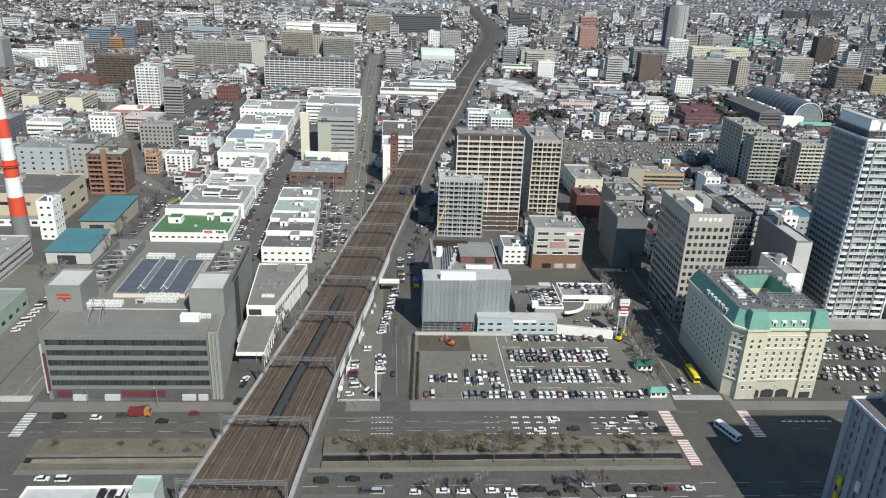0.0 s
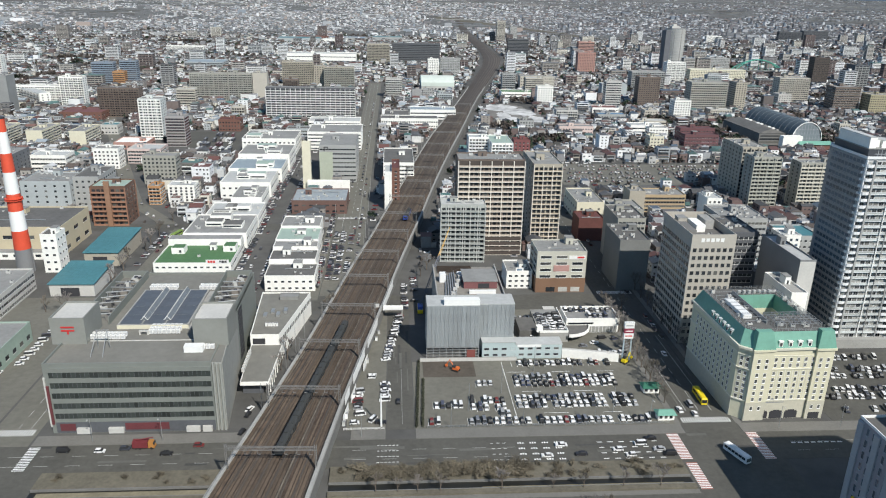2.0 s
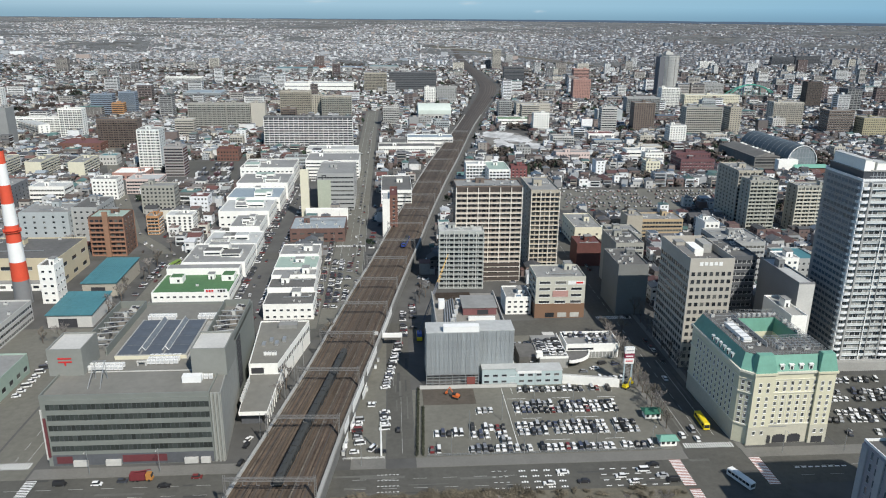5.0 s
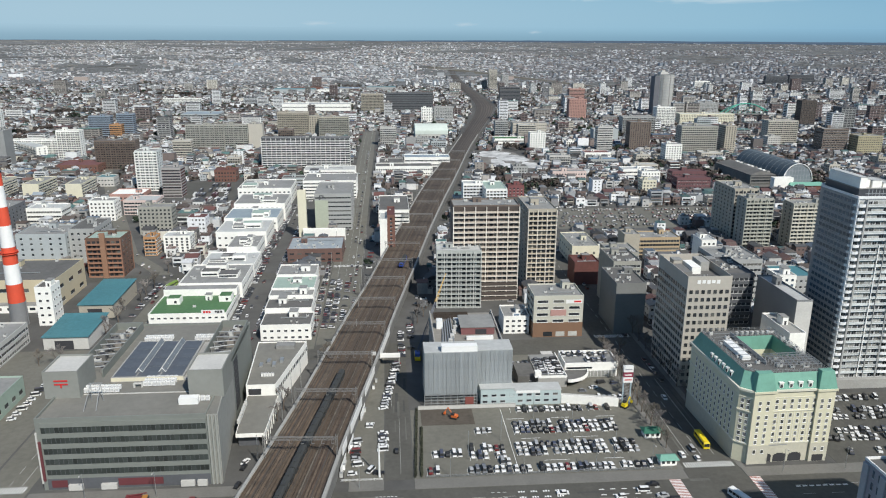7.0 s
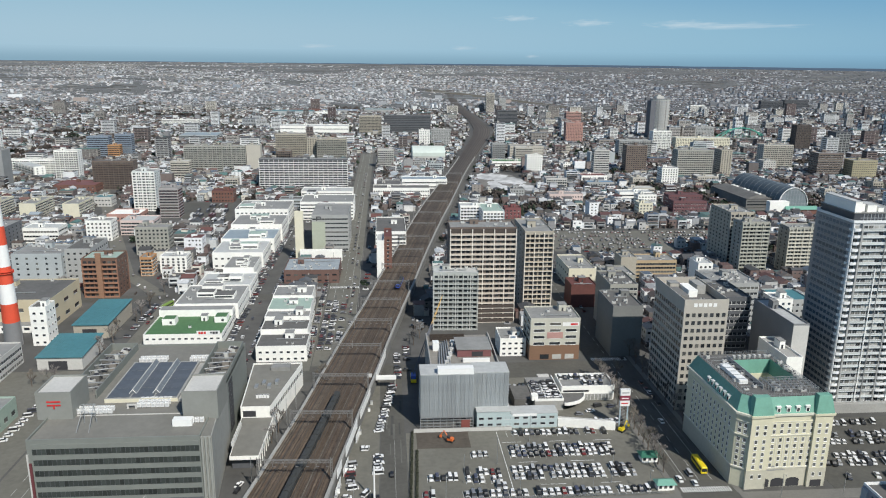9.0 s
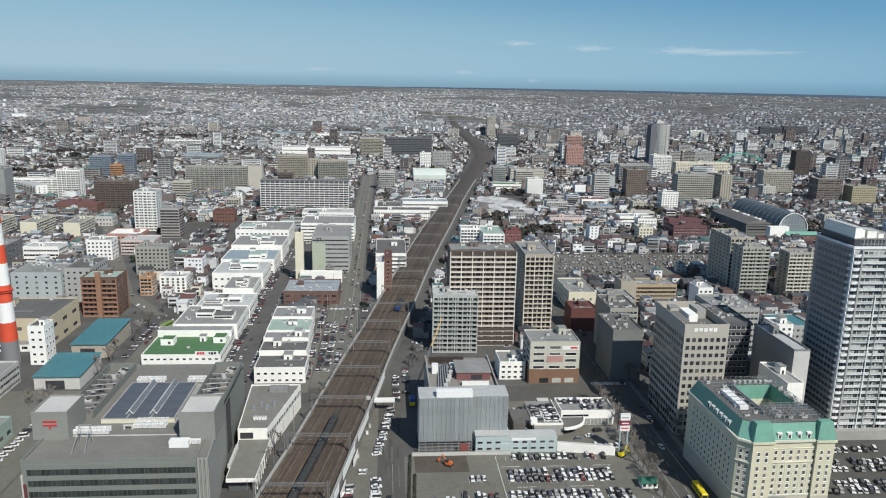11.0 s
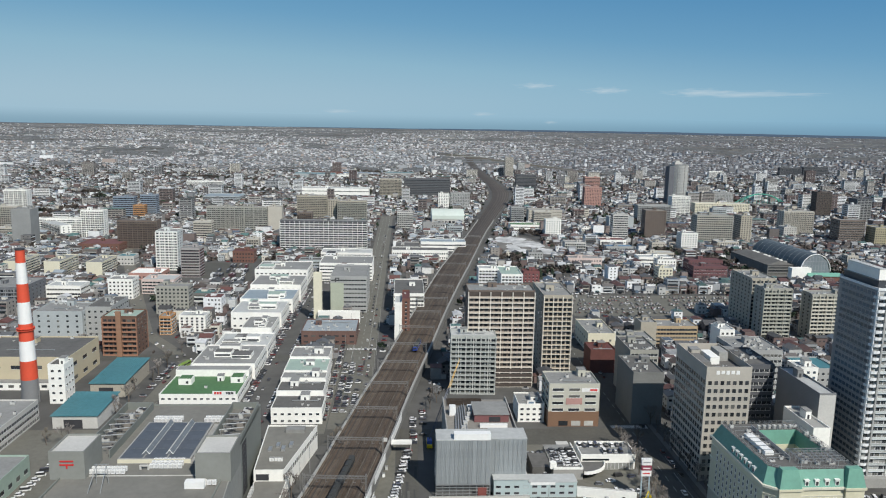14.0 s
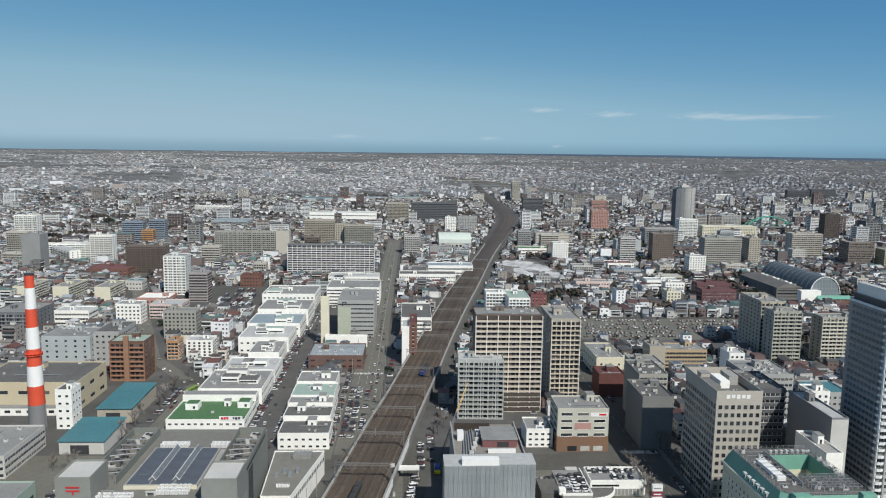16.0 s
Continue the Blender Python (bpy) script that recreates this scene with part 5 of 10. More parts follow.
# ---- the tall white apartment tower ----
def apartment_tower():
    x0, y0, w, d, h = 210.5, 309.0, 28.0, 33.0, 91.0
    keep(x0, y0, x0 + w, y0 + d)
    b = thing("apartment_tower", "tall white apartment tower with stacked balconies and blue-grey side", "building", x0 + w / 2, y0 + d / 2)
    side = surf("tower_side", (0.235, 0.25, 0.26), 0.4, 0.18, 0.5, 0.08)
    band = surf("tower_band", (0.335, 0.355, 0.37), 0.45, 0.15)
    slab = surf("balcony_white", (0.76, 0.77, 0.77), 0.65, 0.1)
    rail_glass = surf("rail_glass", (0.5, 0.53, 0.52), 0.25, 0.2, 0.6, 0.2, 0.0, spread=0.25)
    recess = surf("tower_recess", (0.5, 0.505, 0.5), 0.7, 0.15)
    pier = surf("tower_pier", (0.36, 0.365, 0.36), 0.75, 0.12)
    a, c = w / 2, d / 2
    # rounded back corner of the long glazed side
    out = [(-a, -c), (a, -c), (a, c)] + [(-a + 4.5 - 4.5 * math.sin(t * 0.3927), c - 4.5 + 4.5 * math.cos(t * 0.3927)) for t in range(5)]
    part("wall", Solid().prism(out, 0, h), [side], b)
    part("front_wall", Solid().box(-a + 0.3, -c - 0.06, 0, a, -c, h - 0.4), [recess], b)
    part("roof", Solid().prism([(x * 0.985, y * 0.985) for x, y in out], h, h + 0.3), [roof_light], b)
    s = Solid()
    for k in range(len(out)):
        (xa, ya), (xb, yb) = out[k], out[(k + 1) % len(out)]
        s.prism([(xa, ya), (xb, yb), (xb * 0.97, yb * 0.97), (xa * 0.97, ya * 0.97)], h + 0.3, h + 1.4)
    part("parapet", s, [slab], b)
    plant = part("plant_floor", Solid().box(-a + 1.5, -c + 2.6, h + 0.3, a - 1.2, c - 4, h + 4.2), [surf("plant_dark", (0.06, 0.065, 0.075), 0.5)], b)
    for k in range(12):
        part("plant_frame", Solid().box(-a + 6 + k * 1.7, -c + 2.5, h + 0.5, -a + 6.25 + k * 1.7, -c + 2.6, h + 4.0), [band], plant)
    part("plant_sill", Solid().box(-a + 4.5, -c + 2.44, h + 1.9, a - 1.2, -c + 2.5, h + 2.2), [band], plant)
    part("plant_roof", Solid().box(-a + 1.1, -c + 2.2, h + 4.2, a - 0.8, c - 3.6, h + 4.6), [roof_grey], b)
    for xa, wd, ya, yb, hh in ((-a + 1.6, 3.2, -c + 3, c - 6, 4.8), (-a + 5.4, 2.2, -c + 5, c - 8, 3.6), (-a + 8.2, 4.4, -c + 4, -c + 12, 3.2), (-a + 13.4, 2.6, -c + 4, -c + 10, 2.0)):
        box = part("plant_box", Solid().box(xa, ya, h + 4.6, xa + wd, yb, h + 4.6 + hh), [white_wall], b)
        part("cap", Solid().box(xa - 0.15, ya - 0.15, h + 4.6 + hh, xa + wd + 0.15, yb + 0.15, h + 4.8 + hh), [roof_light], box)
    n = 29
    sh = h / n
    bays = ((-a - 0.3, -a + 3.4, True, 1.5), (-a + 4.2, -a + 15.5, False, 1.25), (-a + 15.5, -a + 22.0, False, 1.25), (-a + 22.0, a, True, 1.7))
    for i in range(n):
        z = i * sh
        for q, (xa, xb, solid, deep) in enumerate(bays):
            # solid white fronts curve out at the corner bays, glass fronts between them
            nose = [(xa, -c - deep * 0.55), (xa + 0.5, -c - deep * 0.95), ((xa + xb) / 2, -c - deep * 1.15), (xb - 0.4, -c - deep * 0.95), (xb, -c - deep * 0.6)] if solid else [(xa, -c - deep), (xb, -c - deep)]
            s = Solid().prism(nose + [(xb, -c), (xa, -c)], z - 0.14, z + 0.14)
            bal = part("balcony", s, [slab], b)
            s = Solid()
            for (xc, yc), (xd, yd) in zip(nose[:-1], nose[1:]):
                s.prism([(xc, yc), (xd, yd), (xd, yd + 0.1), (xc, yc + 0.1)], z + 0.14, z + (1.25 if solid else 1.05))
            part("front", s, [slab if solid else rail_glass], bal)
            if not solid:
                part("rail", Solid().box(xa, -c - deep - 0.03, z + 1.05, xb, -c - deep + 0.12, z + 1.14), [slab], bal)
        s = Solid()
        for q, x in enumerate((-a + 1.6, -a + 5.8, -a + 8.4, -a + 11.0, -a + 13.6, -a + 17.2, -a + 20.0, -a + 24.2, -a + 26.6)):
            s.box(x - 1.0, -c - 0.16, z + 0.2, x + 1.0, -c - 0.06, z + 2.2, 0 if (i * 5 + q * 3) % 4 > 1 else 1)
            s.box(x - 0.05, -c - 0.2, z + 0.2, x + 0.05, -c - 0.16, z + 2.4, 2)
        tagged(part("door_strip", s, [glass_dark, glass_curtain, steel_grey], b), kind="stuff")
        s = Solid()
        for q in range(9):
            ya = -c + 2.2 + q * 2.8
            s.box(-a - 0.08, ya, z + 0.7, -a + 0.02, ya + 2.2, z + 2.2)
        s.box(-a - 0.2, -c, z - 0.1, -a + 0.02, c - 4.5, z + 0.12, 1)
        tagged(part("window_strip", s, [glass_blue, band], b), kind="stuff")
        part("corner_balcony", Solid().box(-a - 0.9, -c + 0.2, z - 0.1, -a, -c + 1.6, z + 0.9), [slab], b)
        if i % 2:
            part("side_box", Solid().box(-a - 0.45, -c + 9.4, z + 0.3, -a, -c + 10.3, z + 1.0), [band], b)
    for u, wd, m in ((-a + 3.8, 0.8, pier), (-a + 15.5, 0.3, pier), (-a + 21.7, 0.5, pier)):
        part("fin_wall", Solid().box(u - wd / 2, -c - 1.55, 0, u + wd / 2, -c, h), [m], b)
    part("corner_pier", Solid().box(-a - 0.35, -c - 0.9, 0, -a + 0.1, -c + 0.2, h), [slab], b)
    part("white_mast", Solid().box(-a + 12.3, -c - 1.75, 0, -a + 12.7, -c - 1.35, 70), [white_paint], b)
    part("white_edge", Solid().box(a - 0.4, -c - 2.2, 0, a + 0.2, -c, 60), [white_paint], b)
    part("podium", Solid().box(-a - 3, -c - 5, 0, a + 6, -c - 2.4, 4.6), [concrete], b)


apartment_tower()

# ---- the life insurance office ----
off = block("beige stone office with deep square windows and a dark side", 137, 312, 21, 37, 51.3, surf("stone_beige", (0.43, 0.40, 0.35), 0.75, 0.1, 0.6, 0.1), roof_dark,
            storeys=13, style="grid", pitch=2.75, win=(1.9, 2.1), blank_top=2.3, parapet=3.7, single="F", sides="FL", gear=2.0, trim=surf("stone_trim", (0.42, 0.39, 0.34), 0.7))
s = Solid()
for k in range(5):
    s.box(-6.0 + k * 2.3, -18.62, 51.4 + 0.2 * (k % 2), -4.4 + k * 2.3, -18.5, 53.2)
part("sign_mark", s, [white_paint], off, "row of plain white sign marks")
for k in range(3):
    part("plant_room", Solid().box(-9 + k * 6.2, -9 + k * 5, 51.35, -4.6 + k * 6.2, 5 + k * 3, 54 + k * 0.9), [(concrete_dark, white_wall, concrete)[k], ], off)
for k in range(8):
    part("duct", Solid().box(-8.6 + (k % 4) * 4.4, -15 + (k // 4) * 24, 51.35, -6.4 + (k % 4) * 4.4, -12.5 + (k // 4) * 24, 53 + 0.3 * (k % 3)), [galvanised if k % 2 else roof_dark], off)


# ---- blocks of the town, nearest first ----
bo = block("pale beige office with a brown tiled ground floor", 79, 375, 27.6, 21, 23.5, surf("pale_office", (0.50, 0.49, 0.42), 0.75, 0.1), roof_grey, storeys=6, style="grid", pitch=8.2, win=(6.2, 1.7), single="F", sides="FL", first=2)
part("brown_base", Solid().box(-13.9, -10.6, 0, 13.9, -10.4, 8.6), [surf("brown_tile", (0.21, 0.125, 0.08), 0.6, 0.12)], bo)
part("brown_base", Solid().box(-13.92, -10.4, 0, -13.78, 10.5, 8.6), [surf("brown_tile", (0.21, 0.125, 0.08), 0.6, 0.12)], bo)
for k in range(3):
    part("shop_window", Solid().box(-8 + k * 7, -10.7, 0.5, -3 + k * 7, -10.6, 3.2), [glass_curtain if k else glass_dark], bo)
part("sign_panel", Solid().box(4, -10.62, 19.6, 13, -10.5, 21.8), [white_paint], bo)
part("sign_bar", Solid().box(8.5, -10.66, 20.2, 12.4, -10.62, 21.2), [red_paint], bo)
part("sign_panel", Solid().box(-4.4, -10.75, 12.6, 4.4, -10.62, 16.2), [surf("pale_red", (0.46, 0.27, 0.24), 0.6)], bo)
cl = block("small white clinic with green awning", 63.5, 381, 14.5, 18, 9.8, white_wall, roof_grey, storeys=3, style="grid", pitch=3.0, win=(1.9, 1.3), single="F", sides="FR")
sb = part("sign_box", Solid().box(-2.2, -8.6, 9.9, 2.2, -8.2, 12.2), [white_paint], cl)
part("sign_mark", Solid().box(-1.5, -8.66, 10.5, 1.4, -8.6, 11.6), [surf("sign_bluegrey", (0.16, 0.22, 0.3), 0.6)], sb)
block("blank grey office block with a paler upper part", 125.5, 378, 17, 30, 29, surf("blank_grey", (0.18, 0.185, 0.178), 0.75, 0.14), roof_dark, style="blank", gear=2)
block("grey-green office block behind the blank one", 134, 412, 17, 30, 31, olive_wall, roof_dark, storeys=9, style="band", sides="FR", gear=2)
block("olive-grey office block with flat roof", 149, 467, 20, 25, 20, olive_wall, roof_grey, storeys=5, style="band", sides="FR")
block("dark red-brown building with a curved roof", 124, 463, 17, 18, 15, roof_red, roof_red, storeys=3, style="blank")
block("cream hall with a grey pitched roof", 133, 506, 20, 40, 14, cream_wall, roof_grey, storeys=2, style="grid", pitch=6, sides="FL")
block("tan office with long window bands", 187, 530, 36, 20, 13, surf("amber_wall", (0.45, 0.34, 0.21), 0.8, 0.12), roof_grey, storeys=4, style="band", trim=tan_wall)
block("tan office wing with a stair tower", 178, 526, 12, 16, 17, tan_wall, roof_grey, storeys=4, style="blank")
block("white narrow apartment block with open stairs", 225, 496, 11, 16, 20, white_wall, roof_light, storeys=6, style="grid", sides="FR")
# wall darkened for the shaded side, pale panel added for the sunlit front
lf = block("blank grey office block with shaded sides and sunlit front in its colours", 190, 311, 7.8, 38, 42, surf("shaft_grey", (0.2, 0.205, 0.21), 0.75, 0.12), roof_light, style="blank", gear=0.3)
part("front_panel", Solid().box(-3.88, -19.12, 0.3, 3.88, -18.98, 41.9), [concrete_light], lf)
block("low grey building with a white front", 181, 298, 7.6, 26, 31, white_wall, concrete, style="blank", gear=0.3)
block("dark brown office block in shade", 164, 352, 26, 30, 42, dark_wall, roof_dark, storeys=12, style="band", gear=3)
block("white office with a blue sign panel", 236, 410, 12, 14, 21, white_wall, roof_light, storeys=6, style="grid", glass=glass_blue)
block("low building with a teal metal roof", 252, 432, 22, 24, 13, grey_wall, roof_teal, style="grid", storeys=3, gear=0.3)
block("grey office with rooftop machinery", 200, 415, 28, 30, 30, grey_wall, roof_grey, storeys=8, style="band", gear=3)
block("grey low office with wide windows", 176, 388, 22, 22, 24, grey_wall, roof_grey, storeys=6, style="band")

# apartment slabs right of the railway
slab_ = block("brown apartment slab with a white grid of frames", 39.7, 437, 41, 20, 60.6, brown_wall, roof_grey, name="apartment_block", storeys=19, style="balcony", fins=6, trim=surf("frame_cream", (0.74, 0.69, 0.61), 0.7), sides="FR", panel=surf("panel_brown", (0.54, 0.46, 0.385), 0.75, 0.12))
for k in range(4):
    part("dark_panel", Solid().box(-20.2, -11.55, 0.6 + k * 3.15, 20.2, -11.36, 2.6 + k * 3.15), [dark_brown], slab_)
part("top_band", Solid().box(-20.5, -10.2, 56.0, 20.5, -9.98, 60.6), [dark_brown], slab_)
block("slim brown apartment tower with a white frame", 89.5, 454, 18.6, 40, 54, tan_wall, roof_grey, name="apartment_block", storeys=17, style="gallery", fins=3, pitch=4.4, sides="FL", trim=surf("frame_cream", (0.74, 0.69, 0.61), 0.7), panel=surf("panel_tan", (0.52, 0.43, 0.32), 0.75, 0.12))
block("grey-green apartment block with small balconies", 28.8, 425, 27.2, 14, 35.8, green_grey, roof_light, name="apartment_block", storeys=12, style="balcony", fins=6, trim=surf("frame_grey", (0.50, 0.51, 0.48), 0.75), sides="FRL", turn=-2, panel=surf("panel_grey", (0.33, 0.345, 0.325), 0.75))
block("white apartment block with a pale roof", 72, 690, 19, 16, 25, white_wall, roof_light, name="apartment_block", storeys=8, style="balcony", fins=3)
block("grey-white apartment block with a pale teal roof", 91, 668, 20, 40, 24, white_wall, roof_palegreen, name="apartment_block", storeys=8, style="balcony", fins=3)
block("tan apartment block with open galleries", 277, 561, 20, 36, 44, tan_wall, roof_grey, name="apartment_block", storeys=14, style="gallery", fins=3, trim=surf("gallery_tan", (0.42, 0.40, 0.35)))
block("tan stepped apartment block with balconies", 275, 536, 22, 14, 41.5, olive_wall, roof_grey, name="apartment_block", storeys=14, style="balcony", fins=4, trim=surf("gallery_green", (0.40, 0.40, 0.34)))
block("cream apartment block with stacked balconies", 316, 541, 29, 14, 36, olive_wall, roof_grey, name="apartment_block", storeys=12, style="balcony", fins=5, trim=surf("gallery_cream", (0.58, 0.55, 0.46)))

# warehouses and offices left of the railway
for x, y, w, d, h, rf, st in ((-70.2, 379, 27.3, 19.5, 8.5, roof_dark, 2), (-70.9, 400.3, 26.5, 17, 10.2, roof_dark, 1), (-71.4, 419, 26.3, 12, 11.2, roof_grey, 1),
                              (-71.7, 432, 26, 24, 11.4, roof_palegreen, 1), (-72, 457.5, 25, 22, 11.8, roof_grey, 1)):
    block("white warehouse block with a dark flat roof", x, y, w, d, h, white_wall, rf, name="warehouse", category="warehouse", storeys=st, style="grid", pitch=3.3, win=(1.9, 1.3), single="F" if st == 2 else "", gear=0.8, group="warehouses in a row")
dp = block("white depot with a green painted roof", -137.6, 405.5, 44, 40, 6.2, white_wall, roof_green, name="warehouse", category="warehouse", storeys=2, first=1, style="grid", pitch=3.4, win=(2.0, 1.2), single="F", gear=0.2)
part("upper_hall", Solid().box(-22, 12, 6.2, 22, 20, 10.4), [white_wall], dp)
part("upper_roof", Solid().box(-21.6, 12.4, 10.4, 21.6, 19.6, 10.5), [roof_grey], dp)
for xa, ya, xb, yb, zz in ((-16, -3, -8.5, 4, 10.0), (13.5, 0.5, 20.8, 8.5, 9.8)):
    sh_ = part("stair_house", Solid().box(xa, ya, 6.2, xb, yb, zz), [white_wall], dp)
    part("house_roof", Solid().box(xa + 0.3, ya + 0.3, zz, xb - 0.3, yb - 0.3, zz + 0.1), [roof_green], sh_)
    part("door", Solid().box(xb - 3.2, ya - 0.06, 7.0, xb - 1.8, ya, 8.6), [louvre_dark], sh_)
board = part("sign_board", Solid().box(8, -20.15, 6.3, 21, -20.0, 8.8), [white_paint], dp)
for k in range(3):
    part("sign_bar", Solid().box(9.0 + k * 1.5, -20.22, 6.9, 10.2 + k * 1.5, -20.15, 8.3), [red_paint], board)
for xa, xb, za in ((15.6, 16.6, 7.2), (16.9, 18.2, 6.8), (18.5, 19.8, 7.0)):
    part("sign_bar", Solid().box(xa, -20.22, za, xb, -20.15, 8.3), [louvre_dark], board)
part("yard_wall", Solid().box(-24, -30.3, 0, 22, -30, 3.0), [white_wall], dp)
keep(-200, 245, -128, 370)
keep(-140, 336, -88, 405)
for x, y, w, d, h, rf, st in ((-131, 447, 39, 40, 10.5, roof_grey, 2), (-117.5, 526, 22, 34, 11.5, roof_grey, 2), (-134, 566, 39, 40, 12.5, roof_light, 2),
                              (-137, 612, 44, 38, 12.5, roof_blue, 2), (-137, 655, 45, 44, 15.3, roof_grey, 3), (-147, 725, 52, 46, 15.3, roof_grey, 3), (-128, 490, 36, 32, 9.0, roof_light, 2)):
    mw = block("long white market warehouse with a flat roof", x, y, w, d, h, white_wall, rf, name="warehouse", category="warehouse", storeys=st, style="grid", pitch=4.2, win=(2.0, 1.3), gear=1.0, group="market warehouses")
    ur = random.Random(int(y))
    for k in range(3):
        ux, uy, uw, ud, uh = ur.uniform(-0.48, 0.1) * w, ur.uniform(-0.46, 0.2) * d, ur.uniform(0.14, 0.38) * w, ur.uniform(0.12, 0.3) * d, ur.uniform(1.6, 4.2)
        up = part("upper_hall", Solid().box(ux, uy, h + 0.03, ux + uw, uy + ud, h + uh), [white_wall], mw)
        part("upper_roof", Solid().box(ux + 0.3, uy + 0.3, h + uh, ux + uw - 0.3, uy + ud - 0.3, h + uh + 0.12), [ur.choice((roof_grey, roof_palegreen, roof_light, roof_dark))], up)
        part("window", Solid().box(ux + 0.8, uy - 0.08, h + 0.8, ux + uw - 0.8, uy, h + min(uh - 0.4, 1.9)), [glass_dark], up)
block("brown brick low office with a blue-grey roof", -74, 525, 40, 34, 9.5, surf("brown_brick", (0.15, 0.09, 0.075), 0.8, 0.2, 0.6, 0.1), surf("roof_bluegrey", (0.3, 0.335, 0.355), 0.8, 0.2, 0.4, 0.12), storeys=2, style="grid", pitch=5.0, win=(3.4, 1.5), single="F", trim=brick_wall, gear=2.5)
block("cream advertising tower with dark marks", -72.8, 590, 6.6, 5, 39.5, cream_wall, roof_light, name="sign_tower", category="tower", style="blank", gear=0)
pk = block("grey parking tower with open slots and a pale front panel", -62, 619, 31, 52, 31, grey_wall, roof_grey, name="parking_garage", storeys=8, style="band", win=(0, 1.1), sides="FR", trim=grey_wall)
part("pale_panel", Solid().box(-15.4, -26.3, 0, -4.2, -26.0, 26), [surf("panel_green", (0.42, 0.45, 0.36))], pk)
part("sign_letter", Solid().box(-11.6, -26.4, 26.6, -10.8, -26.2, 30.4).box(-10.8, -26.4, 29.7, -8.6, -26.2, 30.4).box(-10.8, -26.4, 28.0, -8.6, -26.2, 28.6).box(-8.6, -26.4, 28.0, -7.9, -26.2, 30.4), [louvre_dark], pk, "dark letter P")
block("long white sloping parking ramp", -69, 586, 34, 4, 8.5, white_wall, roof_light, name="ramp_building", style="blank", gear=0)
block("white showroom with rooftop parking", -86, 748, 54, 44, 18, white_wall, roof_grey, storeys=5, style="band", win=(0, 1.2))
block("slim white advertising block with a red side", -6.2, 536, 5.4, 24, 28.6, white_wall, roof_light, name="sign_tower", style="blank", gear=0)
block("dark red apartment block with balconies", -0.7, 538, 5.8, 30, 31, brick_wall, roof_red, name="apartment_block", storeys=10, style="grid", sides="FR")
block("white shop building with a dark roof", -8, 612, 26, 60, 18, white_wall, roof_dark, storeys=5, style="band", win=(0, 1.3), sides="FR")
block("long white factory hall with small windows", -14, 874, 68, 24, 10.9, white_wall, roof_dark, name="warehouse", storeys=2, style="grid", pitch=2.6, win=(1.6, 1.6))
block("long low hall with a blue roof", 22, 936, 58, 26, 11.6, white_wall, roof_blue, name="warehouse", storeys=2, style="band")
block("pale low depot with a grey roof", -10, 915, 30, 40, 8, concrete_light, roof_dark, name="warehouse", storeys=1, style="grid")

# factory, chimney and sheds at the left
block("tan factory hall with a dark flat roof", -262, 436, 62, 44, 18, surf("factory_tan", (0.54, 0.47, 0.33), 0.8, 0.1), roof_dark, name="factory", storeys=2, style="grid", pitch=12, win=(6, 2.2), sides="FR")
block("tan factory annex with a dark roof", -330, 430, 66, 50, 14, surf("factory_tan", (0.54, 0.47, 0.33), 0.8, 0.1), roof_dark, name="factory", storeys=1, style="grid", pitch=12, win=(6, 2.2), sides="FR")
factory_band = thing("link_corridor", "long low white corridor along the factory front", "building", -262, 430.5)
part("wall", Solid().box(0, 0, 0, 60, 5.2, 4.6), [white_wall], factory_band)
part("roof", Solid().box(-0.2, -0.2, 4.6, 60.2, 5.3, 4.9), [roof_grey], factory_band)
for k in range(9):
    part("window", Solid().box(3 + k * 6.4, -0.06, 1.6, 6.2 + k * 6.4, 0, 3.2), [glass_dark], factory_band)
keep(-262, 428, -202, 436)
block("slim white five-storey annex with small windows", -199.5, 409, 9.0, 12, 22.5, white_wall, roof_dark, storeys=5, style="grid", pitch=3.6, win=(1.8, 1.4), single="FR", sides="FR")
block("low grey building with long window rows", -222, 345, 28, 40, 11, concrete_light, roof_grey, storeys=3, style="band", sides="FR")
block("pale shed with a pale green wall", -212, 288, 44, 34, 9, roof_palegreen, roof_grey, name="shed", storeys=1, style="grid", pitch=6, win=(3, 2), sides="FR", gear=0.2)
block("grey laboratory building with small windows", -262, 522, 34, 28, 24, bluegrey_wall, roof_grey, storeys=6, style="grid", pitch=6)
block("grey office with a dark roof and square windows", -228, 528, 18, 34, 26, grey_wall, roof_dark, storeys=6, style="grid", pitch=4)


block("low white apartment row with balconies", -535, 1086, 110, 14, 17, white_wall, roof_light, name="apartment_block", storeys=5, style="balcony", fins=10, sides="FR", turn=-47, gear=0.2, trim=concrete_light)
block("low white building with rooftop plant", -98, 868, 60, 30, 8, white_wall, roof_light, storeys=2, style="band", sides="FR", gear=4)
block("long low building with a dark red roof", -396, 908, 49, 40, 9, brick_wall, surf("dark_red_roof", (0.17, 0.075, 0.07), 0.7), storeys=2, style="grid", pitch=5, sides="FR", gear=0.2)
block("filling station with a wide white canopy roof", -277, 745, 32, 28, 6.5, pink_wall, white_wall, storeys=1, style="grid", pitch=6, win=(4, 2), sides="FR", gear=0.2)
block("pale pink office with window bands", -243, 684, 30, 24, 13, surf("pale_pink", (0.62, 0.5, 0.46), 0.8), roof_light, storeys=4, style="band", sides="FR", gear=0.5)
block("low hall with a dark red roof", 269, 985, 36, 24, 9, white_wall, surf("dark_red_roof", (0.17, 0.075, 0.07), 0.7), storeys=2, style="grid", sides="FL", gear=0.1)
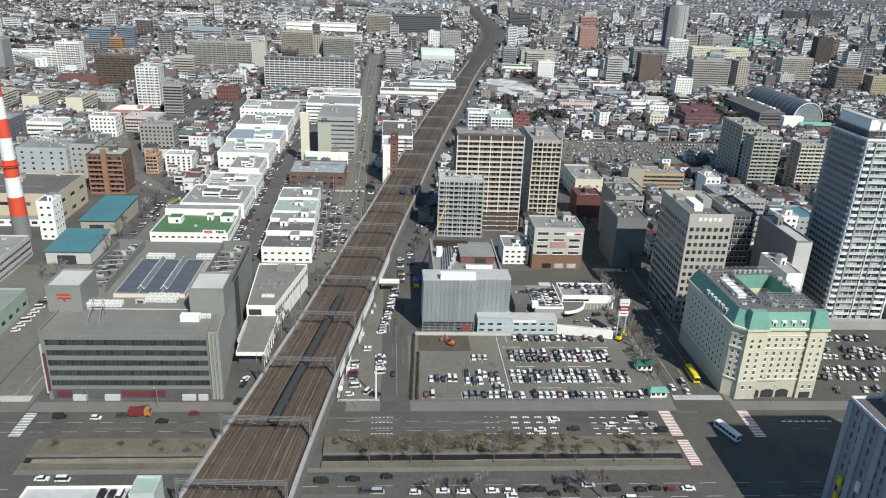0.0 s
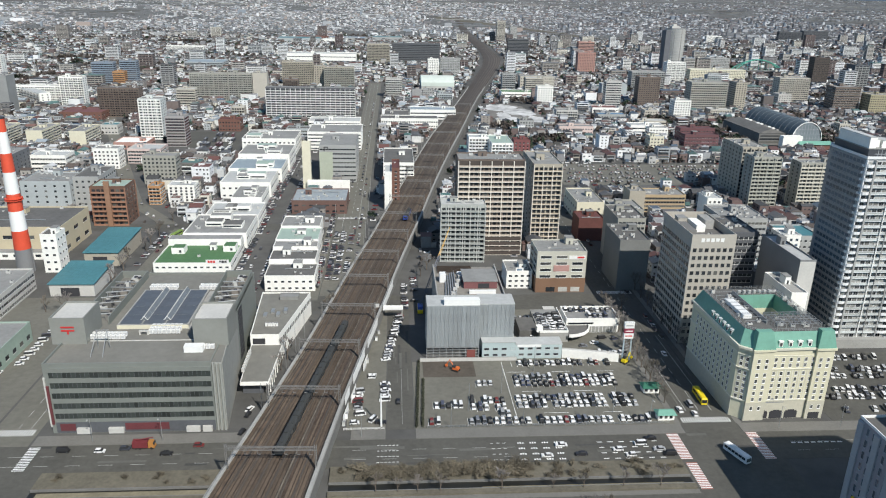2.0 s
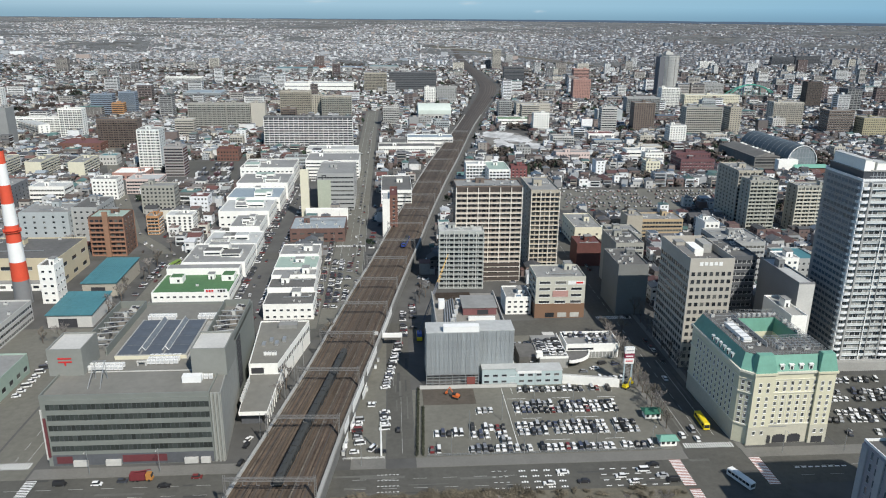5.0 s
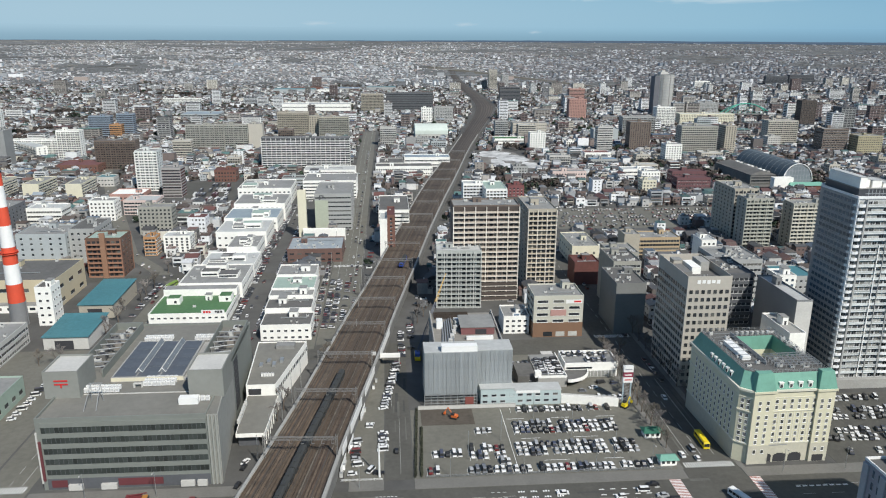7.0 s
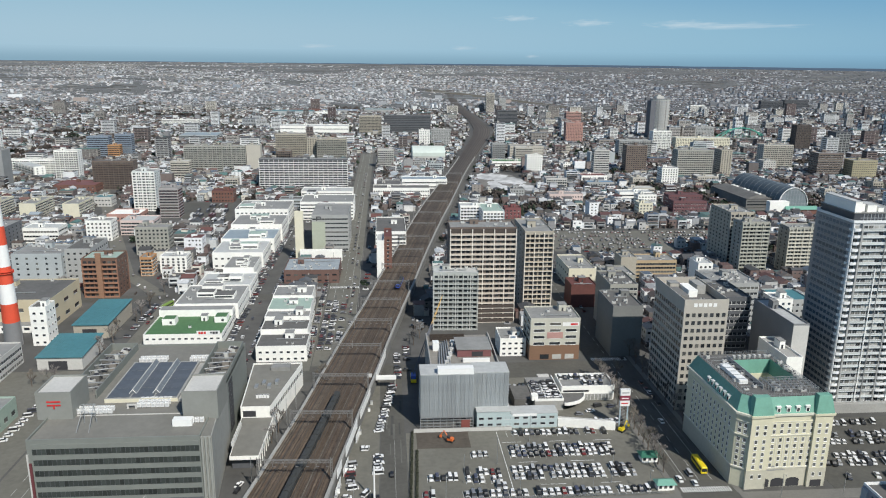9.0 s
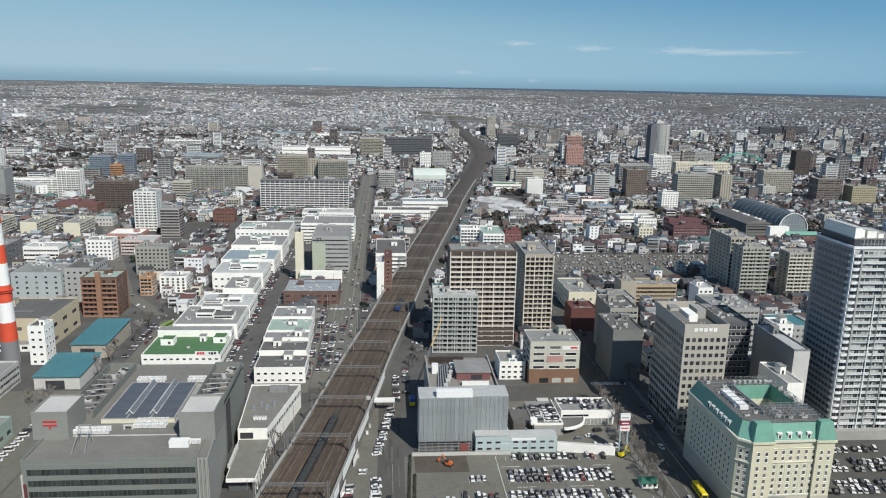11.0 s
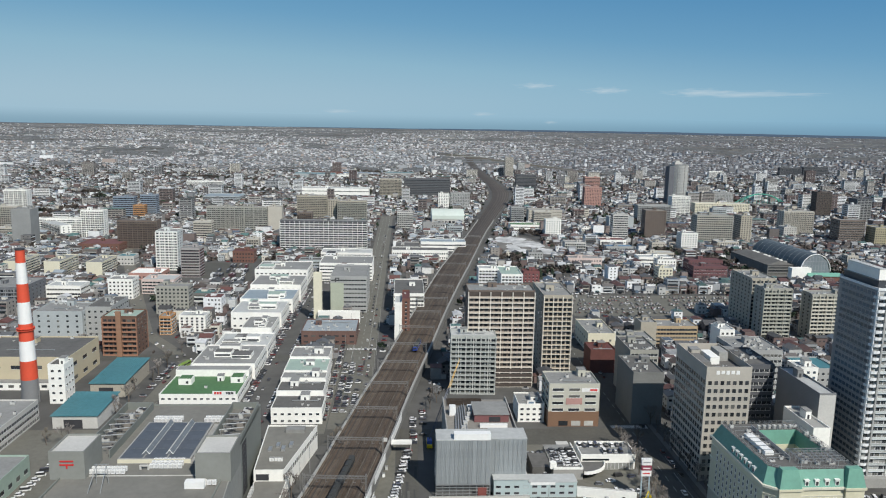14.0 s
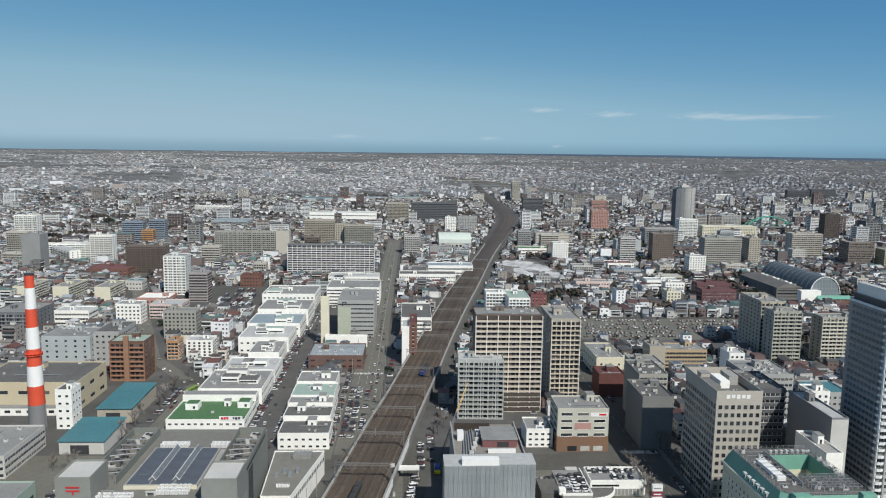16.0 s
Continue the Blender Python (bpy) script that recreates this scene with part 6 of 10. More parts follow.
block("low hall with a bright blue roof", 262, 930, 36, 14, 9, grey_wall, surf("sky_blue_roof", (0.10, 0.22, 0.36), 0.6), storeys=2, style="grid", sides="FL", gear=0.1)
block("burgundy brick hall with long window rows", 318, 779, 38, 16, 12, surf("burgundy_brick", (0.15, 0.07, 0.075), 0.8), surf("burgundy_roof", (0.12, 0.06, 0.062), 0.8), storeys=3, style="grid", pitch=3, sides="FL", gear=0.3)
block("burgundy brick hall with long window rows", 325, 812, 40, 16, 13, surf("burgundy_brick", (0.15, 0.07, 0.075), 0.8), surf("burgundy_roof", (0.12, 0.06, 0.062), 0.8), storeys=3, style="grid", pitch=3, sides="FL", gear=0.3)
block("long white hall with window bands", 279, 848, 40, 18, 10, white_wall, roof_light, storeys=2, style="band", sides="FL", gear=0.4)
block("low pale pink office with window rows", 193, 842, 40, 16, 9, surf("pale_pink", (0.62, 0.5, 0.46), 0.8), roof_grey, storeys=2, style="grid", sides="FL", gear=0.4)
block("small wine-red office with a flat roof", 125, 748, 17, 14, 11, surf("wine_red", (0.2, 0.075, 0.075), 0.8), roof_red, storeys=3, style="grid", sides="FL", gear=0.3)
block("narrow cream apartment block with small windows", 266, 742, 15, 14, 17, cream_wall, roof_light, storeys=5, style="grid", sides="FL", gear=0.3)
block("low shop with a teal roof", -317, 822, 18, 16, 10, concrete_light, roof_teal, storeys=2, style="grid", sides="FR", gear=0.2)


def metal_shed(x, y, w, d, h, roof, wall, label):
    keep(x, y, x + w, y + d)
    b = thing("metal_shed", label, "shed", x + w / 2, y + d / 2)
    part("wall", Solid().box(-w / 2, -d / 2, 0, w / 2, d / 2, h), [wall], b)
    s = Solid()
    n = int(w / 1.2)
    s.extrude_x([(-d / 2 - 0.8, h), (d / 2 + 0.8, h + 1.6), (d / 2 + 0.8, h + 1.9), (-d / 2 - 0.8, h + 0.35)], -w / 2 - 0.6, w / 2 + 0.6)
    part("roof", s, [roof], b)
    s = Solid()
    for i in range(n):
        xa = -w / 2 + i * w / n
        s.extrude_x([(-d / 2 - 0.8, h + 0.35), (d / 2 + 0.8, h + 1.9), (d / 2 + 0.8, h + 2.0), (-d / 2 - 0.8, h + 0.45)], xa, xa + 0.12)
    part("roof_seams", s, [roof], b)
    part("door", Solid().box(-w / 4, -d / 2 - 0.08, 0, w / 6, -d / 2, h * 0.7), [louvre_dark], b)
    return b


metal_shed(-182, 374, 23, 30, 7, roof_teal, concrete_light, "low shed with a teal metal roof")
metal_shed(-181, 419, 19.5, 42, 8.4, roof_teal, tan_wall, "long shed with a teal metal roof")


def chimney():
    x, y, h = -211.3, 412, 88
    keep(x - 5, y - 5, x + 5, y + 5)
    b = thing("factory_chimney", "tall red and white banded factory chimney", "chimney", x, y)
    def wide(z):
        return 4.9 - 0.029 * z

    part("base_shaft", Solid().tube((0, 0, 0), (0, 0, 14), wide(0), wide(14), 24), [surf("shaft_grey", (0.5, 0.53, 0.55), 0.8, 0.12)], b)
    marks = (14.0, 25.0, 36.5, 46.4, 58.7, 69.1, 80.9, 88.0)
    for i, (za, zb) in enumerate(zip(marks[:-1], marks[1:])):
        part("white_band" if i % 2 else "red_band", Solid().tube((0, 0, za), (0, 0, zb), wide(za), wide(zb), 24), [white_paint if i % 2 else chimney_red], b)
    part("rim", Solid().tube((0, 0, h), (0, 0, h + 0.8), 2.5, 2.5, 24), [louvre_dark], b)
    for z in (42.5,):
        s = Solid().tube((0, 0, z), (0, 0, z + 0.25), 4.7, 4.7, 24)
        for k in range(16):
            t = 2 * math.pi * k / 16
            s.box(4.6 * math.cos(t) - 0.05, 4.6 * math.sin(t) - 0.05, z, 4.6 * math.cos(t) + 0.05, 4.6 * math.sin(t) + 0.05, z + 1.2)
        s.tube((0, 0, z + 1.1), (0, 0, z + 1.2), 4.7, 4.7, 24)
        part("platform", s, [chimney_red], b)
    part("ladder", Solid().box(4.75, -0.3, 0, 5.0, 0.3, 14), [steel_grey], b)


chimney()
OCCUPIED.extend([(-262, 372, -150, 500), (-97, 370, -70, 730), (-150, 340, -88, 405)])
# wall colour is darker than rust_tile, shade of the galleries is painted in
ob_ = block("rust-orange tiled apartment block with open galleries", -204.5, 498, 23, 20, 27, surf("rust_recess_shade", (0.15, 0.085, 0.06), 0.7, 0.15, 0.8, 0.1), roof_palegreen, name="apartment_block", storeys=8, style="balcony", fins=2, trim=surf("rust_parapet", (0.33, 0.175, 0.115), 0.7, 0.12))
part("lift_shaft", Solid().box(-1.6, -12.8, 0, 1.8, -11, 31.5), [rust_tile], ob_)

# farther blocks
for lab, x, y, w, d, h, wall, rf, st, sty, tr in (
        ("grey-olive apartment slab with pale balcony fronts", -286, 1081, 53, 14, 37, olive_wall, roof_grey, 12, "balcony", surf("slab_trim", (0.40, 0.395, 0.355), 0.75)),
        ("beige blank end tower of the apartment slab", -198, 1081, 20, 15, 38, beige_wall, roof_grey, 12, "blank", beige_wall),
        ("grey-olive apartment slab with pale balcony fronts", -232, 1081, 33, 14, 37, olive_wall, roof_grey, 12, "balcony", surf("slab_trim", (0.40, 0.395, 0.355), 0.75)),
        # white slab gets dark_wall behind its galleries as painted recess shade
        ("white apartment slab with stacked balconies", -155, 925, 109, 14, 38.6, dark_wall, roof_grey, 13, "gallery", surf("slab_white", (0.76, 0.765, 0.74), 0.75)),
        ("brown-beige apartment block with balconies", -179, 1241, 50, 18, 38.8, tan_wall, roof_grey, 13, "balcony", tan_wall),
        ("brown-beige apartment block with balconies", -110, 1224, 48, 18, 33, tan_wall, roof_grey, 11, "balcony", olive_wall),
        ("narrow tan apartment block", -128, 1240, 17, 16, 33, tan_wall, roof_grey, 11, "grid", tan_wall),
        ("dark brown apartment slab with balconies", -358, 934, 49, 16, 34.7, brown_wall, roof_dark, 12, "balcony", brown_wall)):
    block(lab, x, y, w, d, h, wall, rf, name="apartment_block", storeys=st, style=sty, fins=max(4, int(w / 6)), trim=tr, sides="FR", gear=3.0)
for lab, x, y, w, d, h, wall, rf, st, sty, tr in (
        ("white apartment tower with dark balcony columns", -266, 797, 23, 20, 42, surf("tower_pale", (0.62, 0.64, 0.62), 0.75), roof_grey, 14, "balcony", white_wall),
        ("brown tower with a pale frame and white ground floor", -229, 760, 19, 18, 30, surf("frame_stone", (0.36, 0.34, 0.33), 0.8), roof_grey, 10, "band", surf("wine_brown", (0.16, 0.075, 0.075), 0.75)),
        ("white slab with tall fins", -515, 1058, 66, 14, 20, white_wall, roof_grey, 6, "balcony", white_wall),
        ("white apartment tower with open galleries", -431, 1002, 30, 14, 39, white_wall, roof_grey, 13, "gallery", white_wall),
        ("cream end-walled housing block", -368, 762, 16, 44, 14.3, cream_wall, roof_grey, 5, "band", white_wall),
        ("cream end-walled housing block", -325, 760, 16, 40, 14.4, cream_wall, roof_grey, 5, "band", white_wall),
        ("cream end-walled housing block", -408, 762, 15, 44, 14.3, cream_wall, roof_grey, 5, "band", white_wall),
        ("plain grey tower with blank walls", -500, 960, 24, 22, 44, surf("tower_plain", (0.27, 0.275, 0.27), 0.8), roof_grey, 14, "blank", grey_wall),
        ("white apartment block with open galleries", -668, 1267, 37, 16, 40, white_wall, roof_grey, 13, "gallery", white_wall),
        ("dark striped housing block with galleries", -350, 616, 34, 40, 20, surf("slate_wall", (0.15, 0.155, 0.165), 0.7), roof_grey, 6, "gallery", surf("slate_trim", (0.26, 0.265, 0.27), 0.7))):
    block(lab, x, y, w, d, h, wall, rf, name="apartment_block", storeys=st, style=sty, fins=5, trim=tr, sides="R" if "end-walled" in lab else "FR")
for lab, x, y, w, d, h, wall, rf, st, sty, tr in (
        ("white shop building with signs", -316, 655, 30, 20, 13, white_wall, roof_light, 3, "band", white_wall),
        ("grey-brown apartment block with small windows", -206, 611, 27, 14, 23, olive_wall, roof_grey, 7, "grid", olive_wall),
        ("orange corner building with window bands", -183, 548, 9, 12, 14, orange_wall, roof_grey, 5, "band", white_wall),
        ("white apartment block with balconies", -171, 556, 20, 14, 12.5, white_wall, roof_light, 5, "grid", white_wall),
        ("white corner office with small windows", -265, 662, 22, 16, 17.8, white_wall, roof_grey, 5, "grid", white_wall),
        ("brick-red low building with small windows", -196, 845, 24, 18, 12.7, brick_wall, roof_red, 3, "grid", brick_wall),
        ("long green-roofed shed with white walls", 165, 1124, 52, 26, 10, white_wall, roof_green, 2, "band", white_wall),
        ("long beige school with arched windows", 213, 1245, 58, 22, 20, beige_wall, roof_grey, 4, "grid", beige_wall)):
    block(lab, x, y, w, d, h, wall, rf, storeys=st, style=sty, trim=tr, sides="FR")
for lab, x, y, w, d, h, wall, rf, st, sty, tr in (
        ("pink-red apartment block with small windows", 369, 1490, 35, 20, 40, pink_wall, roof_grey, 13, "grid", pink_wall),
        ("dark glass office slab with bands", 0, 1672, 104, 24, 39, dark_wall, roof_dark, 10, "band", dark_wall),
        ("white twin apartment block", 67, 1435, 21, 18, 28, white_wall, roof_grey, 9, "grid", white_wall),
        ("grey twin apartment block", 91, 1434, 37, 18, 30, grey_wall, roof_grey, 10, "grid", white_wall),
        ("long white factory hall with bands", -225, 1637, 147, 40, 18, white_wall, roof_light, 2, "band", white_wall),
        ("brown apartment block with stacked balconies", -54, 1635, 48, 24, 40, tan_wall, roof_grey, 12, "balcony", tan_wall)):
    block(lab, x, y, w, d, h, wall, rf, storeys=st, style=sty, trim=tr, sides="FL", fins=4)


def sports_hall():
    keep(46, 1192, 98, 1266)
    b = thing("sports_hall", "pale hall with a broad curved white roof beside the railway", "building", 72, 1229)
    part("wall", Solid().box(-26, -37, 0, 26, 37, 9), [concrete_light], b)
    prof = [(-37.5 + 75 * k / 12, 9 + 13.5 * math.sin(math.pi * (0.12 + 0.88 * k / 12)) ** 0.8) for k in range(12)] + [(37.5, 9)]
    part("roof", Solid().extrude_x([(-37.5, 9)] + prof, -26.5, 26.5), [surf("pale_roof", (0.60, 0.66, 0.60), 0.7, 0.12, 0.2, 0.03)], b)
    for k in range(8):
        part("window", Solid().box(-23 + k * 6, -37.1, 3, -19 + k * 6, -36.98, 6), [glass_dark], b)


def round_tower():
    x, y, rx, ry, h, n = 596, 1582, 20.5, 18.0, 85.0, 27
    keep(x - 21, y - 19, x + 21, y + 19)
    b = thing("residential_tower", "tall rounded pale residential tower ringed with balconies", "building", x, y)

    def oval(k):
        return [((rx + k) * math.cos(2 * math.pi * i / 32), (ry + k) * math.sin(2 * math.pi * i / 32)) for i in range(32)]

    core = part("wall", Solid().prism(oval(-1.5), 0, h), [surf("tower_recess", (0.15, 0.15, 0.15), 0.6, 0.2, 0.5, 0.1)], b)
    sh = h / n
    for k in range(n):
        part("balcony", Solid().prism(oval(0), k * sh, k * sh + 1.15), [concrete_light], b)
    for i in range(8):
        t = 2 * math.pi * (i + 0.5) / 8
        ca, sa = math.cos(t), math.sin(t)
        part("fin_wall", Solid().prism([((rx - 2) * ca - 0.5 * sa, (ry - 2) * sa + 0.5 * ca), ((rx - 2) * ca + 0.5 * sa, (ry - 2) * sa - 0.5 * ca), ((rx + 0.2) * ca + 0.5 * sa, (ry + 0.2) * sa - 0.5 * ca), ((rx + 0.2) * ca - 0.5 * sa, (ry + 0.2) * sa + 0.5 * ca)], 0, h), [concrete], b)
    # added dark slab that imitates the shaded left side of the tower
    part("service_slab", Solid().box(-25, -13, 0, -13.5, 12, h - 3), [surf("tower_shade", (0.13, 0.135, 0.15), 0.7, 0.15)], b)
    part("roof", Solid().prism(oval(-0.5), h, h + 1.2), [roof_grey], b)
    part("penthouse", Solid().box(-12, -8, h + 1.2, 4, 8, h + 6).box(-8, -4, h + 6, -1, 4, h + 9), [concrete_light], b)
    part("entrance_slab", Solid().box(-24, -21, 0, 24, -12, 6), [concrete], core)


sports_hall()
round_tower()
for lab, x, y, w, d, h, wall, rf, st, sty, tr in (
        ("wide grey-tan apartment slab with long balconies", 413, 1013, 52, 20, 41, olive_wall, roof_grey, 13, "balcony", surf("gallery_pale", (0.46, 0.44, 0.39))),
        ("tan apartment block with a dark side", 486, 1032, 16, 24, 39, tan_wall, roof_grey, 13, "grid", tan_wall),
        ("beige and brown apartment block", 589, 1109, 48, 20, 38, beige_wall, roof_grey, 12, "balcony", beige_wall),
        ("dark brown apartment tower with small windows", 784, 1361, 30, 20, 48, dark_brown, roof_dark, 15, "grid", dark_brown),
        ("brown office with white bands", 630, 1027, 38, 24, 35, brown_wall, roof_grey, 10, "band", concrete_light),
        ("plain yellow office block with few windows", 673, 1010, 37, 22, 27, surf("dull_yellow", (0.37, 0.33, 0.22), 0.8, 0.12), roof_grey, 8, "grid", yellow_wall),
        ("dark round-cornered apartment tower", 819, 1290, 27, 26, 42, dark_wall, roof_dark, 14, "gallery", grey_wall),
        ("brown apartment tower with small windows", 354, 1058, 31, 20, 42, brown_wall, roof_grey, 14, "grid", brown_wall)):
    block(lab, x, y, w, d, h, wall, rf, storeys=st, style=sty, trim=tr, sides="FL", fins=1 if "wide" in lab else 4, name="apartment_block")
for lab, x, y, w, d, h, wall, rf, st, sty, tr in (
        ("grey apartment slab with open galleries", 400, 1238, 57, 20, 31, grey_wall, roof_grey, 10, "gallery", grey_wall),
        ("white narrow block with small windows", 367, 947, 22, 18, 25, white_wall, roof_grey, 8, "grid", white_wall),
        ("pale grey office with blank walls", 328, 1156, 40, 20, 20, bluegrey_wall, roof_light, 6, "blank", white_wall),
        ("long cream apartment row", 559, 1385, 107, 20, 21, cream_wall, roof_light, 7, "grid", cream_wall),
        ("grey slab block with small windows", 661, 1551, 47, 20, 28, grey_wall, roof_grey, 9, "grid", grey_wall),
        ("white apartment block with stacked balconies", 503, 1359, 35, 20, 36, white_wall, roof_grey, 12, "balcony", white_wall),
        ("dark office block with window bands", 281, 1842, 50, 20, 41, dark_wall, roof_dark, 12, "band", dark_wall),
        ("grey tower far behind the railway", 370, 2400, 22, 20, 42, grey_wall, roof_grey, 14, "grid", grey_wall)):
    block(lab, x, y, w, d, h, wall, rf, storeys=st, style=sty, trim=tr, sides="FL", fins=4)


def clump(rnd, r, n, leaf=0.5):
    """A crown of many small leaf or twig faces with an uneven outline."""
    s = Solid()
    for i in range(n):
        u, v = rnd.uniform(0, 2 * math.pi), math.acos(rnd.uniform(-0.6, 1))
        q = r * (0.35 + 0.65 * rnd.random() ** 0.5) * (0.8 + 0.3 * math.sin(3 * u + v * 2))
        c = Vector((q * math.sin(v) * math.cos(u), q * math.sin(v) * math.sin(u), q * 0.8 * math.cos(v)))
        a = Vector((rnd.uniform(-1, 1), rnd.uniform(-1, 1), rnd.uniform(-1, 1))).normalized()
        b = a.orthogonal().normalized()
        k = leaf * rnd.uniform(0.6, 1.4)
        s.face([c - a * k, c + b * k * 0.7, c + a * k, c - b * k * 0.7])
    return s




# ---- cars ----
def car_meshes(kind):
    L, W, H, hood = {"sedan": (4.5, 1.72, 1.45, 1.15), "hatch": (3.8, 1.66, 1.5, 0.8), "van": (4.6, 1.7, 1.95, 0.45)}[kind]
    a, b = L / 2, W / 2

    def slab(s, x0, x1, y, z0, z1, k0, k1, ky, mi=0):
        s.prism([(x0, -y), (x1, -y), (x1, y), (x0, y)], z0, z1, mi, None, [(x0 + k0, -y + ky), (x1 - k1, -y + ky), (x1 - k1, y - ky), (x0 + k0, y - ky)])

    body = Solid()
    slab(body, -a + 0.1, a - 0.1, b - 0.06, 0.2, 0.42, -0.1, -0.1, -0.06)
    slab(body, -a, a, b, 0.42, 0.86, 0.06, 0.12, 0.06)
    tail = 0.75 if kind == "sedan" else 0.12
    slab(body, -a + tail + 0.34, a - hood - (0.62 if kind != "van" else 0.4), b - 0.17, H - 0.06, H + 0.02, 0.06, 0.06, 0.05)
    glass = Solid()
    slab(glass, -a + tail, a - hood, b - 0.06, 0.86, H - 0.05, 0.3 if kind != "van" else 0.06, 0.6 if kind != "van" else 0.4, 0.11)
    wheel = Solid().tube((0, -0.1, 0), (0, 0.1, 0), 0.31, k=10)
    wheel.tube((0, -0.11, 0), (0, 0.11, 0), 0.17, k=8, mi=1)
    return body, glass, wheel, [(x, y) for x in (-a + 0.75, a - 0.75) for y in (-b + 0.08, b - 0.08)]


def make_car(kind, paint=None, word="car"):
    body, glass, wheel, spots = car_meshes(kind)
    names = {"sedan": "sedan car", "hatch": "small hatchback", "van": "boxy minivan"}
    c = thing(kind + "_" + word if kind != "sedan" else word, "parked %s with dark windows on the asphalt" % names[kind], "car", 0, 0, -40, 0, "parked cars")
    part("body", body, [paint or car_paint], c)
    part("cabin_glass", glass, [car_glass], c)
    wm = wheel.mesh("wheel", [rubber, steel_grey])
    for x, y in spots:
        part("wheel", wm, None, c, at=(x, y, 0.31))
    return c


CAR_PROTO = {k: make_car(k) for k in ("sedan", "hatch", "van")}
PROTO_USED = set()
crnd = random.Random(77)
CAR_SPOTS = []


def car(x, y, turn, z=0.06, kind=None):
    kind = kind or crnd.choice(("sedan", "hatch", "hatch", "van"))
    CAR_SPOTS.append((x, y))
    if kind not in PROTO_USED:
        PROTO_USED.add(kind)
        CAR_PROTO[kind].matrix_basis = pose(x, y, z, 0, 0, turn)
    else:
        copy_thing(CAR_PROTO[kind], pose(x, y, z, 0, 0, turn))


stalls = []


def car_row(x0, x1, y, fill=0.9, turn=90, step=2.5, z=0.06, mark=True, skip=()):
    n = int((x1 - x0) / step)
    for i in range(n):
        x = x0 + (i + 0.5) * step
        if mark:
            stalls.append((x - step / 2 - 0.06, y - 2.5, x - step / 2 + 0.06, y + 2.5))
        if crnd.random() < fill and i not in skip:
            car(x + crnd.uniform(-0.15, 0.15), y + crnd.uniform(-0.4, 0.4), turn + crnd.choice((0, 180)) + crnd.uniform(-2, 2), z)


def car_column(x, y0, y1, fill=0.9, turn=0, step=2.6, z=0.06):
    for i in range(int((y1 - y0) / step)):
        if crnd.random() < fill:
            car(x + crnd.uniform(-0.3, 0.3), y0 + (i + 0.5) * step, turn + crnd.choice((0, 180)) + crnd.uniform(-4, 4), z)


# the large lot
car_row(53, 102, 292.8, 0.62)
car_row(51.5, 97.5, 279.8, 0.93)
car_row(51.5, 97.5, 274.6, 0.93)
car_row(50, 101, 263.2, 0.95)
car_row(50, 101, 258.0, 0.93)
car_row(29, 103, 246.6, 0.93)
car_row(35, 43.5, 275.4, 1.0)
car_row(16, 30, 258.6, 0.95)
car_row(31, 48, 261.5, 0.92)
car_row(31, 48, 256.3, 0.9)
car_row(13.5, 19, 246.8, 1.0, step=2.7)
car_row(42, 48, 251.5, 1.0)
stalls += [(50, 285.4, 58, 285.6), (70, 285.4, 78, 285.6), (90, 285.4, 98, 285.6), (54, 268.9, 62, 269.1), (76, 268.9, 86, 269.1), (60, 252.2, 70, 252.4), (84, 252.2, 92, 252.4), (48.6, 244, 48.8, 295)]
s = Solid()
for x0, y0, x1, y1 in stalls:
    s.box(x0, y0, 0.05, x1, y1, 0.062)
tagged(part("stall_lines", s, [white_paint]), "faded white stall lines of the parking lot", "road marking", kind="structure")
# strip between the street and the railway
for k in range(18):
    car(-3.5 + 0.41 * k + crnd.uniform(-0.2, 0.2), 298 + 2.75 * k, 14 + crnd.choice((0, 180)) + crnd.uniform(-4, 4))
car_column(-3.4, 262, 278, 0.95, 6)
car_column(-14.4, 256, 272, 0.9, 8)
for x, y, t in ((-15, 247, 5), (-8, 249, 60), (-5, 247, 0), (-10, 283, 90), (-8.2, 283, 80), (-13, 253, 10)):
    car(x, y, t)
# dealer's yard
car_row(60, 70, 334, 0.9, step=2.4, mark=False)
car_row(61, 76, 340, 0.9, step=2.4, mark=False)
car_column(63.5, 312, 331, 0.8, 90, 4.8)
car_column(66.5, 312, 327, 0.6, 90, 4.8)
car_row(92, 108, 301.5, 0.8, mark=False)
for x, y, t in ((96, 312, 10), (101, 317, 15), (107, 316, 20), (90, 309, 0), (108, 304, 90)):
    car(x, y, t)
# behind the hotel
for y, f in ((294, 0.7), (283, 0.75), (277, 0.7), (266, 0.7), (260, 0.6), (250, 0.35)):
    car_row(178, 232, y, f, 75)
# beside the warehouses and the sorting office
car_column(-57, 240, 262, 0.6, 70, 4.0)
car_column(-163, 296, 345, 0.6, 15, 4.5)
car_column(-168, 258, 292, 0.7, 80, 3.4)
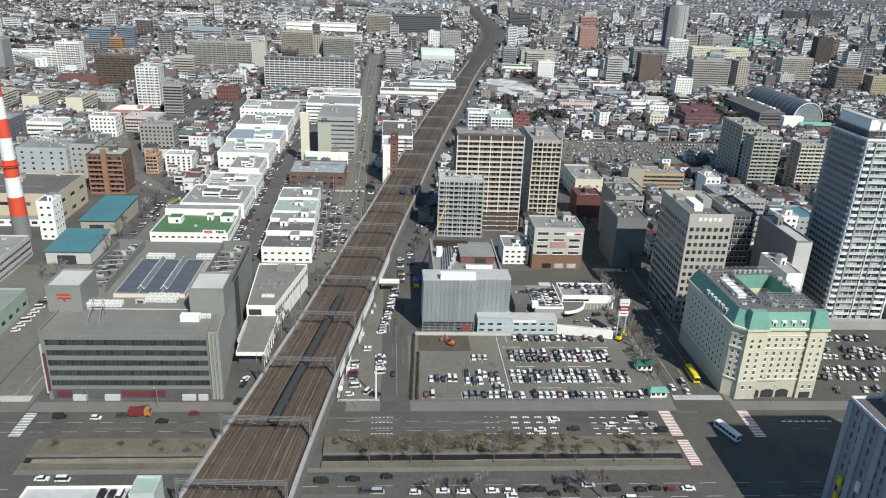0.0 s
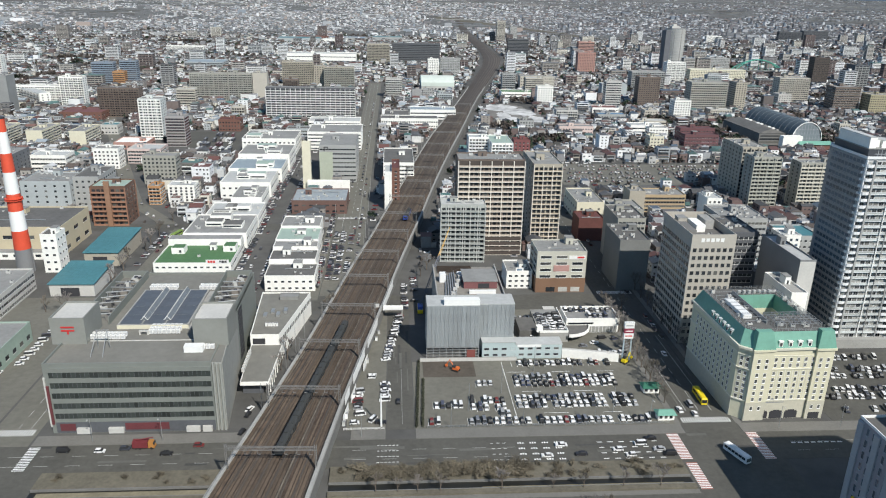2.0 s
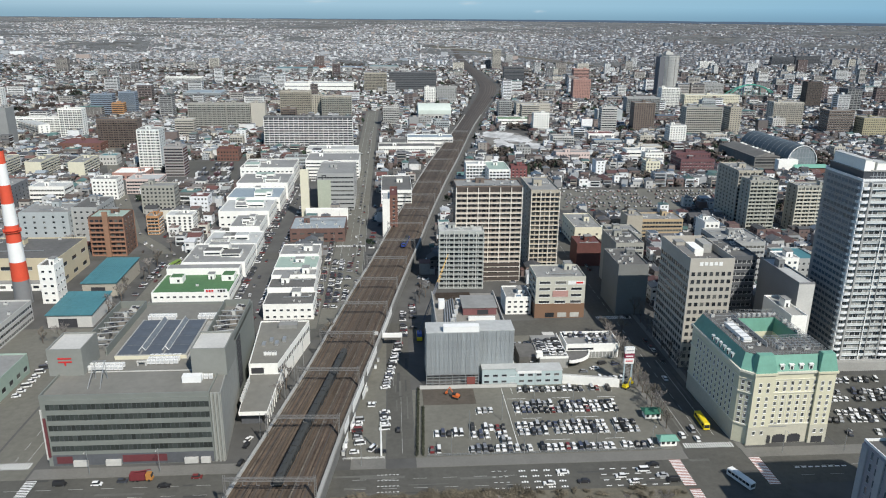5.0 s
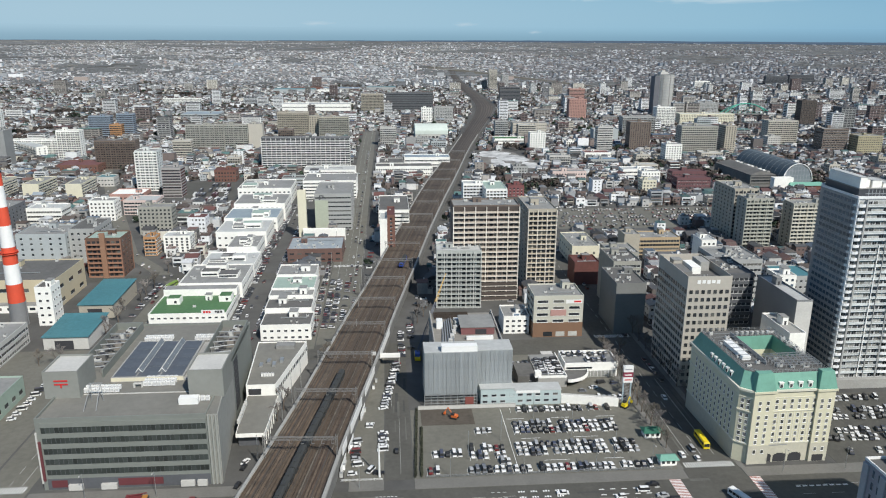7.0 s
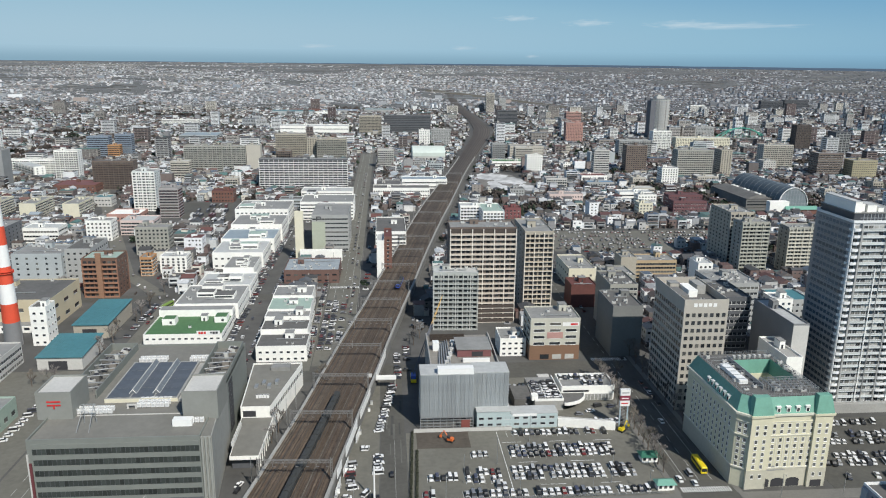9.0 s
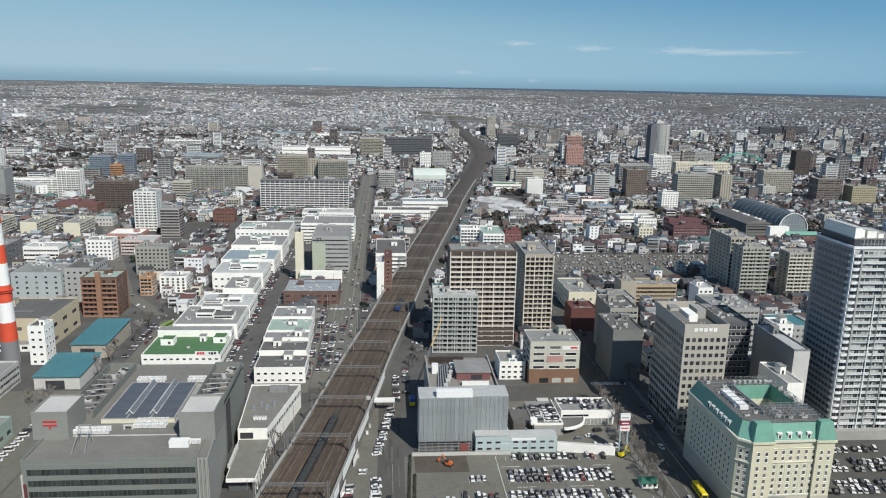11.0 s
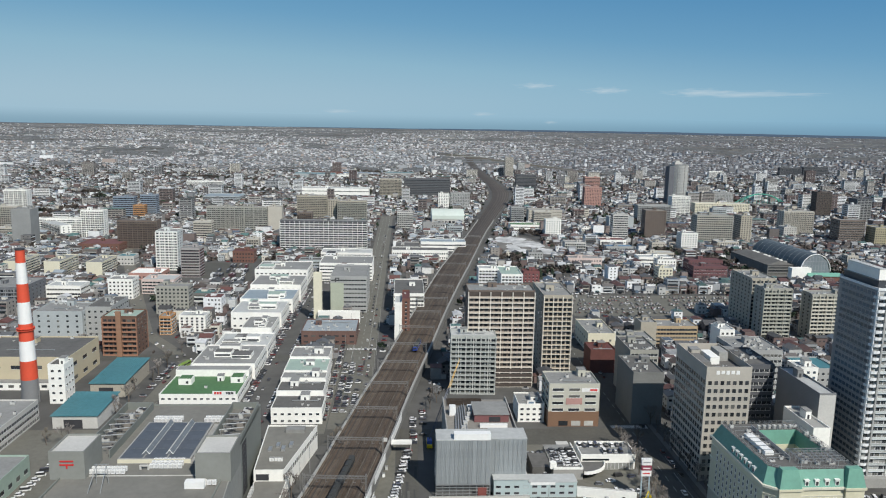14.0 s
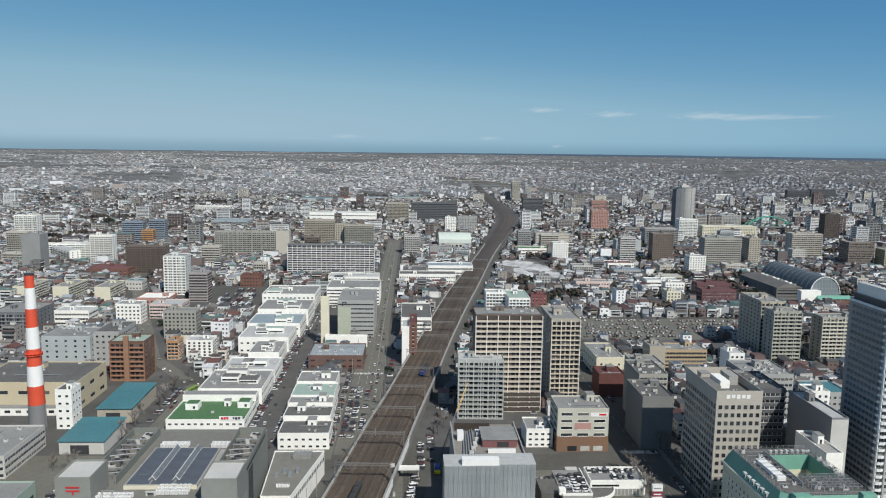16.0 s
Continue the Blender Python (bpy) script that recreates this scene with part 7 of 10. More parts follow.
# far lots, too many and too small to part
def far_cars():
    body, glass, wheel, spots = car_meshes("hatch")
    parts, r_ = [], random.Random(8)
    rows_ = [(152, 240, y, 0.62) for y in (622, 633, 638.4, 650, 655.4, 667, 681)] + [(246, 328, y, 0.62) for y in (640, 650, 656, 668, 680)]
    for x0, x1, y, f in rows_:
        for i in range(int((x1 - x0) / 2.8)):
            if r_.random() < f:
                m = np.array(pose(x0 + i * 2.8 + r_.uniform(-0.3, 0.3), y + r_.uniform(-0.7, 0.7), 0.1, 0, 0, 90 + r_.uniform(-4, 4)))
                parts.append((np.array(body.v), body.f, 0, m))
                parts.append((np.array(glass.v), glass.f, 1, m))
    for x, y0, y1, turn, step, f in ((-43, 384, 560, 0, 2.9, 0.75), (-37.5, 395, 482, 0, 2.8, 0.7), (-33, 395, 482, 0, 2.8, 0.65), (-27.6, 398, 478, 0, 2.8, 0.6), (-75.5, 380, 480, 90, 5.5, 0.7), (-94, 440, 700, 0, 3.4, 0.65), (-104, 445, 480, 0, 3.0, 0.7), (-22.5, 420, 640, 90, 9.0, 0.5), (-34, 490, 900, 90, 14.0, 0.4), (-146.5, 380, 480, 90, 9.0, 0.5), (-135, 390, 480, 90, 8.0, 0.5), (-90, 385, 720, 0, 3.0, 0.7), (-77, 500, 700, 0, 3.2, 0.6), (-84, 400, 720, 90, 16.0, 0.5), (-151.5, 420, 480, 0, 3.0, 0.7), (6, 354, 392, 0, 3.4, 0.7), (11.5, 360, 400, 10, 3.6, 0.6), (-26.5, 490, 1100, 90, 11.0, 0.5), (130.8, 310, 560, 90, 8.0, 0.5)):
        for i in range(int((y1 - y0) / step)):
            if r_.random() < f:
                m = np.array(pose(x + r_.uniform(-0.3, 0.3), y0 + i * step, 0.08, 0, 0, turn + r_.uniform(-4, 4)))
                parts.append((np.array(body.v), body.f, 0, m))
                parts.append((np.array(glass.v), glass.f, 1, m))
    for (xa, ya), (xb, yb) in zip(slant[:-1], slant[1:]):
        for t in range(12):
            if r_.random() < 0.55:
                side = r_.choice((-3.2, 3.2, -5.4))
                m = np.array(pose(xa + (xb - xa) * t / 12 + side, ya + (yb - ya) * t / 12, 0.05, 0, 0, 112))
                parts.append((np.array(body.v), body.f, 0, m))
                parts.append((np.array(glass.v), glass.f, 1, m))
    FAR_CARS.extend(parts)


FAR_CARS = []
far_cars()
# on the streets
for x, y, t in ((-21, 196, 0), (-11, 197, 0), (0, 198, 0), (-6.6, 191, 180), (-118, 232.4, 0), (-105, 231.8, 0), (-96.6, 233.1, 0), (-81, 229.5, 0), (-70.8, 234.2, 0), (55.6, 223.4, 180),
                (68.3, 224, 180), (62, 229.8, 180), (82.6, 226.3, 180), (86.5, 222.8, 180), (92, 229.6, 180), (96.8, 233, 180), (98, 226, 180), (101, 222.8, 180), (-103, 198, 0), (-109.5, 198.4, 0),
                (40, 188, 180), (54, 189, 180), (66, 193, 0), (78, 186, 180), (88, 191, 0), (115.5, 252, 90), (120.5, 249, 90), (121, 256, 90), (126, 300, 90), (131, 330, 90),
                (-3, 190.6, 0), (9, 190.2, 0), (18, 190.8, 180), (24.5, 190.4, 0), (34, 190.6, 0), (39.5, 190.3, 0), (45, 190.9, 180), (57, 194.6, 0), (49.5, 191, 0), (74, 190.7, 0), (83, 190.5, 0), (93, 190.4, 0), (99, 190.8, 0), (60, 190.7, 0), (-134.5, 262, 90), (-144, 286, 90), (186, 231, 180), (2, 262, 90)):
    car(x, y, t, 0.05)


def bus(x, y, turn, paint, label):
    b = thing("bus", label, "bus", x, y, 0.04, turn)
    s = Solid().prism([(-5.5, -1.22), (5.5, -1.22), (5.5, 1.22), (-5.5, 1.22)], 0.4, 2.9).prism([(-5.4, -1.2), (5.4, -1.2), (5.4, 1.2), (-5.4, 1.2)], 2.9, 3.15, 0, None, [(-5.1, -1.0), (5.1, -1.0), (5.1, 1.0), (-5.1, 1.0)])
    part("body", s, [paint], b)
    for sy in (-1, 1):
        for k in range(6):
            part("window", Solid().box(-4.9 + k * 1.65, sy * 1.22 - 0.03, 1.5, -3.45 + k * 1.65, sy * 1.22 + 0.03, 2.5), [glass_dark], b)
    part("windscreen", Solid().box(5.47, -1.1, 1.2, 5.53, 1.1, 2.6), [glass_dark], b)
    part("roof_unit", Solid().box(-3, -0.7, 3.15, -0.8, 0.7, 3.45), [paint], b)
    for x_ in (-3.4, 3.4):
        for sy in (-1.05, 1.05):
            part("wheel", Solid().tube((x_, sy - 0.14, 0.46), (x_, sy + 0.14, 0.46), 0.46, k=12), [rubber], b)


bus(127.3, 261, -92, yellow_paint, "bright yellow city bus waiting at the kerb")
bus(-143, 474, 74, surf("bus_green", (0.2, 0.3, 0.06), 0.5), "green and yellow city bus on the side street")
bus(125.2, 221.0, -68, white_paint, "white bus crossing the avenue in the shade")


def coach():
    """A parked coach, its front towards +x."""
    t = thing("coach", "parked coach with a dark window band in the bus yard", "bus", 0, 0, 0.05, 0, "coaches in the bus yard")
    paint = choice("coach_paint", [(0.72, 0.72, 0.71), (0.12, 0.05, 0.06), (0.68, 0.68, 0.67), (0.08, 0.085, 0.1), (0.5, 0.49, 0.47), (0.7, 0.7, 0.69), (0.16, 0.15, 0.15)], 0.4, False)
    body = part("body", Solid().extrude_x([(-1.22, 0.5), (1.22, 0.5), (1.22, 2.9), (1.0, 3.25), (-1.0, 3.25), (-1.22, 2.9)], -5.4, 5.4), [paint], t)
    for y in (-1.24, 1.24):
        part("window_band", Solid().box(-4.9, y - 0.02, 1.7, 4.9, y + 0.02, 2.6), [car_glass], body)
    part("windscreen", Solid().box(5.4, -1.05, 1.3, 5.44, 1.05, 2.7), [car_glass], body)
    part("roof_unit", Solid().box(-2.6, -0.7, 3.25, 0.4, 0.7, 3.5), [machine_grey], t)
    for x in (-3.2, 3.4):
        for y in (-1.05, 1.05):
            part("wheel", Solid().tube((x, y - 0.14, 0.5), (x, y + 0.14, 0.5), 0.5, k=8), [rubber], t)
    return t


keep(-222, 716, -150, 842)
setting("parking_ground_9", Solid().prism([(-196, 704), (-148, 704), (-172, 842), (-226, 842)], -0.3, 0.05), [asphalt], "dark asphalt bus and truck yard", "parking lot")
tr, cr = coach(), random.Random(31)
tr_spots = [(-190 - (y - 720) * 0.2 + 3.2 * k, y) for y in (722, 742, 766, 790, 818) for k in range(12) if cr.random() < 0.62]
for k, (x, y) in enumerate(tr_spots):
    m = pose(x, y + cr.uniform(-1.2, 1.2), 0.05, 0, 0, cr.choice((90, -90)) + cr.uniform(-3, 3))
    if k:
        copy_thing(tr, m)
    else:
        tr.matrix_basis = m


def fire_truck(x, y):
    t = thing("ladder_truck", "red and orange truck with a lifting arm", "truck", x, y, 0.04, 0)
    part("box_body", Solid().box(-4, -1.2, 0.7, 1.4, 1.2, 3.1), [surf("truck_red", (0.17, 0.03, 0.035), 0.6)], t)
    part("cab", Solid().prism([(1.6, -1.15), (3.9, -1.15), (3.9, 1.15), (1.6, 1.15)], 0.6, 2.9, 0, None, [(1.6, -1.1), (3.3, -1.1), (3.3, 1.1), (1.6, 1.1)]), [surf("truck_amber", (0.42, 0.19, 0.05), 0.6)], t)
    part("windscreen", Solid().box(3.4, -1.0, 1.7, 3.75, 1.0, 2.6), [glass_dark], t)
    part("arm", Solid().tube((-3, 0, 3.3), (3.4, 0, 4.4), 0.2, k=6), [surf("truck_red", (0.17, 0.03, 0.035), 0.6)], t)
    for a in (-2.8, -1.4, 2.7):
        for sy in (-1.0, 1.0):
            part("wheel", Solid().tube((a, sy - 0.15, 0.48), (a, sy + 0.15, 0.48), 0.48, k=12), [rubber], t)


fire_truck(-90, 234)


# ---- the metal-clad building and its yard ----
def clad_hall():
    b = thing("clad_hall", "grey corrugated metal hall with an open lower storey", "building", 14.8, 298.2)
    x1, h = 23.9, 26.2
    part("wall", Solid().box(0.3, 0.5, 6.0, x1, 12, h), [shed_metal], b)
    def sheet(z):
        fold = [(-0.95, 0.1), (0.95, 0.1)]
        for q in range(7):
            u = 0.95 - q * 0.27
            fold += [(u, -0.06), (u - 0.08, -0.13), (u - 0.16, -0.13), (u - 0.24, -0.06)]
        return Solid().prism([(x, y) for x, y in fold[:1]] + [(x, y) for x, y in reversed(fold[2:])] + [fold[1]], 0, z).mesh("panel", [shed_metal])

    pm = sheet(h - 6)
    for k in range(12):
        part("panel", pm, None, b, at=(1.25 + k * 1.95, 0.4, 6.0))
    pm2 = sheet(17.5)
    part("wall", Solid().box(x1 + 0.1, 4.5, 0, 40.2, 16, 25.0), [shed_metal], b)
    for k in range(8):
        part("panel", pm2, None, b, at=(x1 + 1.2 + k * 1.98, 4.4, 7.4))
    for k in range(6):
        part("panel", pm, None, b, at=(0.2, 1.6 + k * 1.95, 6.0), turn=-90)
    part("roof", Solid().box(0.1, 0.4, h, x1, 12.2, h + 0.3), [roof_light], b)
    part("roof", Solid().box(x1 + 0.1, 4.4, 25.0, 40.3, 16.2, 25.3), [roof_light], b)
    part("white_box", Solid().box(7.8, 0.6, h + 0.3, x1 - 0.2, 4.2, h + 2.9), [white_paint], b)
    # open lower storey with rails
    for k in range(9):
        part("post", Solid().box(0.2 + k * 2.95, 0.6, 0, 0.5 + k * 2.95, 0.9, 6.0), [steel_grey], b)
    for z in (1.4, 2.9, 4.4, 5.6):
        part("beam", Solid().box(0.2, 0.3, z, x1, 0.55, z + 0.3), [galvanised], b)
    part("inner_wall", Solid().box(0.6, 3.5, 0, x1, 4.0, 6.0), [concrete_dark], b)
    part("red_door", Solid().box(18.6, 0.25, 0, 22.4, 0.3, 4.6), [surf("door_red", (0.2, 0.06, 0.05))], b)
    # rear part with a roof deck, low red structure and ducts
    part("rear_wall", Solid().box(6.0, 16.2, 0, 39.0, 66, 19.5), [concrete], b)
    part("rear_roof", Solid().box(6.4, 16.6, 19.5, 38.6, 65.6, 19.7), [surf("hall_roof", (0.24, 0.225, 0.2), 0.9, 0.25, 0.4, 0.06)], b)
    for x in (6.0, 38.4):
        part("parapet", Solid().box(x, 16.2, 19.7, x + 0.6, 66, 21.2), [concrete], b)
    part("red_house", Solid().box(20, 36, 19.7, 36.5, 52, 23.4).box(19.6, 35.6, 23.4, 36.9, 52.4, 23.8, 1), [surf("hall_red", (0.2, 0.085, 0.085)), roof_grey], b)
    part("dark_opening", Solid().box(27, 35.9, 19.9, 32.5, 36.02, 22.4), [louvre_dark], b)
    part("white_cover", Solid().box(18, 54, 19.7, 30, 56, 21.0), [white_paint], b)
    part("white_cover", Solid().box(22, 29, 19.7, 35, 30.6, 21.4), [white_paint], b)
    part("tank", Solid().box(8.5, 44, 19.7, 11.5, 48, 24), [white_paint], b)
    for k in range(5):
        part("pipe", Solid().tube((10 + k * 1.4, 20 + k, 20.5), (12 + k * 1.1, 50 + k * 2, 20.5), 0.3, k=6), [steel_grey], b)
    for k in range(6):
        part("vent", Solid().box(12 + k * 1.2, 22 + k * 5, 19.7, 14 + k * 1.2, 24 + k * 5, 21 + 0.2 * k), [machine_grey], b)
    for k in range(9):
        part("roof_beam", Solid().box(8, 56 + k, 20.4, 26, 56.3 + k, 20.9), [rail_steel], b)


clad_hall()


def low_office():
    b = thing("low_office", "low pale blue-grey office with two rows of windows", "building", 40.3, 297.8)
    wall = surf("pale_blue_office", (0.42, 0.5, 0.5), 0.7, 0.1)
    part("wall", Solid().box(0, 0, 0, 15, 9, 8.4), [wall], b)
    part("wall", Solid().box(15, 0.1, 0, 36.6, 7.5, 7.0), [wall], b)
    part("roof", Solid().box(-0.3, -0.3, 8.4, 15.3, 9.3, 8.75), [roof_light], b)
    part("roof", Solid().box(15.3, 0.0, 7.0, 36.8, 7.7, 7.3), [roof_light], b)
    m = window_mesh(2.3, 1.15, steel_grey, glass_dark)
    for i in range(2):
        for k in range(9):
            part("window", m, None, b, at=(2.0 + k * 4.0, 0 if k < 3 else 0.1, 1.6 + i * 3.0))
    part("white_panel", Solid().box(16, -0.05, 5.9, 27, 0.08, 7.2), [white_paint], b)
    part("ramp", Solid().extrude_x([(0, 0), (4, 0), (4, 0.3), (0, 0.3)], 37, 37.1).prism([(37, 1), (62, -4), (62, -0.5), (37, 4.5)], 0, 3.2, 0, None, [(37, 1), (62, -4), (62, -0.5), (37, 4.5)]), [concrete_light], b)
    part("ramp_wall", Solid().prism([(37, 0.6), (62, -4.4), (62, -4.0), (37, 1.0)], 0, 4.2), [white_wall], b)


low_office()


def showroom():
    b = thing("showroom", "white car showroom with rooftop parking and a curved canopy", "building", 84.8, 324)
    part("wall", Solid().box(0, 0, 0, 26.5, 15, 6.6), [white_wall], b)
    part("roof", Solid().box(0.4, 0.4, 6.6, 26.1, 14.6, 6.75), [roof_grey], b)
    for q in ((0, -0.1, 26.5, 0.4), (0, 14.6, 26.5, 15), (0, 0.4, 0.4, 14.6), (26.1, 0.4, 26.5, 14.6)):
        part("parapet", Solid().box(q[0], q[1], 6.6, q[2], q[3], 7.7), [white_wall], b)
    part("window_band", Solid().box(0.8, -0.14, 4.6, 13.5, -0.02, 5.5), [glass_dark], b)
    part("shop_front", Solid().box(11, -0.16, 0.3, 25.5, -0.02, 3.4), [glass_curtain], b)
    for k in range(9):
        part("mullion", Solid().box(11 + k * 1.8, -0.24, 0.3, 11.15 + k * 1.8, -0.16, 3.4), [white_paint], b)
    pts = [(-1, -10.5)] + [(-1 + 12 * math.sin(math.pi / 2 * i / 10), -12 + 12 * (1 - math.cos(math.pi / 2 * i / 10))) for i in range(11)] + [(-1, 0)]
    part("canopy", Solid().prism(pts[1:], 3.6, 4.1), [roof_dark], b)
    s = Solid()
    for i in range(10):
        (xa, ya), (xb, yb) = pts[i + 1], pts[i + 2]
        s.prism([(xa, ya), (xb + 0.3, yb - 0.3), (xb, yb), (xa - 0.3, ya + 0.3)], 3.4, 4.9)
    part("canopy_edge", s, [white_wall], b)
    part("deck", Solid().box(-15, -10, 0, -1.2, 17, 5.0), [concrete], b)
    part("deck_top", Solid().box(-14.6, -9.6, 5.0, -1.6, 16.6, 5.12), [roof_grey], b)
    for q in ((-15, -10, -1.2, -9.6), (-1.6, -9.6, -1.2, 17)):
        part("deck_wall", Solid().box(q[0], q[1], 5.0, q[2], q[3], 6.1), [white_wall], b)
    part("dark_roof", Solid().box(-24, -6, 0, -15.2, 9, 4.4), [roof_dark], b)
    part("white_hut", Solid().box(-16.5, -9.5, 5.1, -13.5, -6.5, 7.8), [white_wall], b)
    part("stair_hut", Solid().box(-8, 17.2, 0, -2, 21, 5), [concrete_light], b)
    for k in range(9):
        car(86.4 + k * 2.7, 335.5, 90 + crnd.uniform(-3, 3), 6.78)
    for k in range(4):
        car(97 + k * 2.7, 328.5, 90, 6.78)
    for q in range(3):
        for k in range(6):
            car(72.6 + q * 4.3, 318 + k * 3.1, crnd.choice((0, 180)) + 8, 5.15)


showroom()


def sign_tower():
    b = thing("sign_pylon", "tall lattice sign pylon with white and red panels", "sign", 106.3, 295.4)
    for x in (-1.7, 1.7):
        for y in (-0.5, 0.5):
            part("leg", Solid().box(x - 0.12, y - 0.12, 0, x + 0.12, y + 0.12, 19.2), [surf("pale_blue_steel", (0.45, 0.55, 0.6), 0.5)], b)
    for k in range(6):
        part("brace", Solid().tube((-1.7, 0, 1 + k * 1.7), (1.7, 0, 2.7 + k * 1.7), 0.08, k=4), [steel_grey], b)
    pans = []
    for z, hh, m in ((11.2, 2.6, white_paint), (13.9, 2.3, surf("sign_maroon", (0.25, 0.04, 0.07), 0.5)), (16.3, 2.8, white_paint)):
        pans.append(part("panel", Solid().box(-2.2, -0.75, z, 2.2, 0.75, z + hh), [m], b))
    for (z, m), pn in zip( ((12.3, red_paint), (14.7, white_paint), (17.4, steel_grey)), pans):
        part("sign_bar", Solid().box(-1.6, -0.82, z, 1.6, -0.75, z + 0.5), [m], pn)
    for x in (-1.6, -0.6, 0.5, 1.5):
        part("lamp_arm", Solid().tube((x, -0.6, 19.1), (x, -1.6, 19.9), 0.06, k=4), [steel_grey], b)


sign_tower()


def kiosk(x, y, w, d, roof, label):
    b = thing("kiosk", label, "kiosk", x, y, 0.05)
    part("wall", Solid().box(-w / 2, -d / 2, 0, w / 2, d / 2, 2.6), [white_wall], b)
    part("roof", Solid().prism([(-w / 2 - 0.8, -d / 2 - 0.8), (w / 2 + 0.8, -d / 2 - 0.8), (w / 2 + 0.8, d / 2 + 0.8), (-w / 2 - 0.8, d / 2 + 0.8)], 2.6, 3.9, 0, None,
                                [(-w / 2 + 0.4, -0.2), (w / 2 - 0.4, -0.2), (w / 2 - 0.4, 0.2), (-w / 2 + 0.4, 0.2)]), [roof], b)
    for k in range(3):
        part("window", Solid().box(-w / 2 + 0.4 + k * w / 3.2, -d / 2 - 0.05, 0.9, -w / 2 + 1.6 + k * w / 3.2, -d / 2, 2.1), [glass_dark], b)


kiosk(108.6, 268, 7, 4.5, green_paint, "small lot kiosk with a dark green roof")
kiosk(107.5, 247, 6.5, 3.6, copper_green, "small ticket booth with a pale green roof")


def excavator(x, y, turn, paint=None, word="orange"):
    paint = paint or orange_paint
    b = thing("excavator", word + " excavator standing beside the parking lot", "excavator", x, y, 0.09, turn)
    for sy in (-1, 1):
        part("crawler", Solid().prism([(-1.6, sy * 1.0 - 0.25), (1.6, sy * 1.0 - 0.25), (1.6, sy * 1.0 + 0.25), (-1.6, sy * 1.0 + 0.25)], 0, 0.75), [rubber], b)
    part("body", Solid().prism([(-1.5, -1.1), (1.2, -1.1), (1.2, 1.1), (-1.5, 1.1)], 0.85, 1.9, 0, None, [(-1.3, -1), (1.1, -1), (1.1, 1), (-1.3, 1)]), [paint], b)
    part("cab", Solid().prism([(-0.2, 0.1), (1.2, 0.1), (1.2, 1.1), (-0.2, 1.1)], 1.9, 2.9), [glass_dark], b)
    part("boom", Solid().tube((1.0, -0.3, 1.6), (3.2, -0.3, 4.4), 0.24, k=5), [paint], b)
    part("stick", Solid().tube((3.2, -0.3, 4.4), (4.8, -0.3, 1.8), 0.18, k=5), [paint], b)
    part("bucket", Solid().prism([(4.3, -0.8), (5.2, -0.8), (5.2, 0.2), (4.3, 0.2)], 0.9, 1.8), [paint], b)


excavator(27.5, 287.5, 150)
excavator(105, 292.5, 40, yellow_paint, "yellow")


def crane():
    b = thing("mobile_crane", "mobile crane with a lattice boom beside the hall", "crane", 14, 352, 0.05)
    part("carrier", Solid().box(-1.4, -5, 0.5, 1.4, 5, 1.7), [yellow_paint], b)
    part("cab", Solid().box(-1.3, -3, 1.7, 1.3, 1.5, 3.4), [blue_paint], b)
    for x in (-1.2, 1.2):
        for y in (-3.6, -1.2, 1.2, 3.6):
            part("wheel", Solid().tube((x - 0.2, y, 0.6), (x + 0.2, y, 0.6), 0.6, k=10), [rubber], b)
    a, c = Vector((0, -1, 3.0)), Vector((17, 30, 36))
    for o in ((-0.5, 0, 0), (0.5, 0, 0), (0, 0, 0.7)):
        mid = a.lerp(c, 0.62)
        part("boom", Solid().tube(a + Vector(o), mid + Vector(o), 0.16, k=4), [surf("crane_slate", (0.07, 0.085, 0.12), 0.5)], b)
        part("boom_tip", Solid().tube(mid + Vector(o), c, 0.14, k=4), [surf("crane_amber", (0.5, 0.29, 0.05), 0.5)], b)


crane()


# ---- poles, fences and trees ----
def pole(x, y, h, r, label, arm=0.0, paint=None, name="street_lamp"):
    b = thing(name, label, "lamp" if arm else "pole", x, y, 0.05)
    part("shaft", Solid().tube((0, 0, 0), (0, 0, h), r, r * 0.65, 8), [paint or galvanised], b)
    if arm:
        part("arm", Solid().tube((0, 0, h - 0.1), (0, arm, h + 0.2), r * 0.5, k=5), [paint or galvanised], b)
        part("lamp_head", Solid().box(-0.16, arm - 0.35, h + 0.1, 0.16, arm + 0.35, h + 0.32), [machine_grey], b)
    else:
        part("cap", Solid().tube((0, 0, h), (0, 0, h + 0.2), r * 0.9, k=8), [paint or galvanised], b)


pole(-4.7, 245, 14, 0.42, "thick white flag-like pole at the lot's edge", 0, white_paint, "white_pole")
for x in (22, 50, 78, 100):
    pole(x, 243.2, 11, 0.12, "thin grey street lamp by the avenue", -2.0)
for x in (-110, -85, -12, 150, 175):
    pole(x, 238.5, 10, 0.12, "thin grey street lamp by the avenue", -2.0)
for y in (262, 290, 318, 346):
    pole(136, y, 9, 0.11, "thin grey street lamp by the hotel street", 1.5)
for x, y in ((45, 268), (75, 270), (30, 255), (88, 252), (62, 286)):
    pole(x, y, 12, 0.14, "thin grey lot light mast", 0, None, "light_mast")
for y in range(380, 620, 30):
    pole(-18.2, y, 11, 0.17, "concrete utility pole beside the street", 0, concrete, "utility_pole")
    pole(-41, y + 12, 11, 0.17, "concrete utility pole beside the street", 0, concrete, "utility_pole")
for y in (256, 272, 290, 306, 322):
    pole(-51.5 + (y - 256) * 0.14, y, 13, 0.14, "thin steel mast beside the railway wall", 0, None, "steel_mast")


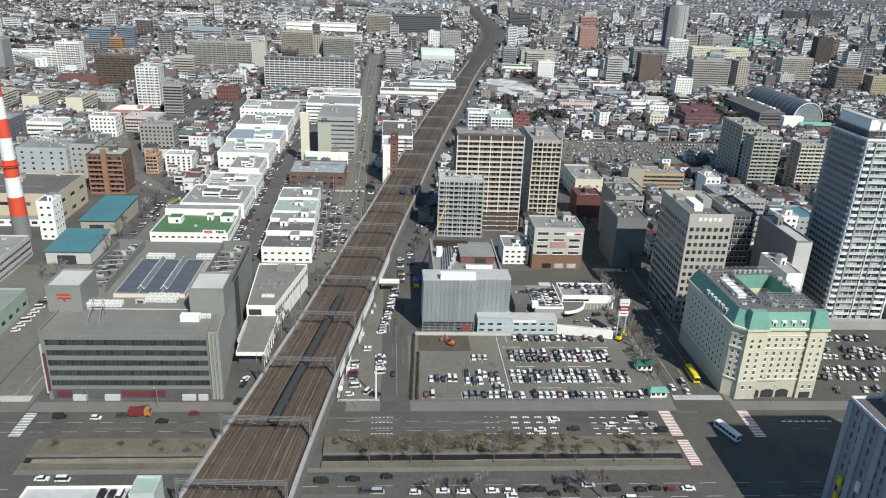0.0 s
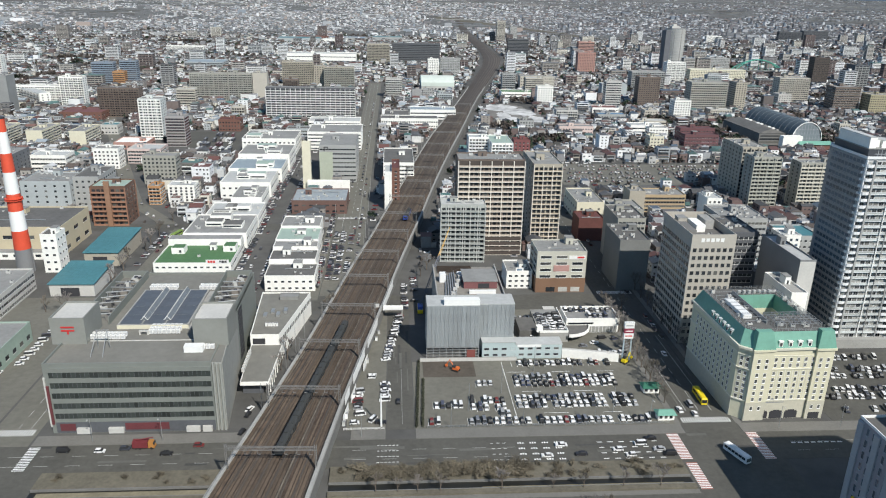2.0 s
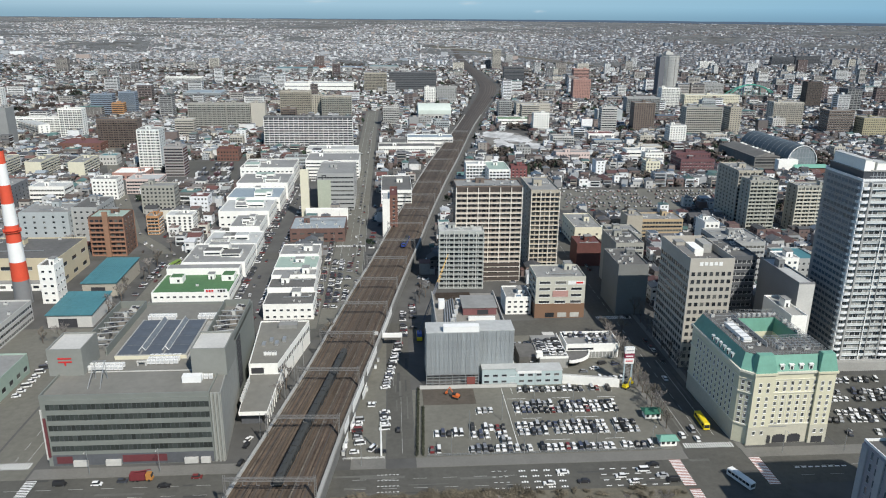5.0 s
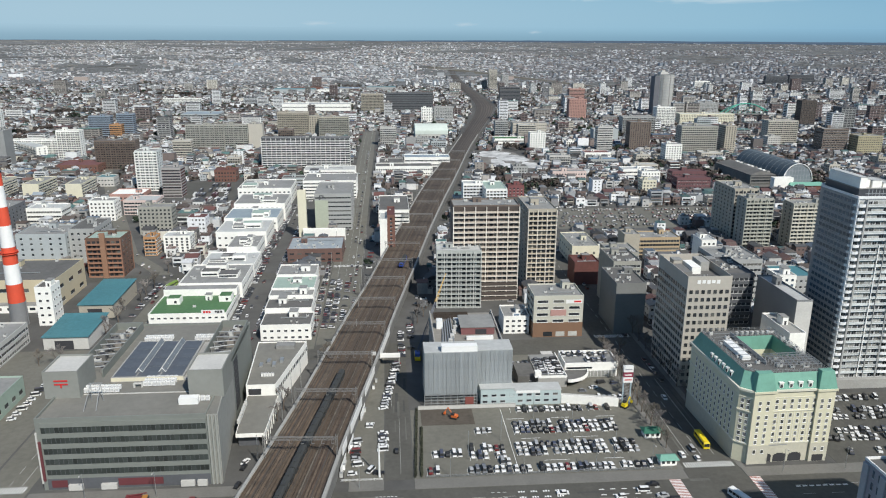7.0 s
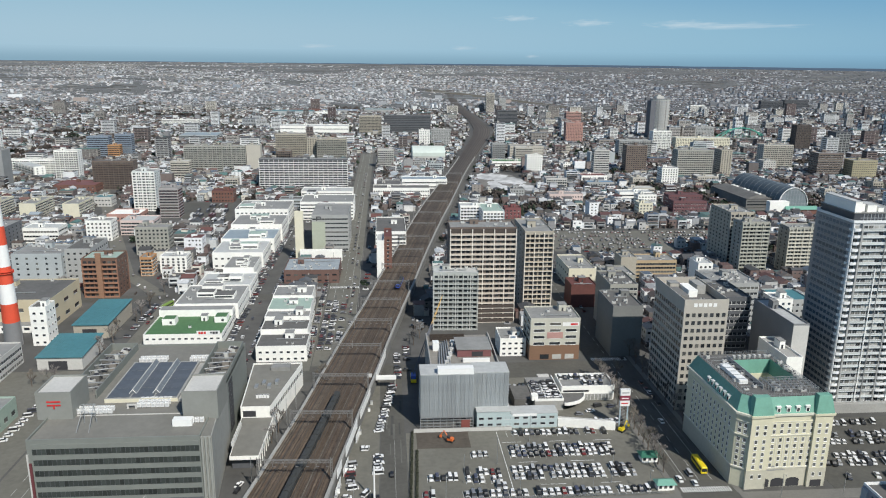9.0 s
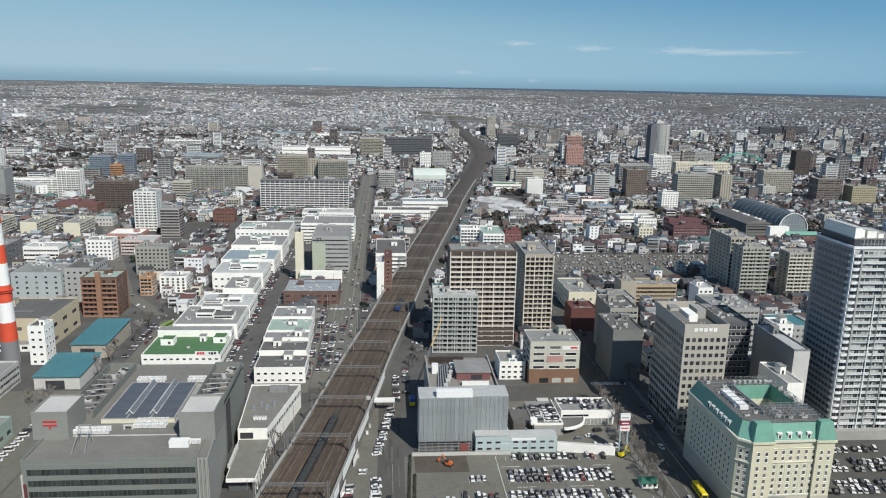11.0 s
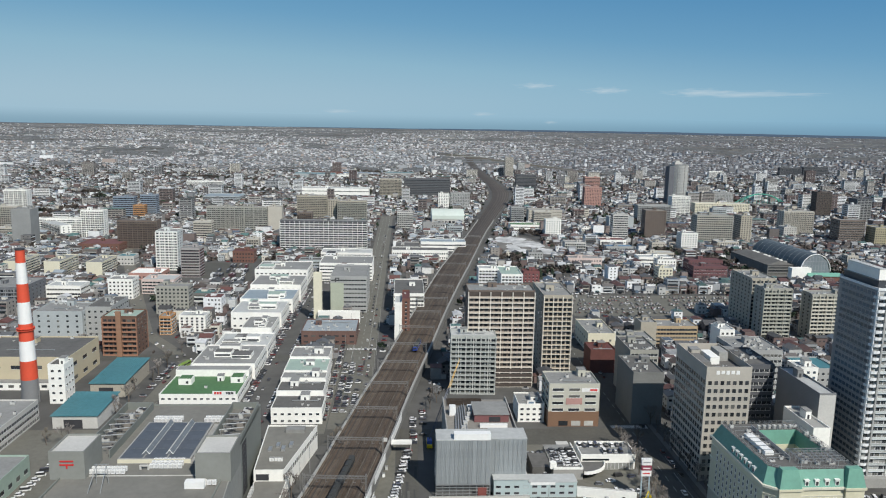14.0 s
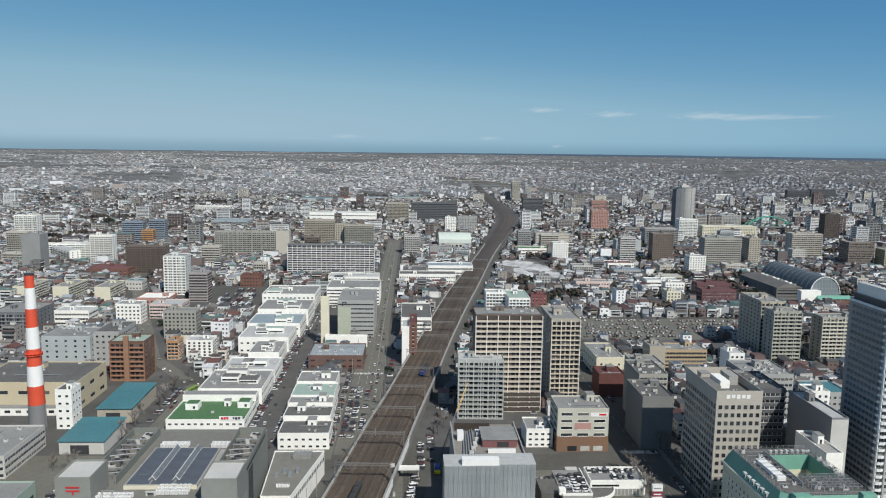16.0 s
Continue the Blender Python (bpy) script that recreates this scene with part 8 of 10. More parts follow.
def fence(x0, y0, x1, y1, h, mat, label, step=2.4, hedge=False):
    L = math.hypot(x1 - x0, y1 - y0)
    turn = math.degrees(math.atan2(y1 - y0, x1 - x0))
    b = thing("hedge" if hedge else "fence", label, "hedge" if hedge else "fence", x0, y0, 0.05, turn)
    if hedge:
        r_ = random.Random(int(x0 * 3 + y0))
        s = Solid()
        for k in range(int(L * 28)):
            c = Vector((r_.uniform(0, L), r_.uniform(-0.5, 0.5), r_.uniform(0.05, h)))
            a = Vector((r_.uniform(-1, 1), r_.uniform(-1, 1), r_.uniform(-1, 1))).normalized() * 0.22
            q = a.orthogonal()
            s.face([c - a, c + q, c + a, c - q])
        tagged(part("foliage", s, [mat], b), kind="stuff")
        return
    n = max(1, int(L / step))
    for k in range(n + 1):
        part("post", Solid().box(k * L / n - 0.05, -0.05, 0, k * L / n + 0.05, 0.05, h), [mat], b)
    for z in (0.25, 0.5, 0.75, 0.97):
        part("rail", Solid().box(0, -0.025, z * h, L, 0.025, z * h + 0.06), [mat], b)


hedge_mat = surf("dark_hedge", (0.045, 0.048, 0.03), 0.9, 0.3, 2.0, 0.4)
fence(8.9, 243.5, 11.4, 296, 1.3, hedge_mat, "dark bare hedge along the parking lot", hedge=True)
fence(11.2, 243.5, 12.8, 280, 1.1, hedge_mat, "dark low hedge along the parking lot", hedge=True)
fence(13, 243.2, 108, 243.2, 1.1, galvanised, "low grey pipe fence before the parking lot", 4)
fence(-19, 242.8, -3.5, 242.8, 0.9, white_paint, "row of low white pipe barriers", 3)
part_wall = thing("yard_wall", "low pale concrete wall behind the parking lot", "wall", 12, 296.4, 0)
part("panel_wall", Solid().box(0, -0.15, 0, 44, 0.15, 1.7), [concrete_light], part_wall)
part("coping", Solid().box(-0.05, -0.2, 1.7, 44.05, 0.2, 1.82), [concrete], part_wall)


def footbridge():
    b = thing("footbridge", "short white covered footbridge by the railway", "bridge", -7, 341, 0)
    part("deck", Solid().box(0, 0, 5.2, 12, 2.4, 5.6), [concrete_light], b)
    for y in (0, 2.25):
        part("side_panel", Solid().box(0, y, 5.6, 12, y + 0.15, 6.9), [white_paint], b)
    for x in (0.4, 11.2):
        part("pier", Solid().box(x, 0.8, 0, x + 0.6, 1.6, 5.2), [concrete], b)
    part("stair", Solid().prism([(-2.4, -0.5), (0, -0.5), (0, 3), (-2.4, 3)], 0, 7.6), [concrete_light], b)


footbridge()


def siding_clutter():
    """White boards, huts and ladders along the railway's right wall."""
    r_ = random.Random(9)
    for y in (246, 251, 266, 271, 296, 318, 325):
        x, w, z = rail_at(y)
        k = r_.random()
        b = thing("trackside_cabinet", "small grey trackside cabinet by the railway wall", "cabinet", x + w + 1.2, y, 0, 0, "trackside cabinets")
        hh = r_.uniform(1.4, 2.4)
        part("case", Solid().box(-0.6, -0.5, 0, 0.6, 0.5, hh), [white_paint if k < 0.4 else machine_grey], b)
        part("lid", Solid().box(-0.66, -0.56, hh, 0.66, 0.56, hh + 0.12), [steel_grey], b)
    for y0 in (247, 262, 288):
        x, w, z = rail_at(y0 + 5)
        x2 = rail_at(y0 + 10)[0] + rail_at(y0 + 10)[1]
        xa = rail_at(y0)[0] + rail_at(y0)[1]
        b = thing("site_board", "long white hoarding leaning along the railway wall", "board", xa + 0.8, y0, 0, 0, "hoardings by the railway")
        part("panel", Solid().prism([(0, 0), (x2 - xa, 10), (x2 - xa + 0.15, 10), (0.15, 0)], 0.2, 3.4), [white_paint], b)
        part("foot", Solid().prism([(0, 0), (x2 - xa, 10), (x2 - xa + 0.6, 10), (0.6, 0)], 0, 0.2), [concrete], b)
    x, w, z = rail_at(300)
    b = thing("red_hoarding", "red and white site hoarding by the railway wall", "board", x + w + 0.8, 312, 0, -8)
    part("panel", Solid().box(0, 0, 0, 0.2, 14, 2.6), [red_paint], b)
    part("strip", Solid().box(-0.02, 0, 1.1, 0.22, 14, 1.5), [white_paint], b)


siding_clutter()


def bare_tree(seed, h):
    """Tapered trunk, limbs and many fine twigs."""
    r_ = random.Random(seed)
    limbs, fine = Solid(), Solid()

    def grow(p, w, ln, r0, depth):
        q = p + w * ln
        r0 = max(r0, 0.06)
        (limbs if depth < 3 else fine).tube(p, q, r0, max(r0 * 0.62, 0.05), 5 if depth < 2 else 3)
        if depth >= 5:
            return
        for i in range(3 if depth < 4 else 2):
            d = (w + Vector((r_.uniform(-1, 1), r_.uniform(-1, 1), r_.uniform(-0.2, 0.7))) * 0.62).normalized()
            grow(p.lerp(q, r_.uniform(0.55, 1.0)), d, ln * r_.uniform(0.6, 0.82), r0 * 0.55, depth + 1)

    grow(Vector((0, 0, 0)), Vector((0, 0, 1)), h * 0.32, h * 0.024, 0)
    return limbs, fine


TREES = []
for k in range(3):
    limbs, fine = bare_tree(50 + k, 10.5)
    t = thing("bare_tree", "leafless street tree with fine grey-brown twigs", "tree", 0, 0, 0, 0, "bare street trees")
    part("trunk", limbs, [bark], t)
    part("crown", fine, [twig if k else scrub_twig], t)
    TREES.append(t)
tree_spots = [(111.2, y) for y in range(258, 350, 6)] + [(136.2, y) for y in range(300, 420, 11)] + [(x, 204.6) for x in (-6, 1.3, 8, 15.6, 36.3, 53.7, 64.3, 78, 91)]
tree_spots += [(22, 188), (29, 187.5), (62, 188), (69, 187.5), (15, 188), (-30, 340), (-33, 352), (-47.5, 300), (-49, 290), (120.5, 350), (-158, 395), (-156, 410), (-160, 430), (-154, 445), (-155, 458), (-153, 470), (-157, 482), (-154, 505), (-155, 520), (-224, 512), (-224, 530), (-224, 552), (-153, 385), (-165, 352), (-176, 354), (16, 400), (20, 410)]
for k, (x, y) in enumerate(tree_spots):
    m = pose(x, y, 0.85 if 203 < y < 219 else 0.03, 0, 0, k * 47) @ Matrix.Scale((0.62 if 203 < y < 219 else 1.0) + 0.1 * (k % 4), 4)
    if k < 3:
        TREES[k].matrix_basis = m
    else:
        o = copy_thing(TREES[k % 3], m)
        o.matrix_basis = m


def shrub(seed):
    r_ = random.Random(seed)
    s = clump(r_, 1.6, 300, 0.16)
    for k in range(40):
        s.tube((r_.uniform(-0.3, 0.3), r_.uniform(-0.3, 0.3), -1.1), (r_.uniform(-1.6, 1.6), r_.uniform(-1.6, 1.6), r_.uniform(0, 1.3)), 0.035, 0.02, 3)
    return tagged(part("shrub", s, [shrub_leaf]), "dry brown leafless shrub on the canal bank", "shrub", "shrubs on the canal bank")


SHRUBS = [shrub(k) for k in range(3)]
sr = random.Random(3)
pts = [(sr.uniform(-20, 102), sr.uniform(210.8, 218.2)) for k in range(60)] + [(sr.uniform(-12, 48), sr.uniform(211.4, 217.6)) for k in range(110)] + [(sr.uniform(-118, -62), sr.uniform(211, 218)) for k in range(8)]
for k, (x, y) in enumerate(pts):
    z = sr.uniform(0.5, 1.25) * (1.5 if 60 <= k < 170 else 0.9)
    m = pose(x, y, 0.9 + 0.75 * z, 0, 0, sr.uniform(0, 360)) @ Matrix.Diagonal((z * sr.uniform(0.9, 2.0), z, z * sr.uniform(0.45, 0.7), 1))
    if k < 3:
        SHRUBS[k].matrix_basis = m
    else:
        copy_thing(SHRUBS[k % 3], m).matrix_basis = m
for k in range(9):
    t = thing("conifer", "dark slender conifer behind the apartment block", "tree", 118 + 5 * k + sr.uniform(-2, 2), 760 + sr.uniform(-10, 10), 0, 0, "dark conifers")
    part("trunk", Solid().tube((0, 0, 0), (0, 0, 3), 0.3, 0.2, 6), [bark], t)
    s = Solid()
    for i in range(260):
        z = sr.uniform(1.5, 12)
        r0 = (12.5 - z) * 0.26 * sr.uniform(0.5, 1)
        a = sr.uniform(0, 6.28)
        c = Vector((r0 * math.cos(a), r0 * math.sin(a), z))
        s.face([c, c + Vector((0.5 * math.cos(a + 1), 0.5 * math.sin(a + 1), -0.5)), c + Vector((0.9 * math.cos(a), 0.9 * math.sin(a), -0.6)), c + Vector((0.5 * math.cos(a - 1), 0.5 * math.sin(a - 1), -0.5))])
    part("crown", s, [conifer_leaf], t)

# ---- the buildings at the foot of the window ----
cb = block("tall grey office with pale piers at the crossing", 137, 138, 40, 41, 43, surf("corner_dark", (0.33, 0.31, 0.33), 0.75), roof_dark, storeys=11, style="grid", pitch=2.6, win=(1.2, 2.6), sides="LB", single="L", glass=glass_blue, trim=surf("corner_pale", (0.37, 0.385, 0.40), 0.6), edge=white_paint)
for k in range(5):
    part("pale_pier", Solid().box(-20.5, 18 - k * 7.6, 0, -20.0, 20.4 - k * 7.6, 42.4), [surf("corner_pale", (0.37, 0.385, 0.40), 0.6)], cb)
for k, (ya, z, m) in enumerate(((13.5, 16, yellow_paint), (13.5, 10, yellow_paint), (6.0, 20, white_paint), (6.0, 13, surf("sign_violet", (0.09, 0.05, 0.14), 0.5)), (-1.5, 18, yellow_paint), (-1.5, 11, white_paint))):
    part("sign_box", Solid().box(-21.1, ya, z, -20.5, ya + 1.6, z + 3.4), [m], cb)
# roof box out of view, added to lengthen the shadow on the avenue
part("plant_room", Solid().box(-11, -8, 43, 14, 19.4, 53), [concrete], cb)
# unseen tower, sized and placed to throw its shadow on the crossing
block("plain tower out of view, added to shade the crossing", 172, 118, 34, 46, 74, concrete, roof_grey, storeys=20, style="blank", gear=0.3)
pd = block("parking deck roof with a pale parapet", -104, 120, 30, 60, 12, concrete_light, roof_light, name="parking_deck", storeys=3, style="band", sides="B", gear=0, edge=white_wall)
block("pale stair tower of the parking deck", -72.5, 172, 7, 8, 15.5, surf("stair_pale", (0.5, 0.55, 0.53), 0.7), roof_palegreen, name="stair_tower", style="blank", gear=0)
for k in range(4):
    car(-81.5 + k * 2.6, 176, 90, 12.05, "van" if k % 2 == 0 else "sedan")


# ---- landmarks farther off ----
def atrium():
    """Long glazed barrel vault with a lattice end wall."""
    b = thing("glass_atrium", "long dark glass barrel vault with a white lattice end", "building", 453, 775, 0, 1)
    keep(404, 765, 475, 890)
    R, L, base = 17.0, 112.0, 9.0
    k = 16
    pts = [(R * math.cos(math.pi * i / k), base + 19 * math.sin(math.pi * i / k)) for i in range(k + 1)]
    s = Solid()
    for i in range(k):
        (xa, za), (xb, zb) = pts[i], pts[i + 1]
        s.face([(xa, 0, za), (xa, L, za), (xb, L, zb), (xb, 0, zb)])
    part("vault", s, [surf("vault_glass", (0.075, 0.095, 0.105), 0.45, 0.2, 0.4, 0.1, 0.0)], b)
    for j in range(12):
        s = Solid()
        y = j * L / 11
        for i in range(k):
            (xa, za), (xb, zb) = pts[i], pts[i + 1]
            s.tube((xa, y, za), (xb, y, zb), 0.22, k=4)
        part("rib", s, [steel_grey], b)
    part("end_glass", Solid().prism([(-R, 0.1), (R, 0.1), (R, 0.3), (-R, 0.3)], 0, base).prism([(-R * 0.98, 0.1), (R * 0.98, 0.1), (R * 0.98, 0.3), (-R * 0.98, 0.3)], base, base + 12, 0, None, [(-R * 0.72, 0.1), (R * 0.72, 0.1), (R * 0.72, 0.3), (-R * 0.72, 0.3)]).prism([(-R * 0.72, 0.1), (R * 0.72, 0.1), (R * 0.72, 0.3), (-R * 0.72, 0.3)], base + 12, base + 18, 0, None, [(-R * 0.2, 0.1), (R * 0.2, 0.1), (R * 0.2, 0.3), (-R * 0.2, 0.3)]), [surf("end_glass", (0.2, 0.23, 0.25), 0.3)], b)
    s = Solid()
    for i in range(k):
        (xa, za), (xb, zb) = pts[i], pts[i + 1]
        s.tube((xa, -0.1, za), (xb, -0.1, zb), 0.5, k=5)
    part("end_arch", s, [white_paint], b)
    for i in range(1, 10):
        x = -R + i * R / 5
        zt = base + 19 * math.sqrt(max(0.02, 1 - (x / R) ** 2))
        part("end_mullion", Solid().box(x - 0.15, -0.1, 0, x + 0.15, 0.1, zt), [steel_grey], b)
    for z in (5, 10, 15, 20, 25):
        hw = R if z <= base else R * math.sqrt(max(0.02, 1 - ((z - base) / 19) ** 2))
        part("end_transom", Solid().box(-hw, -0.08, z, hw, 0.08, z + 0.3), [steel_grey], b)
    part("wing", Solid().box(-R - 30, 14, 0, -R - 0.3, L - 8, 13), [concrete_dark], b)
    for k in range(3):
        part("wing_window", Solid().box(-R - 29, 13.9, 2.4 + k * 3.4, -R - 1.5, 14, 4.2 + k * 3.4), [glass_dark], b)
    part("wing_roof", Solid().box(-R - 30.5, 13.5, 13, -R, L - 7.5, 13.5), [roof_dark], b)
    part("wing_ridge", Solid().prism([(-R - 28, 16), (-R - 0.5, 16), (-R - 0.5, L - 10), (-R - 28, L - 10)], 13.5, 17, 0, None, [(-R - 16, 18), (-R - 12, 18), (-R - 12, L - 12), (-R - 16, L - 12)]), [roof_dark], b)
    for k in range(9):
        part("roof_light", Solid().box(-R - 8, 20 + k * 9, 13.5, -R - 4.5, 24 + k * 9, 16.4), [white_wall if k % 3 else roof_grey], b)
    part("white_porch", Solid().box(-R - 14, -8, 0, -R + 8, 0, 14), [white_wall], b)
    part("green_roof", Solid().prism([(-R + 2, -14), (R + 8, -14), (R + 8, -1), (-R + 2, -1)], 6, 9, 0, None, [(-R + 4, -8), (R + 6, -8), (R + 6, -7), (-R + 4, -7)]), [copper_green], b)
    part("green_hall", Solid().box(-R + 3, -13, 0, R + 7, -1.5, 6), [brick_wall], b)


atrium()


def arch_bridge():
    b = thing("arch_bridge", "mint green steel arch bridge far off in the town", "bridge", 774, 1560, 0)
    keep(710, 1540, 840, 1575)
    n, L, hh = 18, 108.0, 22.0

    def lean(x):
        # the two ribs lean together towards the crown
        return 1.6 + 9.0 * (2 * x / L) ** 2

    for side in (-1, 1):
        s = Solid()
        for i in range(n):
            xa, xb = -L / 2 + i * L / n, -L / 2 + (i + 1) * L / n
            za, zb = 4 + hh * (1 - (2 * xa / L) ** 2), 4 + hh * (1 - (2 * xb / L) ** 2)
            s.tube((xa, side * lean(xa), za), (xb, side * lean(xb), zb), 1.05, k=6)
        part("arch", s, [mint_paint], b)
        for i in range(1, n):
            xa = -L / 2 + i * L / n
            part("hanger", Solid().tube((xa, side * 8, 4), (xa, side * lean(xa), 4 + hh * (1 - (2 * xa / L) ** 2)), 0.18, k=4), [mint_paint], b)
    for i in range(4, n - 3, 2):
        xa = -L / 2 + i * L / n
        part("strut", Solid().tube((xa, -lean(xa), 4 + hh * (1 - (2 * xa / L) ** 2)), (xa, lean(xa), 4 + hh * (1 - (2 * xa / L) ** 2)), 0.4, k=4), [mint_paint], b)
    part("deck", Solid().box(-L / 2 - 20, -10, 2.6, L / 2 + 20, 10, 4.2), [concrete_dark], b)
    for x in (-L / 2, L / 2):
        part("pier", Solid().box(x - 2, -11, 0, x + 2, 11, 2.6), [concrete], b)


arch_bridge()


# ---- the wide town of houses and small blocks ----
MASK = np.zeros((1900, 1400), bool)  # cells of 2 m, from (-2000, 0)


def cells(x0, y0, x1, y1):
    return slice(max(0, int((x0 + 2000) / 2)), max(0, int((x1 + 2000) / 2) + 1)), slice(max(0, int(y0 / 2)), max(0, int(y1 / 2) + 1))


def take(x0, y0, x1, y1):
    MASK[cells(x0, y0, x1, y1)] = True


for q in OCCUPIED:
    take(*q)
for y in range(100, 2800, 2):
    c, w, _ = rail_at(y)
    take(c - w - 5, y, c + w + 5, y + 2)


def free(x0, y0, x1, y1):
    return not MASK[cells(x0, y0, x1, y1)].any()


def house_parts(w, d, h, kind, rnd):
    """Wall, roof and window meshes of a small house centred on its origin."""
    wall, roof, wins = Solid(), Solid(), Solid()
    wall.box(-w / 2, -d / 2, 0, w / 2, d / 2, h)
    if kind == "gable":
        e, p = 0.5, min(w, d) * rnd.uniform(0.16, 0.3)
        n = len(roof.v)
        wall.face([(-w / 2, -d / 2, h), (w / 2, -d / 2, h), (0, -d / 2, h + p)])
        wall.face([(w / 2, d / 2, h), (-w / 2, d / 2, h), (0, d / 2, h + p)])
        for s in (-1, 1):
            a = [(0, -d / 2 - e, h + p), (0, d / 2 + e, h + p), (s * (w / 2 + e), d / 2 + e, h - p * e / (w / 2)), (s * (w / 2 + e), -d / 2 - e, h - p * e / (w / 2))]
            if s > 0:
                a = a[::-1]
            roof.face(a)
            roof.face([(x, y, z + 0.22) for x, y, z in a][::-1])
            for i in range(4):
                j = (i + 1) % 4
                roof.face([a[i], a[j], (a[j][0], a[j][1], a[j][2] + 0.22), (a[i][0], a[i][1], a[i][2] + 0.22)])
    else:
        roof.box(-w / 2 - 0.25, -d / 2 - 0.25, h, w / 2 + 0.25, d / 2 + 0.25, h + 0.35)
        if rnd.random() < 0.5:
            roof.box(-w * 0.2, 0, h + 0.35, w * 0.1, d * 0.25, h + 2.4)
    n = max(1, int(h / 2.9))
    for i in range(n):
        z = i * h / n + 0.9
        k = max(1, int(w / 2.8))
        for j in range(k):
            u = (j - (k - 1) / 2) * (w - 0.8) / k
            if rnd.random() < 0.85:
                wins.box(u - 0.75, -d / 2 - 0.06, z, u + 0.75, -d / 2 + 0.01, z + 1.3)
        k = max(1, int(d / 3.6))
        for j in range(k):
            u = (j - (k - 1) / 2) * (d - 0.8) / k
            for sx in (-1, 1):
                if rnd.random() < 0.6:
                    wins.box(sx * w / 2 - 0.05, u - 0.6, z, sx * w / 2 + 0.05, u + 0.6, z + 1.2)
    return wall, roof, wins


KINDS = []
rnd = random.Random(11)
for i in range(44):
    mid = i % 4 == 3
    w, d = (rnd.uniform(10, 19), rnd.uniform(9, 14)) if mid else (rnd.uniform(6, 10.5), rnd.uniform(6.5, 11))
    h = rnd.uniform(10, 19) if mid else rnd.uniform(5.2, 8.6)
    kind = "flat" if mid or i % 3 == 0 else "gable"
    a, b_, c = house_parts(w, d, h, kind, rnd)
    KINDS.append((w, d, h, kind, a.mesh("wall", [house_wall]), b_.mesh("roof", [house_roof]), c.mesh("window_set", [glass_dark])))


def joined(name, solids_at, mats, label, category):
    """Many placed copies of meshes in one object: (mesh vertices, faces, material number, matrix) tuples."""
    vs, fs, ms, n = [], [], [], 0
    for v, f, mi, m in solids_at:
        vs.append(v @ m[:3, :3].T + m[:3, 3])
        for q in f:
            fs.append(tuple(i + n for i in q))
        ms += [mi] * len(f)
        n += len(v)
    me = bpy.data.meshes.new(name)
    me.from_pydata(np.concatenate(vs).tolist(), [], fs)
    for m in mats:
        me.materials.append(m)
    me.polygons.foreach_set("material_index", ms)
    me.update()
    return stuff(new(name, me), label, category)


joined("far_cars", FAR_CARS, [choice("far_car_paint", [(0.75, 0.75, 0.74), (0.03, 0.03, 0.03), (0.3, 0.3, 0.31), (0.7, 0.7, 0.7), (0.08, 0.08, 0.1), (0.04, 0.045, 0.06), (0.16, 0.03, 0.03), (0.05, 0.05, 0.05)], 0.35), car_glass], "many parked cars in the far lots", "cars")

# groves at school yards and parks, kept free of houses
rnd = random.Random(35)
GROVES = [(rnd.uniform(-0.5, 0.65) * g, g) for g in (620 + 2000 * (i / 80) ** 0.8 for i in range(80))] + [(-676, 1648), (-640, 1655), (-700, 1640), (-560, 2130), (-520, 2136), (-600, 2128), (1040, 2150), (1200, 2140), (700, 1960)]
GROVES += [(385, 800), (390, 850), (380, 880), (500, 800), (505, 850), (430, 920), (470, 930), (520, 900), (345, 905), (330, 930), (180, 800), (200, 770), (160, 790)]
GROVES = [g for g in GROVES if free(g[0] - 6, g[1] - 6, g[0] + 6, g[1] + 6)]
for gx, gy in GROVES:
    take(gx - 0.016 * gy, gy - 0.014 * gy, gx + 0.016 * gy, gy + 0.014 * gy)

# scattered middle-height blocks among the houses
rnd = random.Random(21)
items = []
cube = Solid().box(-0.5, -0.5, 0, 0.5, 0.5, 1)
cv, cf = np.array(cube.v), cube.f


def put(items, x, y, z, w, d, h, mi, turn=0.0):
    m = np.array(pose(x, y, z, 0, 0, turn))
    m[:3, 0] *= w
    m[:3, 1] *= d
    m[:3, 2] *= h
    items.append((cv, cf, mi, m))


spots = []
for i in range(560):
    y = 560 + 1900 * rnd.random() ** 0.75
    x = rnd.uniform(-0.57, 0.72) * y
    w, d, h = rnd.uniform(12, 34), rnd.uniform(12, 18), rnd.choice((10, 12, 15, 18, 22, 28, 36)) * rnd.uniform(0.85, 1.1)
    if x < 0.12 * y and rnd.random() < 0.6:
        continue
    if y < 760 or (y < 1000 and rnd.random() < 0.3):
        continue
    if y < 1000:
        h = min(h, 11)
    if 0.45 < x / y < 0.55 and 1100 < y < 1560:
        h = min(h, 12)
    if not free(x - w / 2, y - d / 2, x + w / 2, y + d / 2):
        continue
    take(x - w / 2 - 2, y - d / 2 - 2, x + w / 2 + 2, y + d / 2 + 2)
    spots.append((x, y, w, d, h))
spots.sort(key=lambda q: math.hypot(q[0], q[1]))
LOOKS = [("white", white_wall, roof_grey), ("grey", grey_wall, roof_dark), ("pale grey", concrete_light, roof_grey), ("tan", tan_wall, roof_grey), ("brown", brown_wall, roof_grey), ("beige", beige_wall, roof_light), ("blue-grey", bluegrey_wall, roof_dark)]
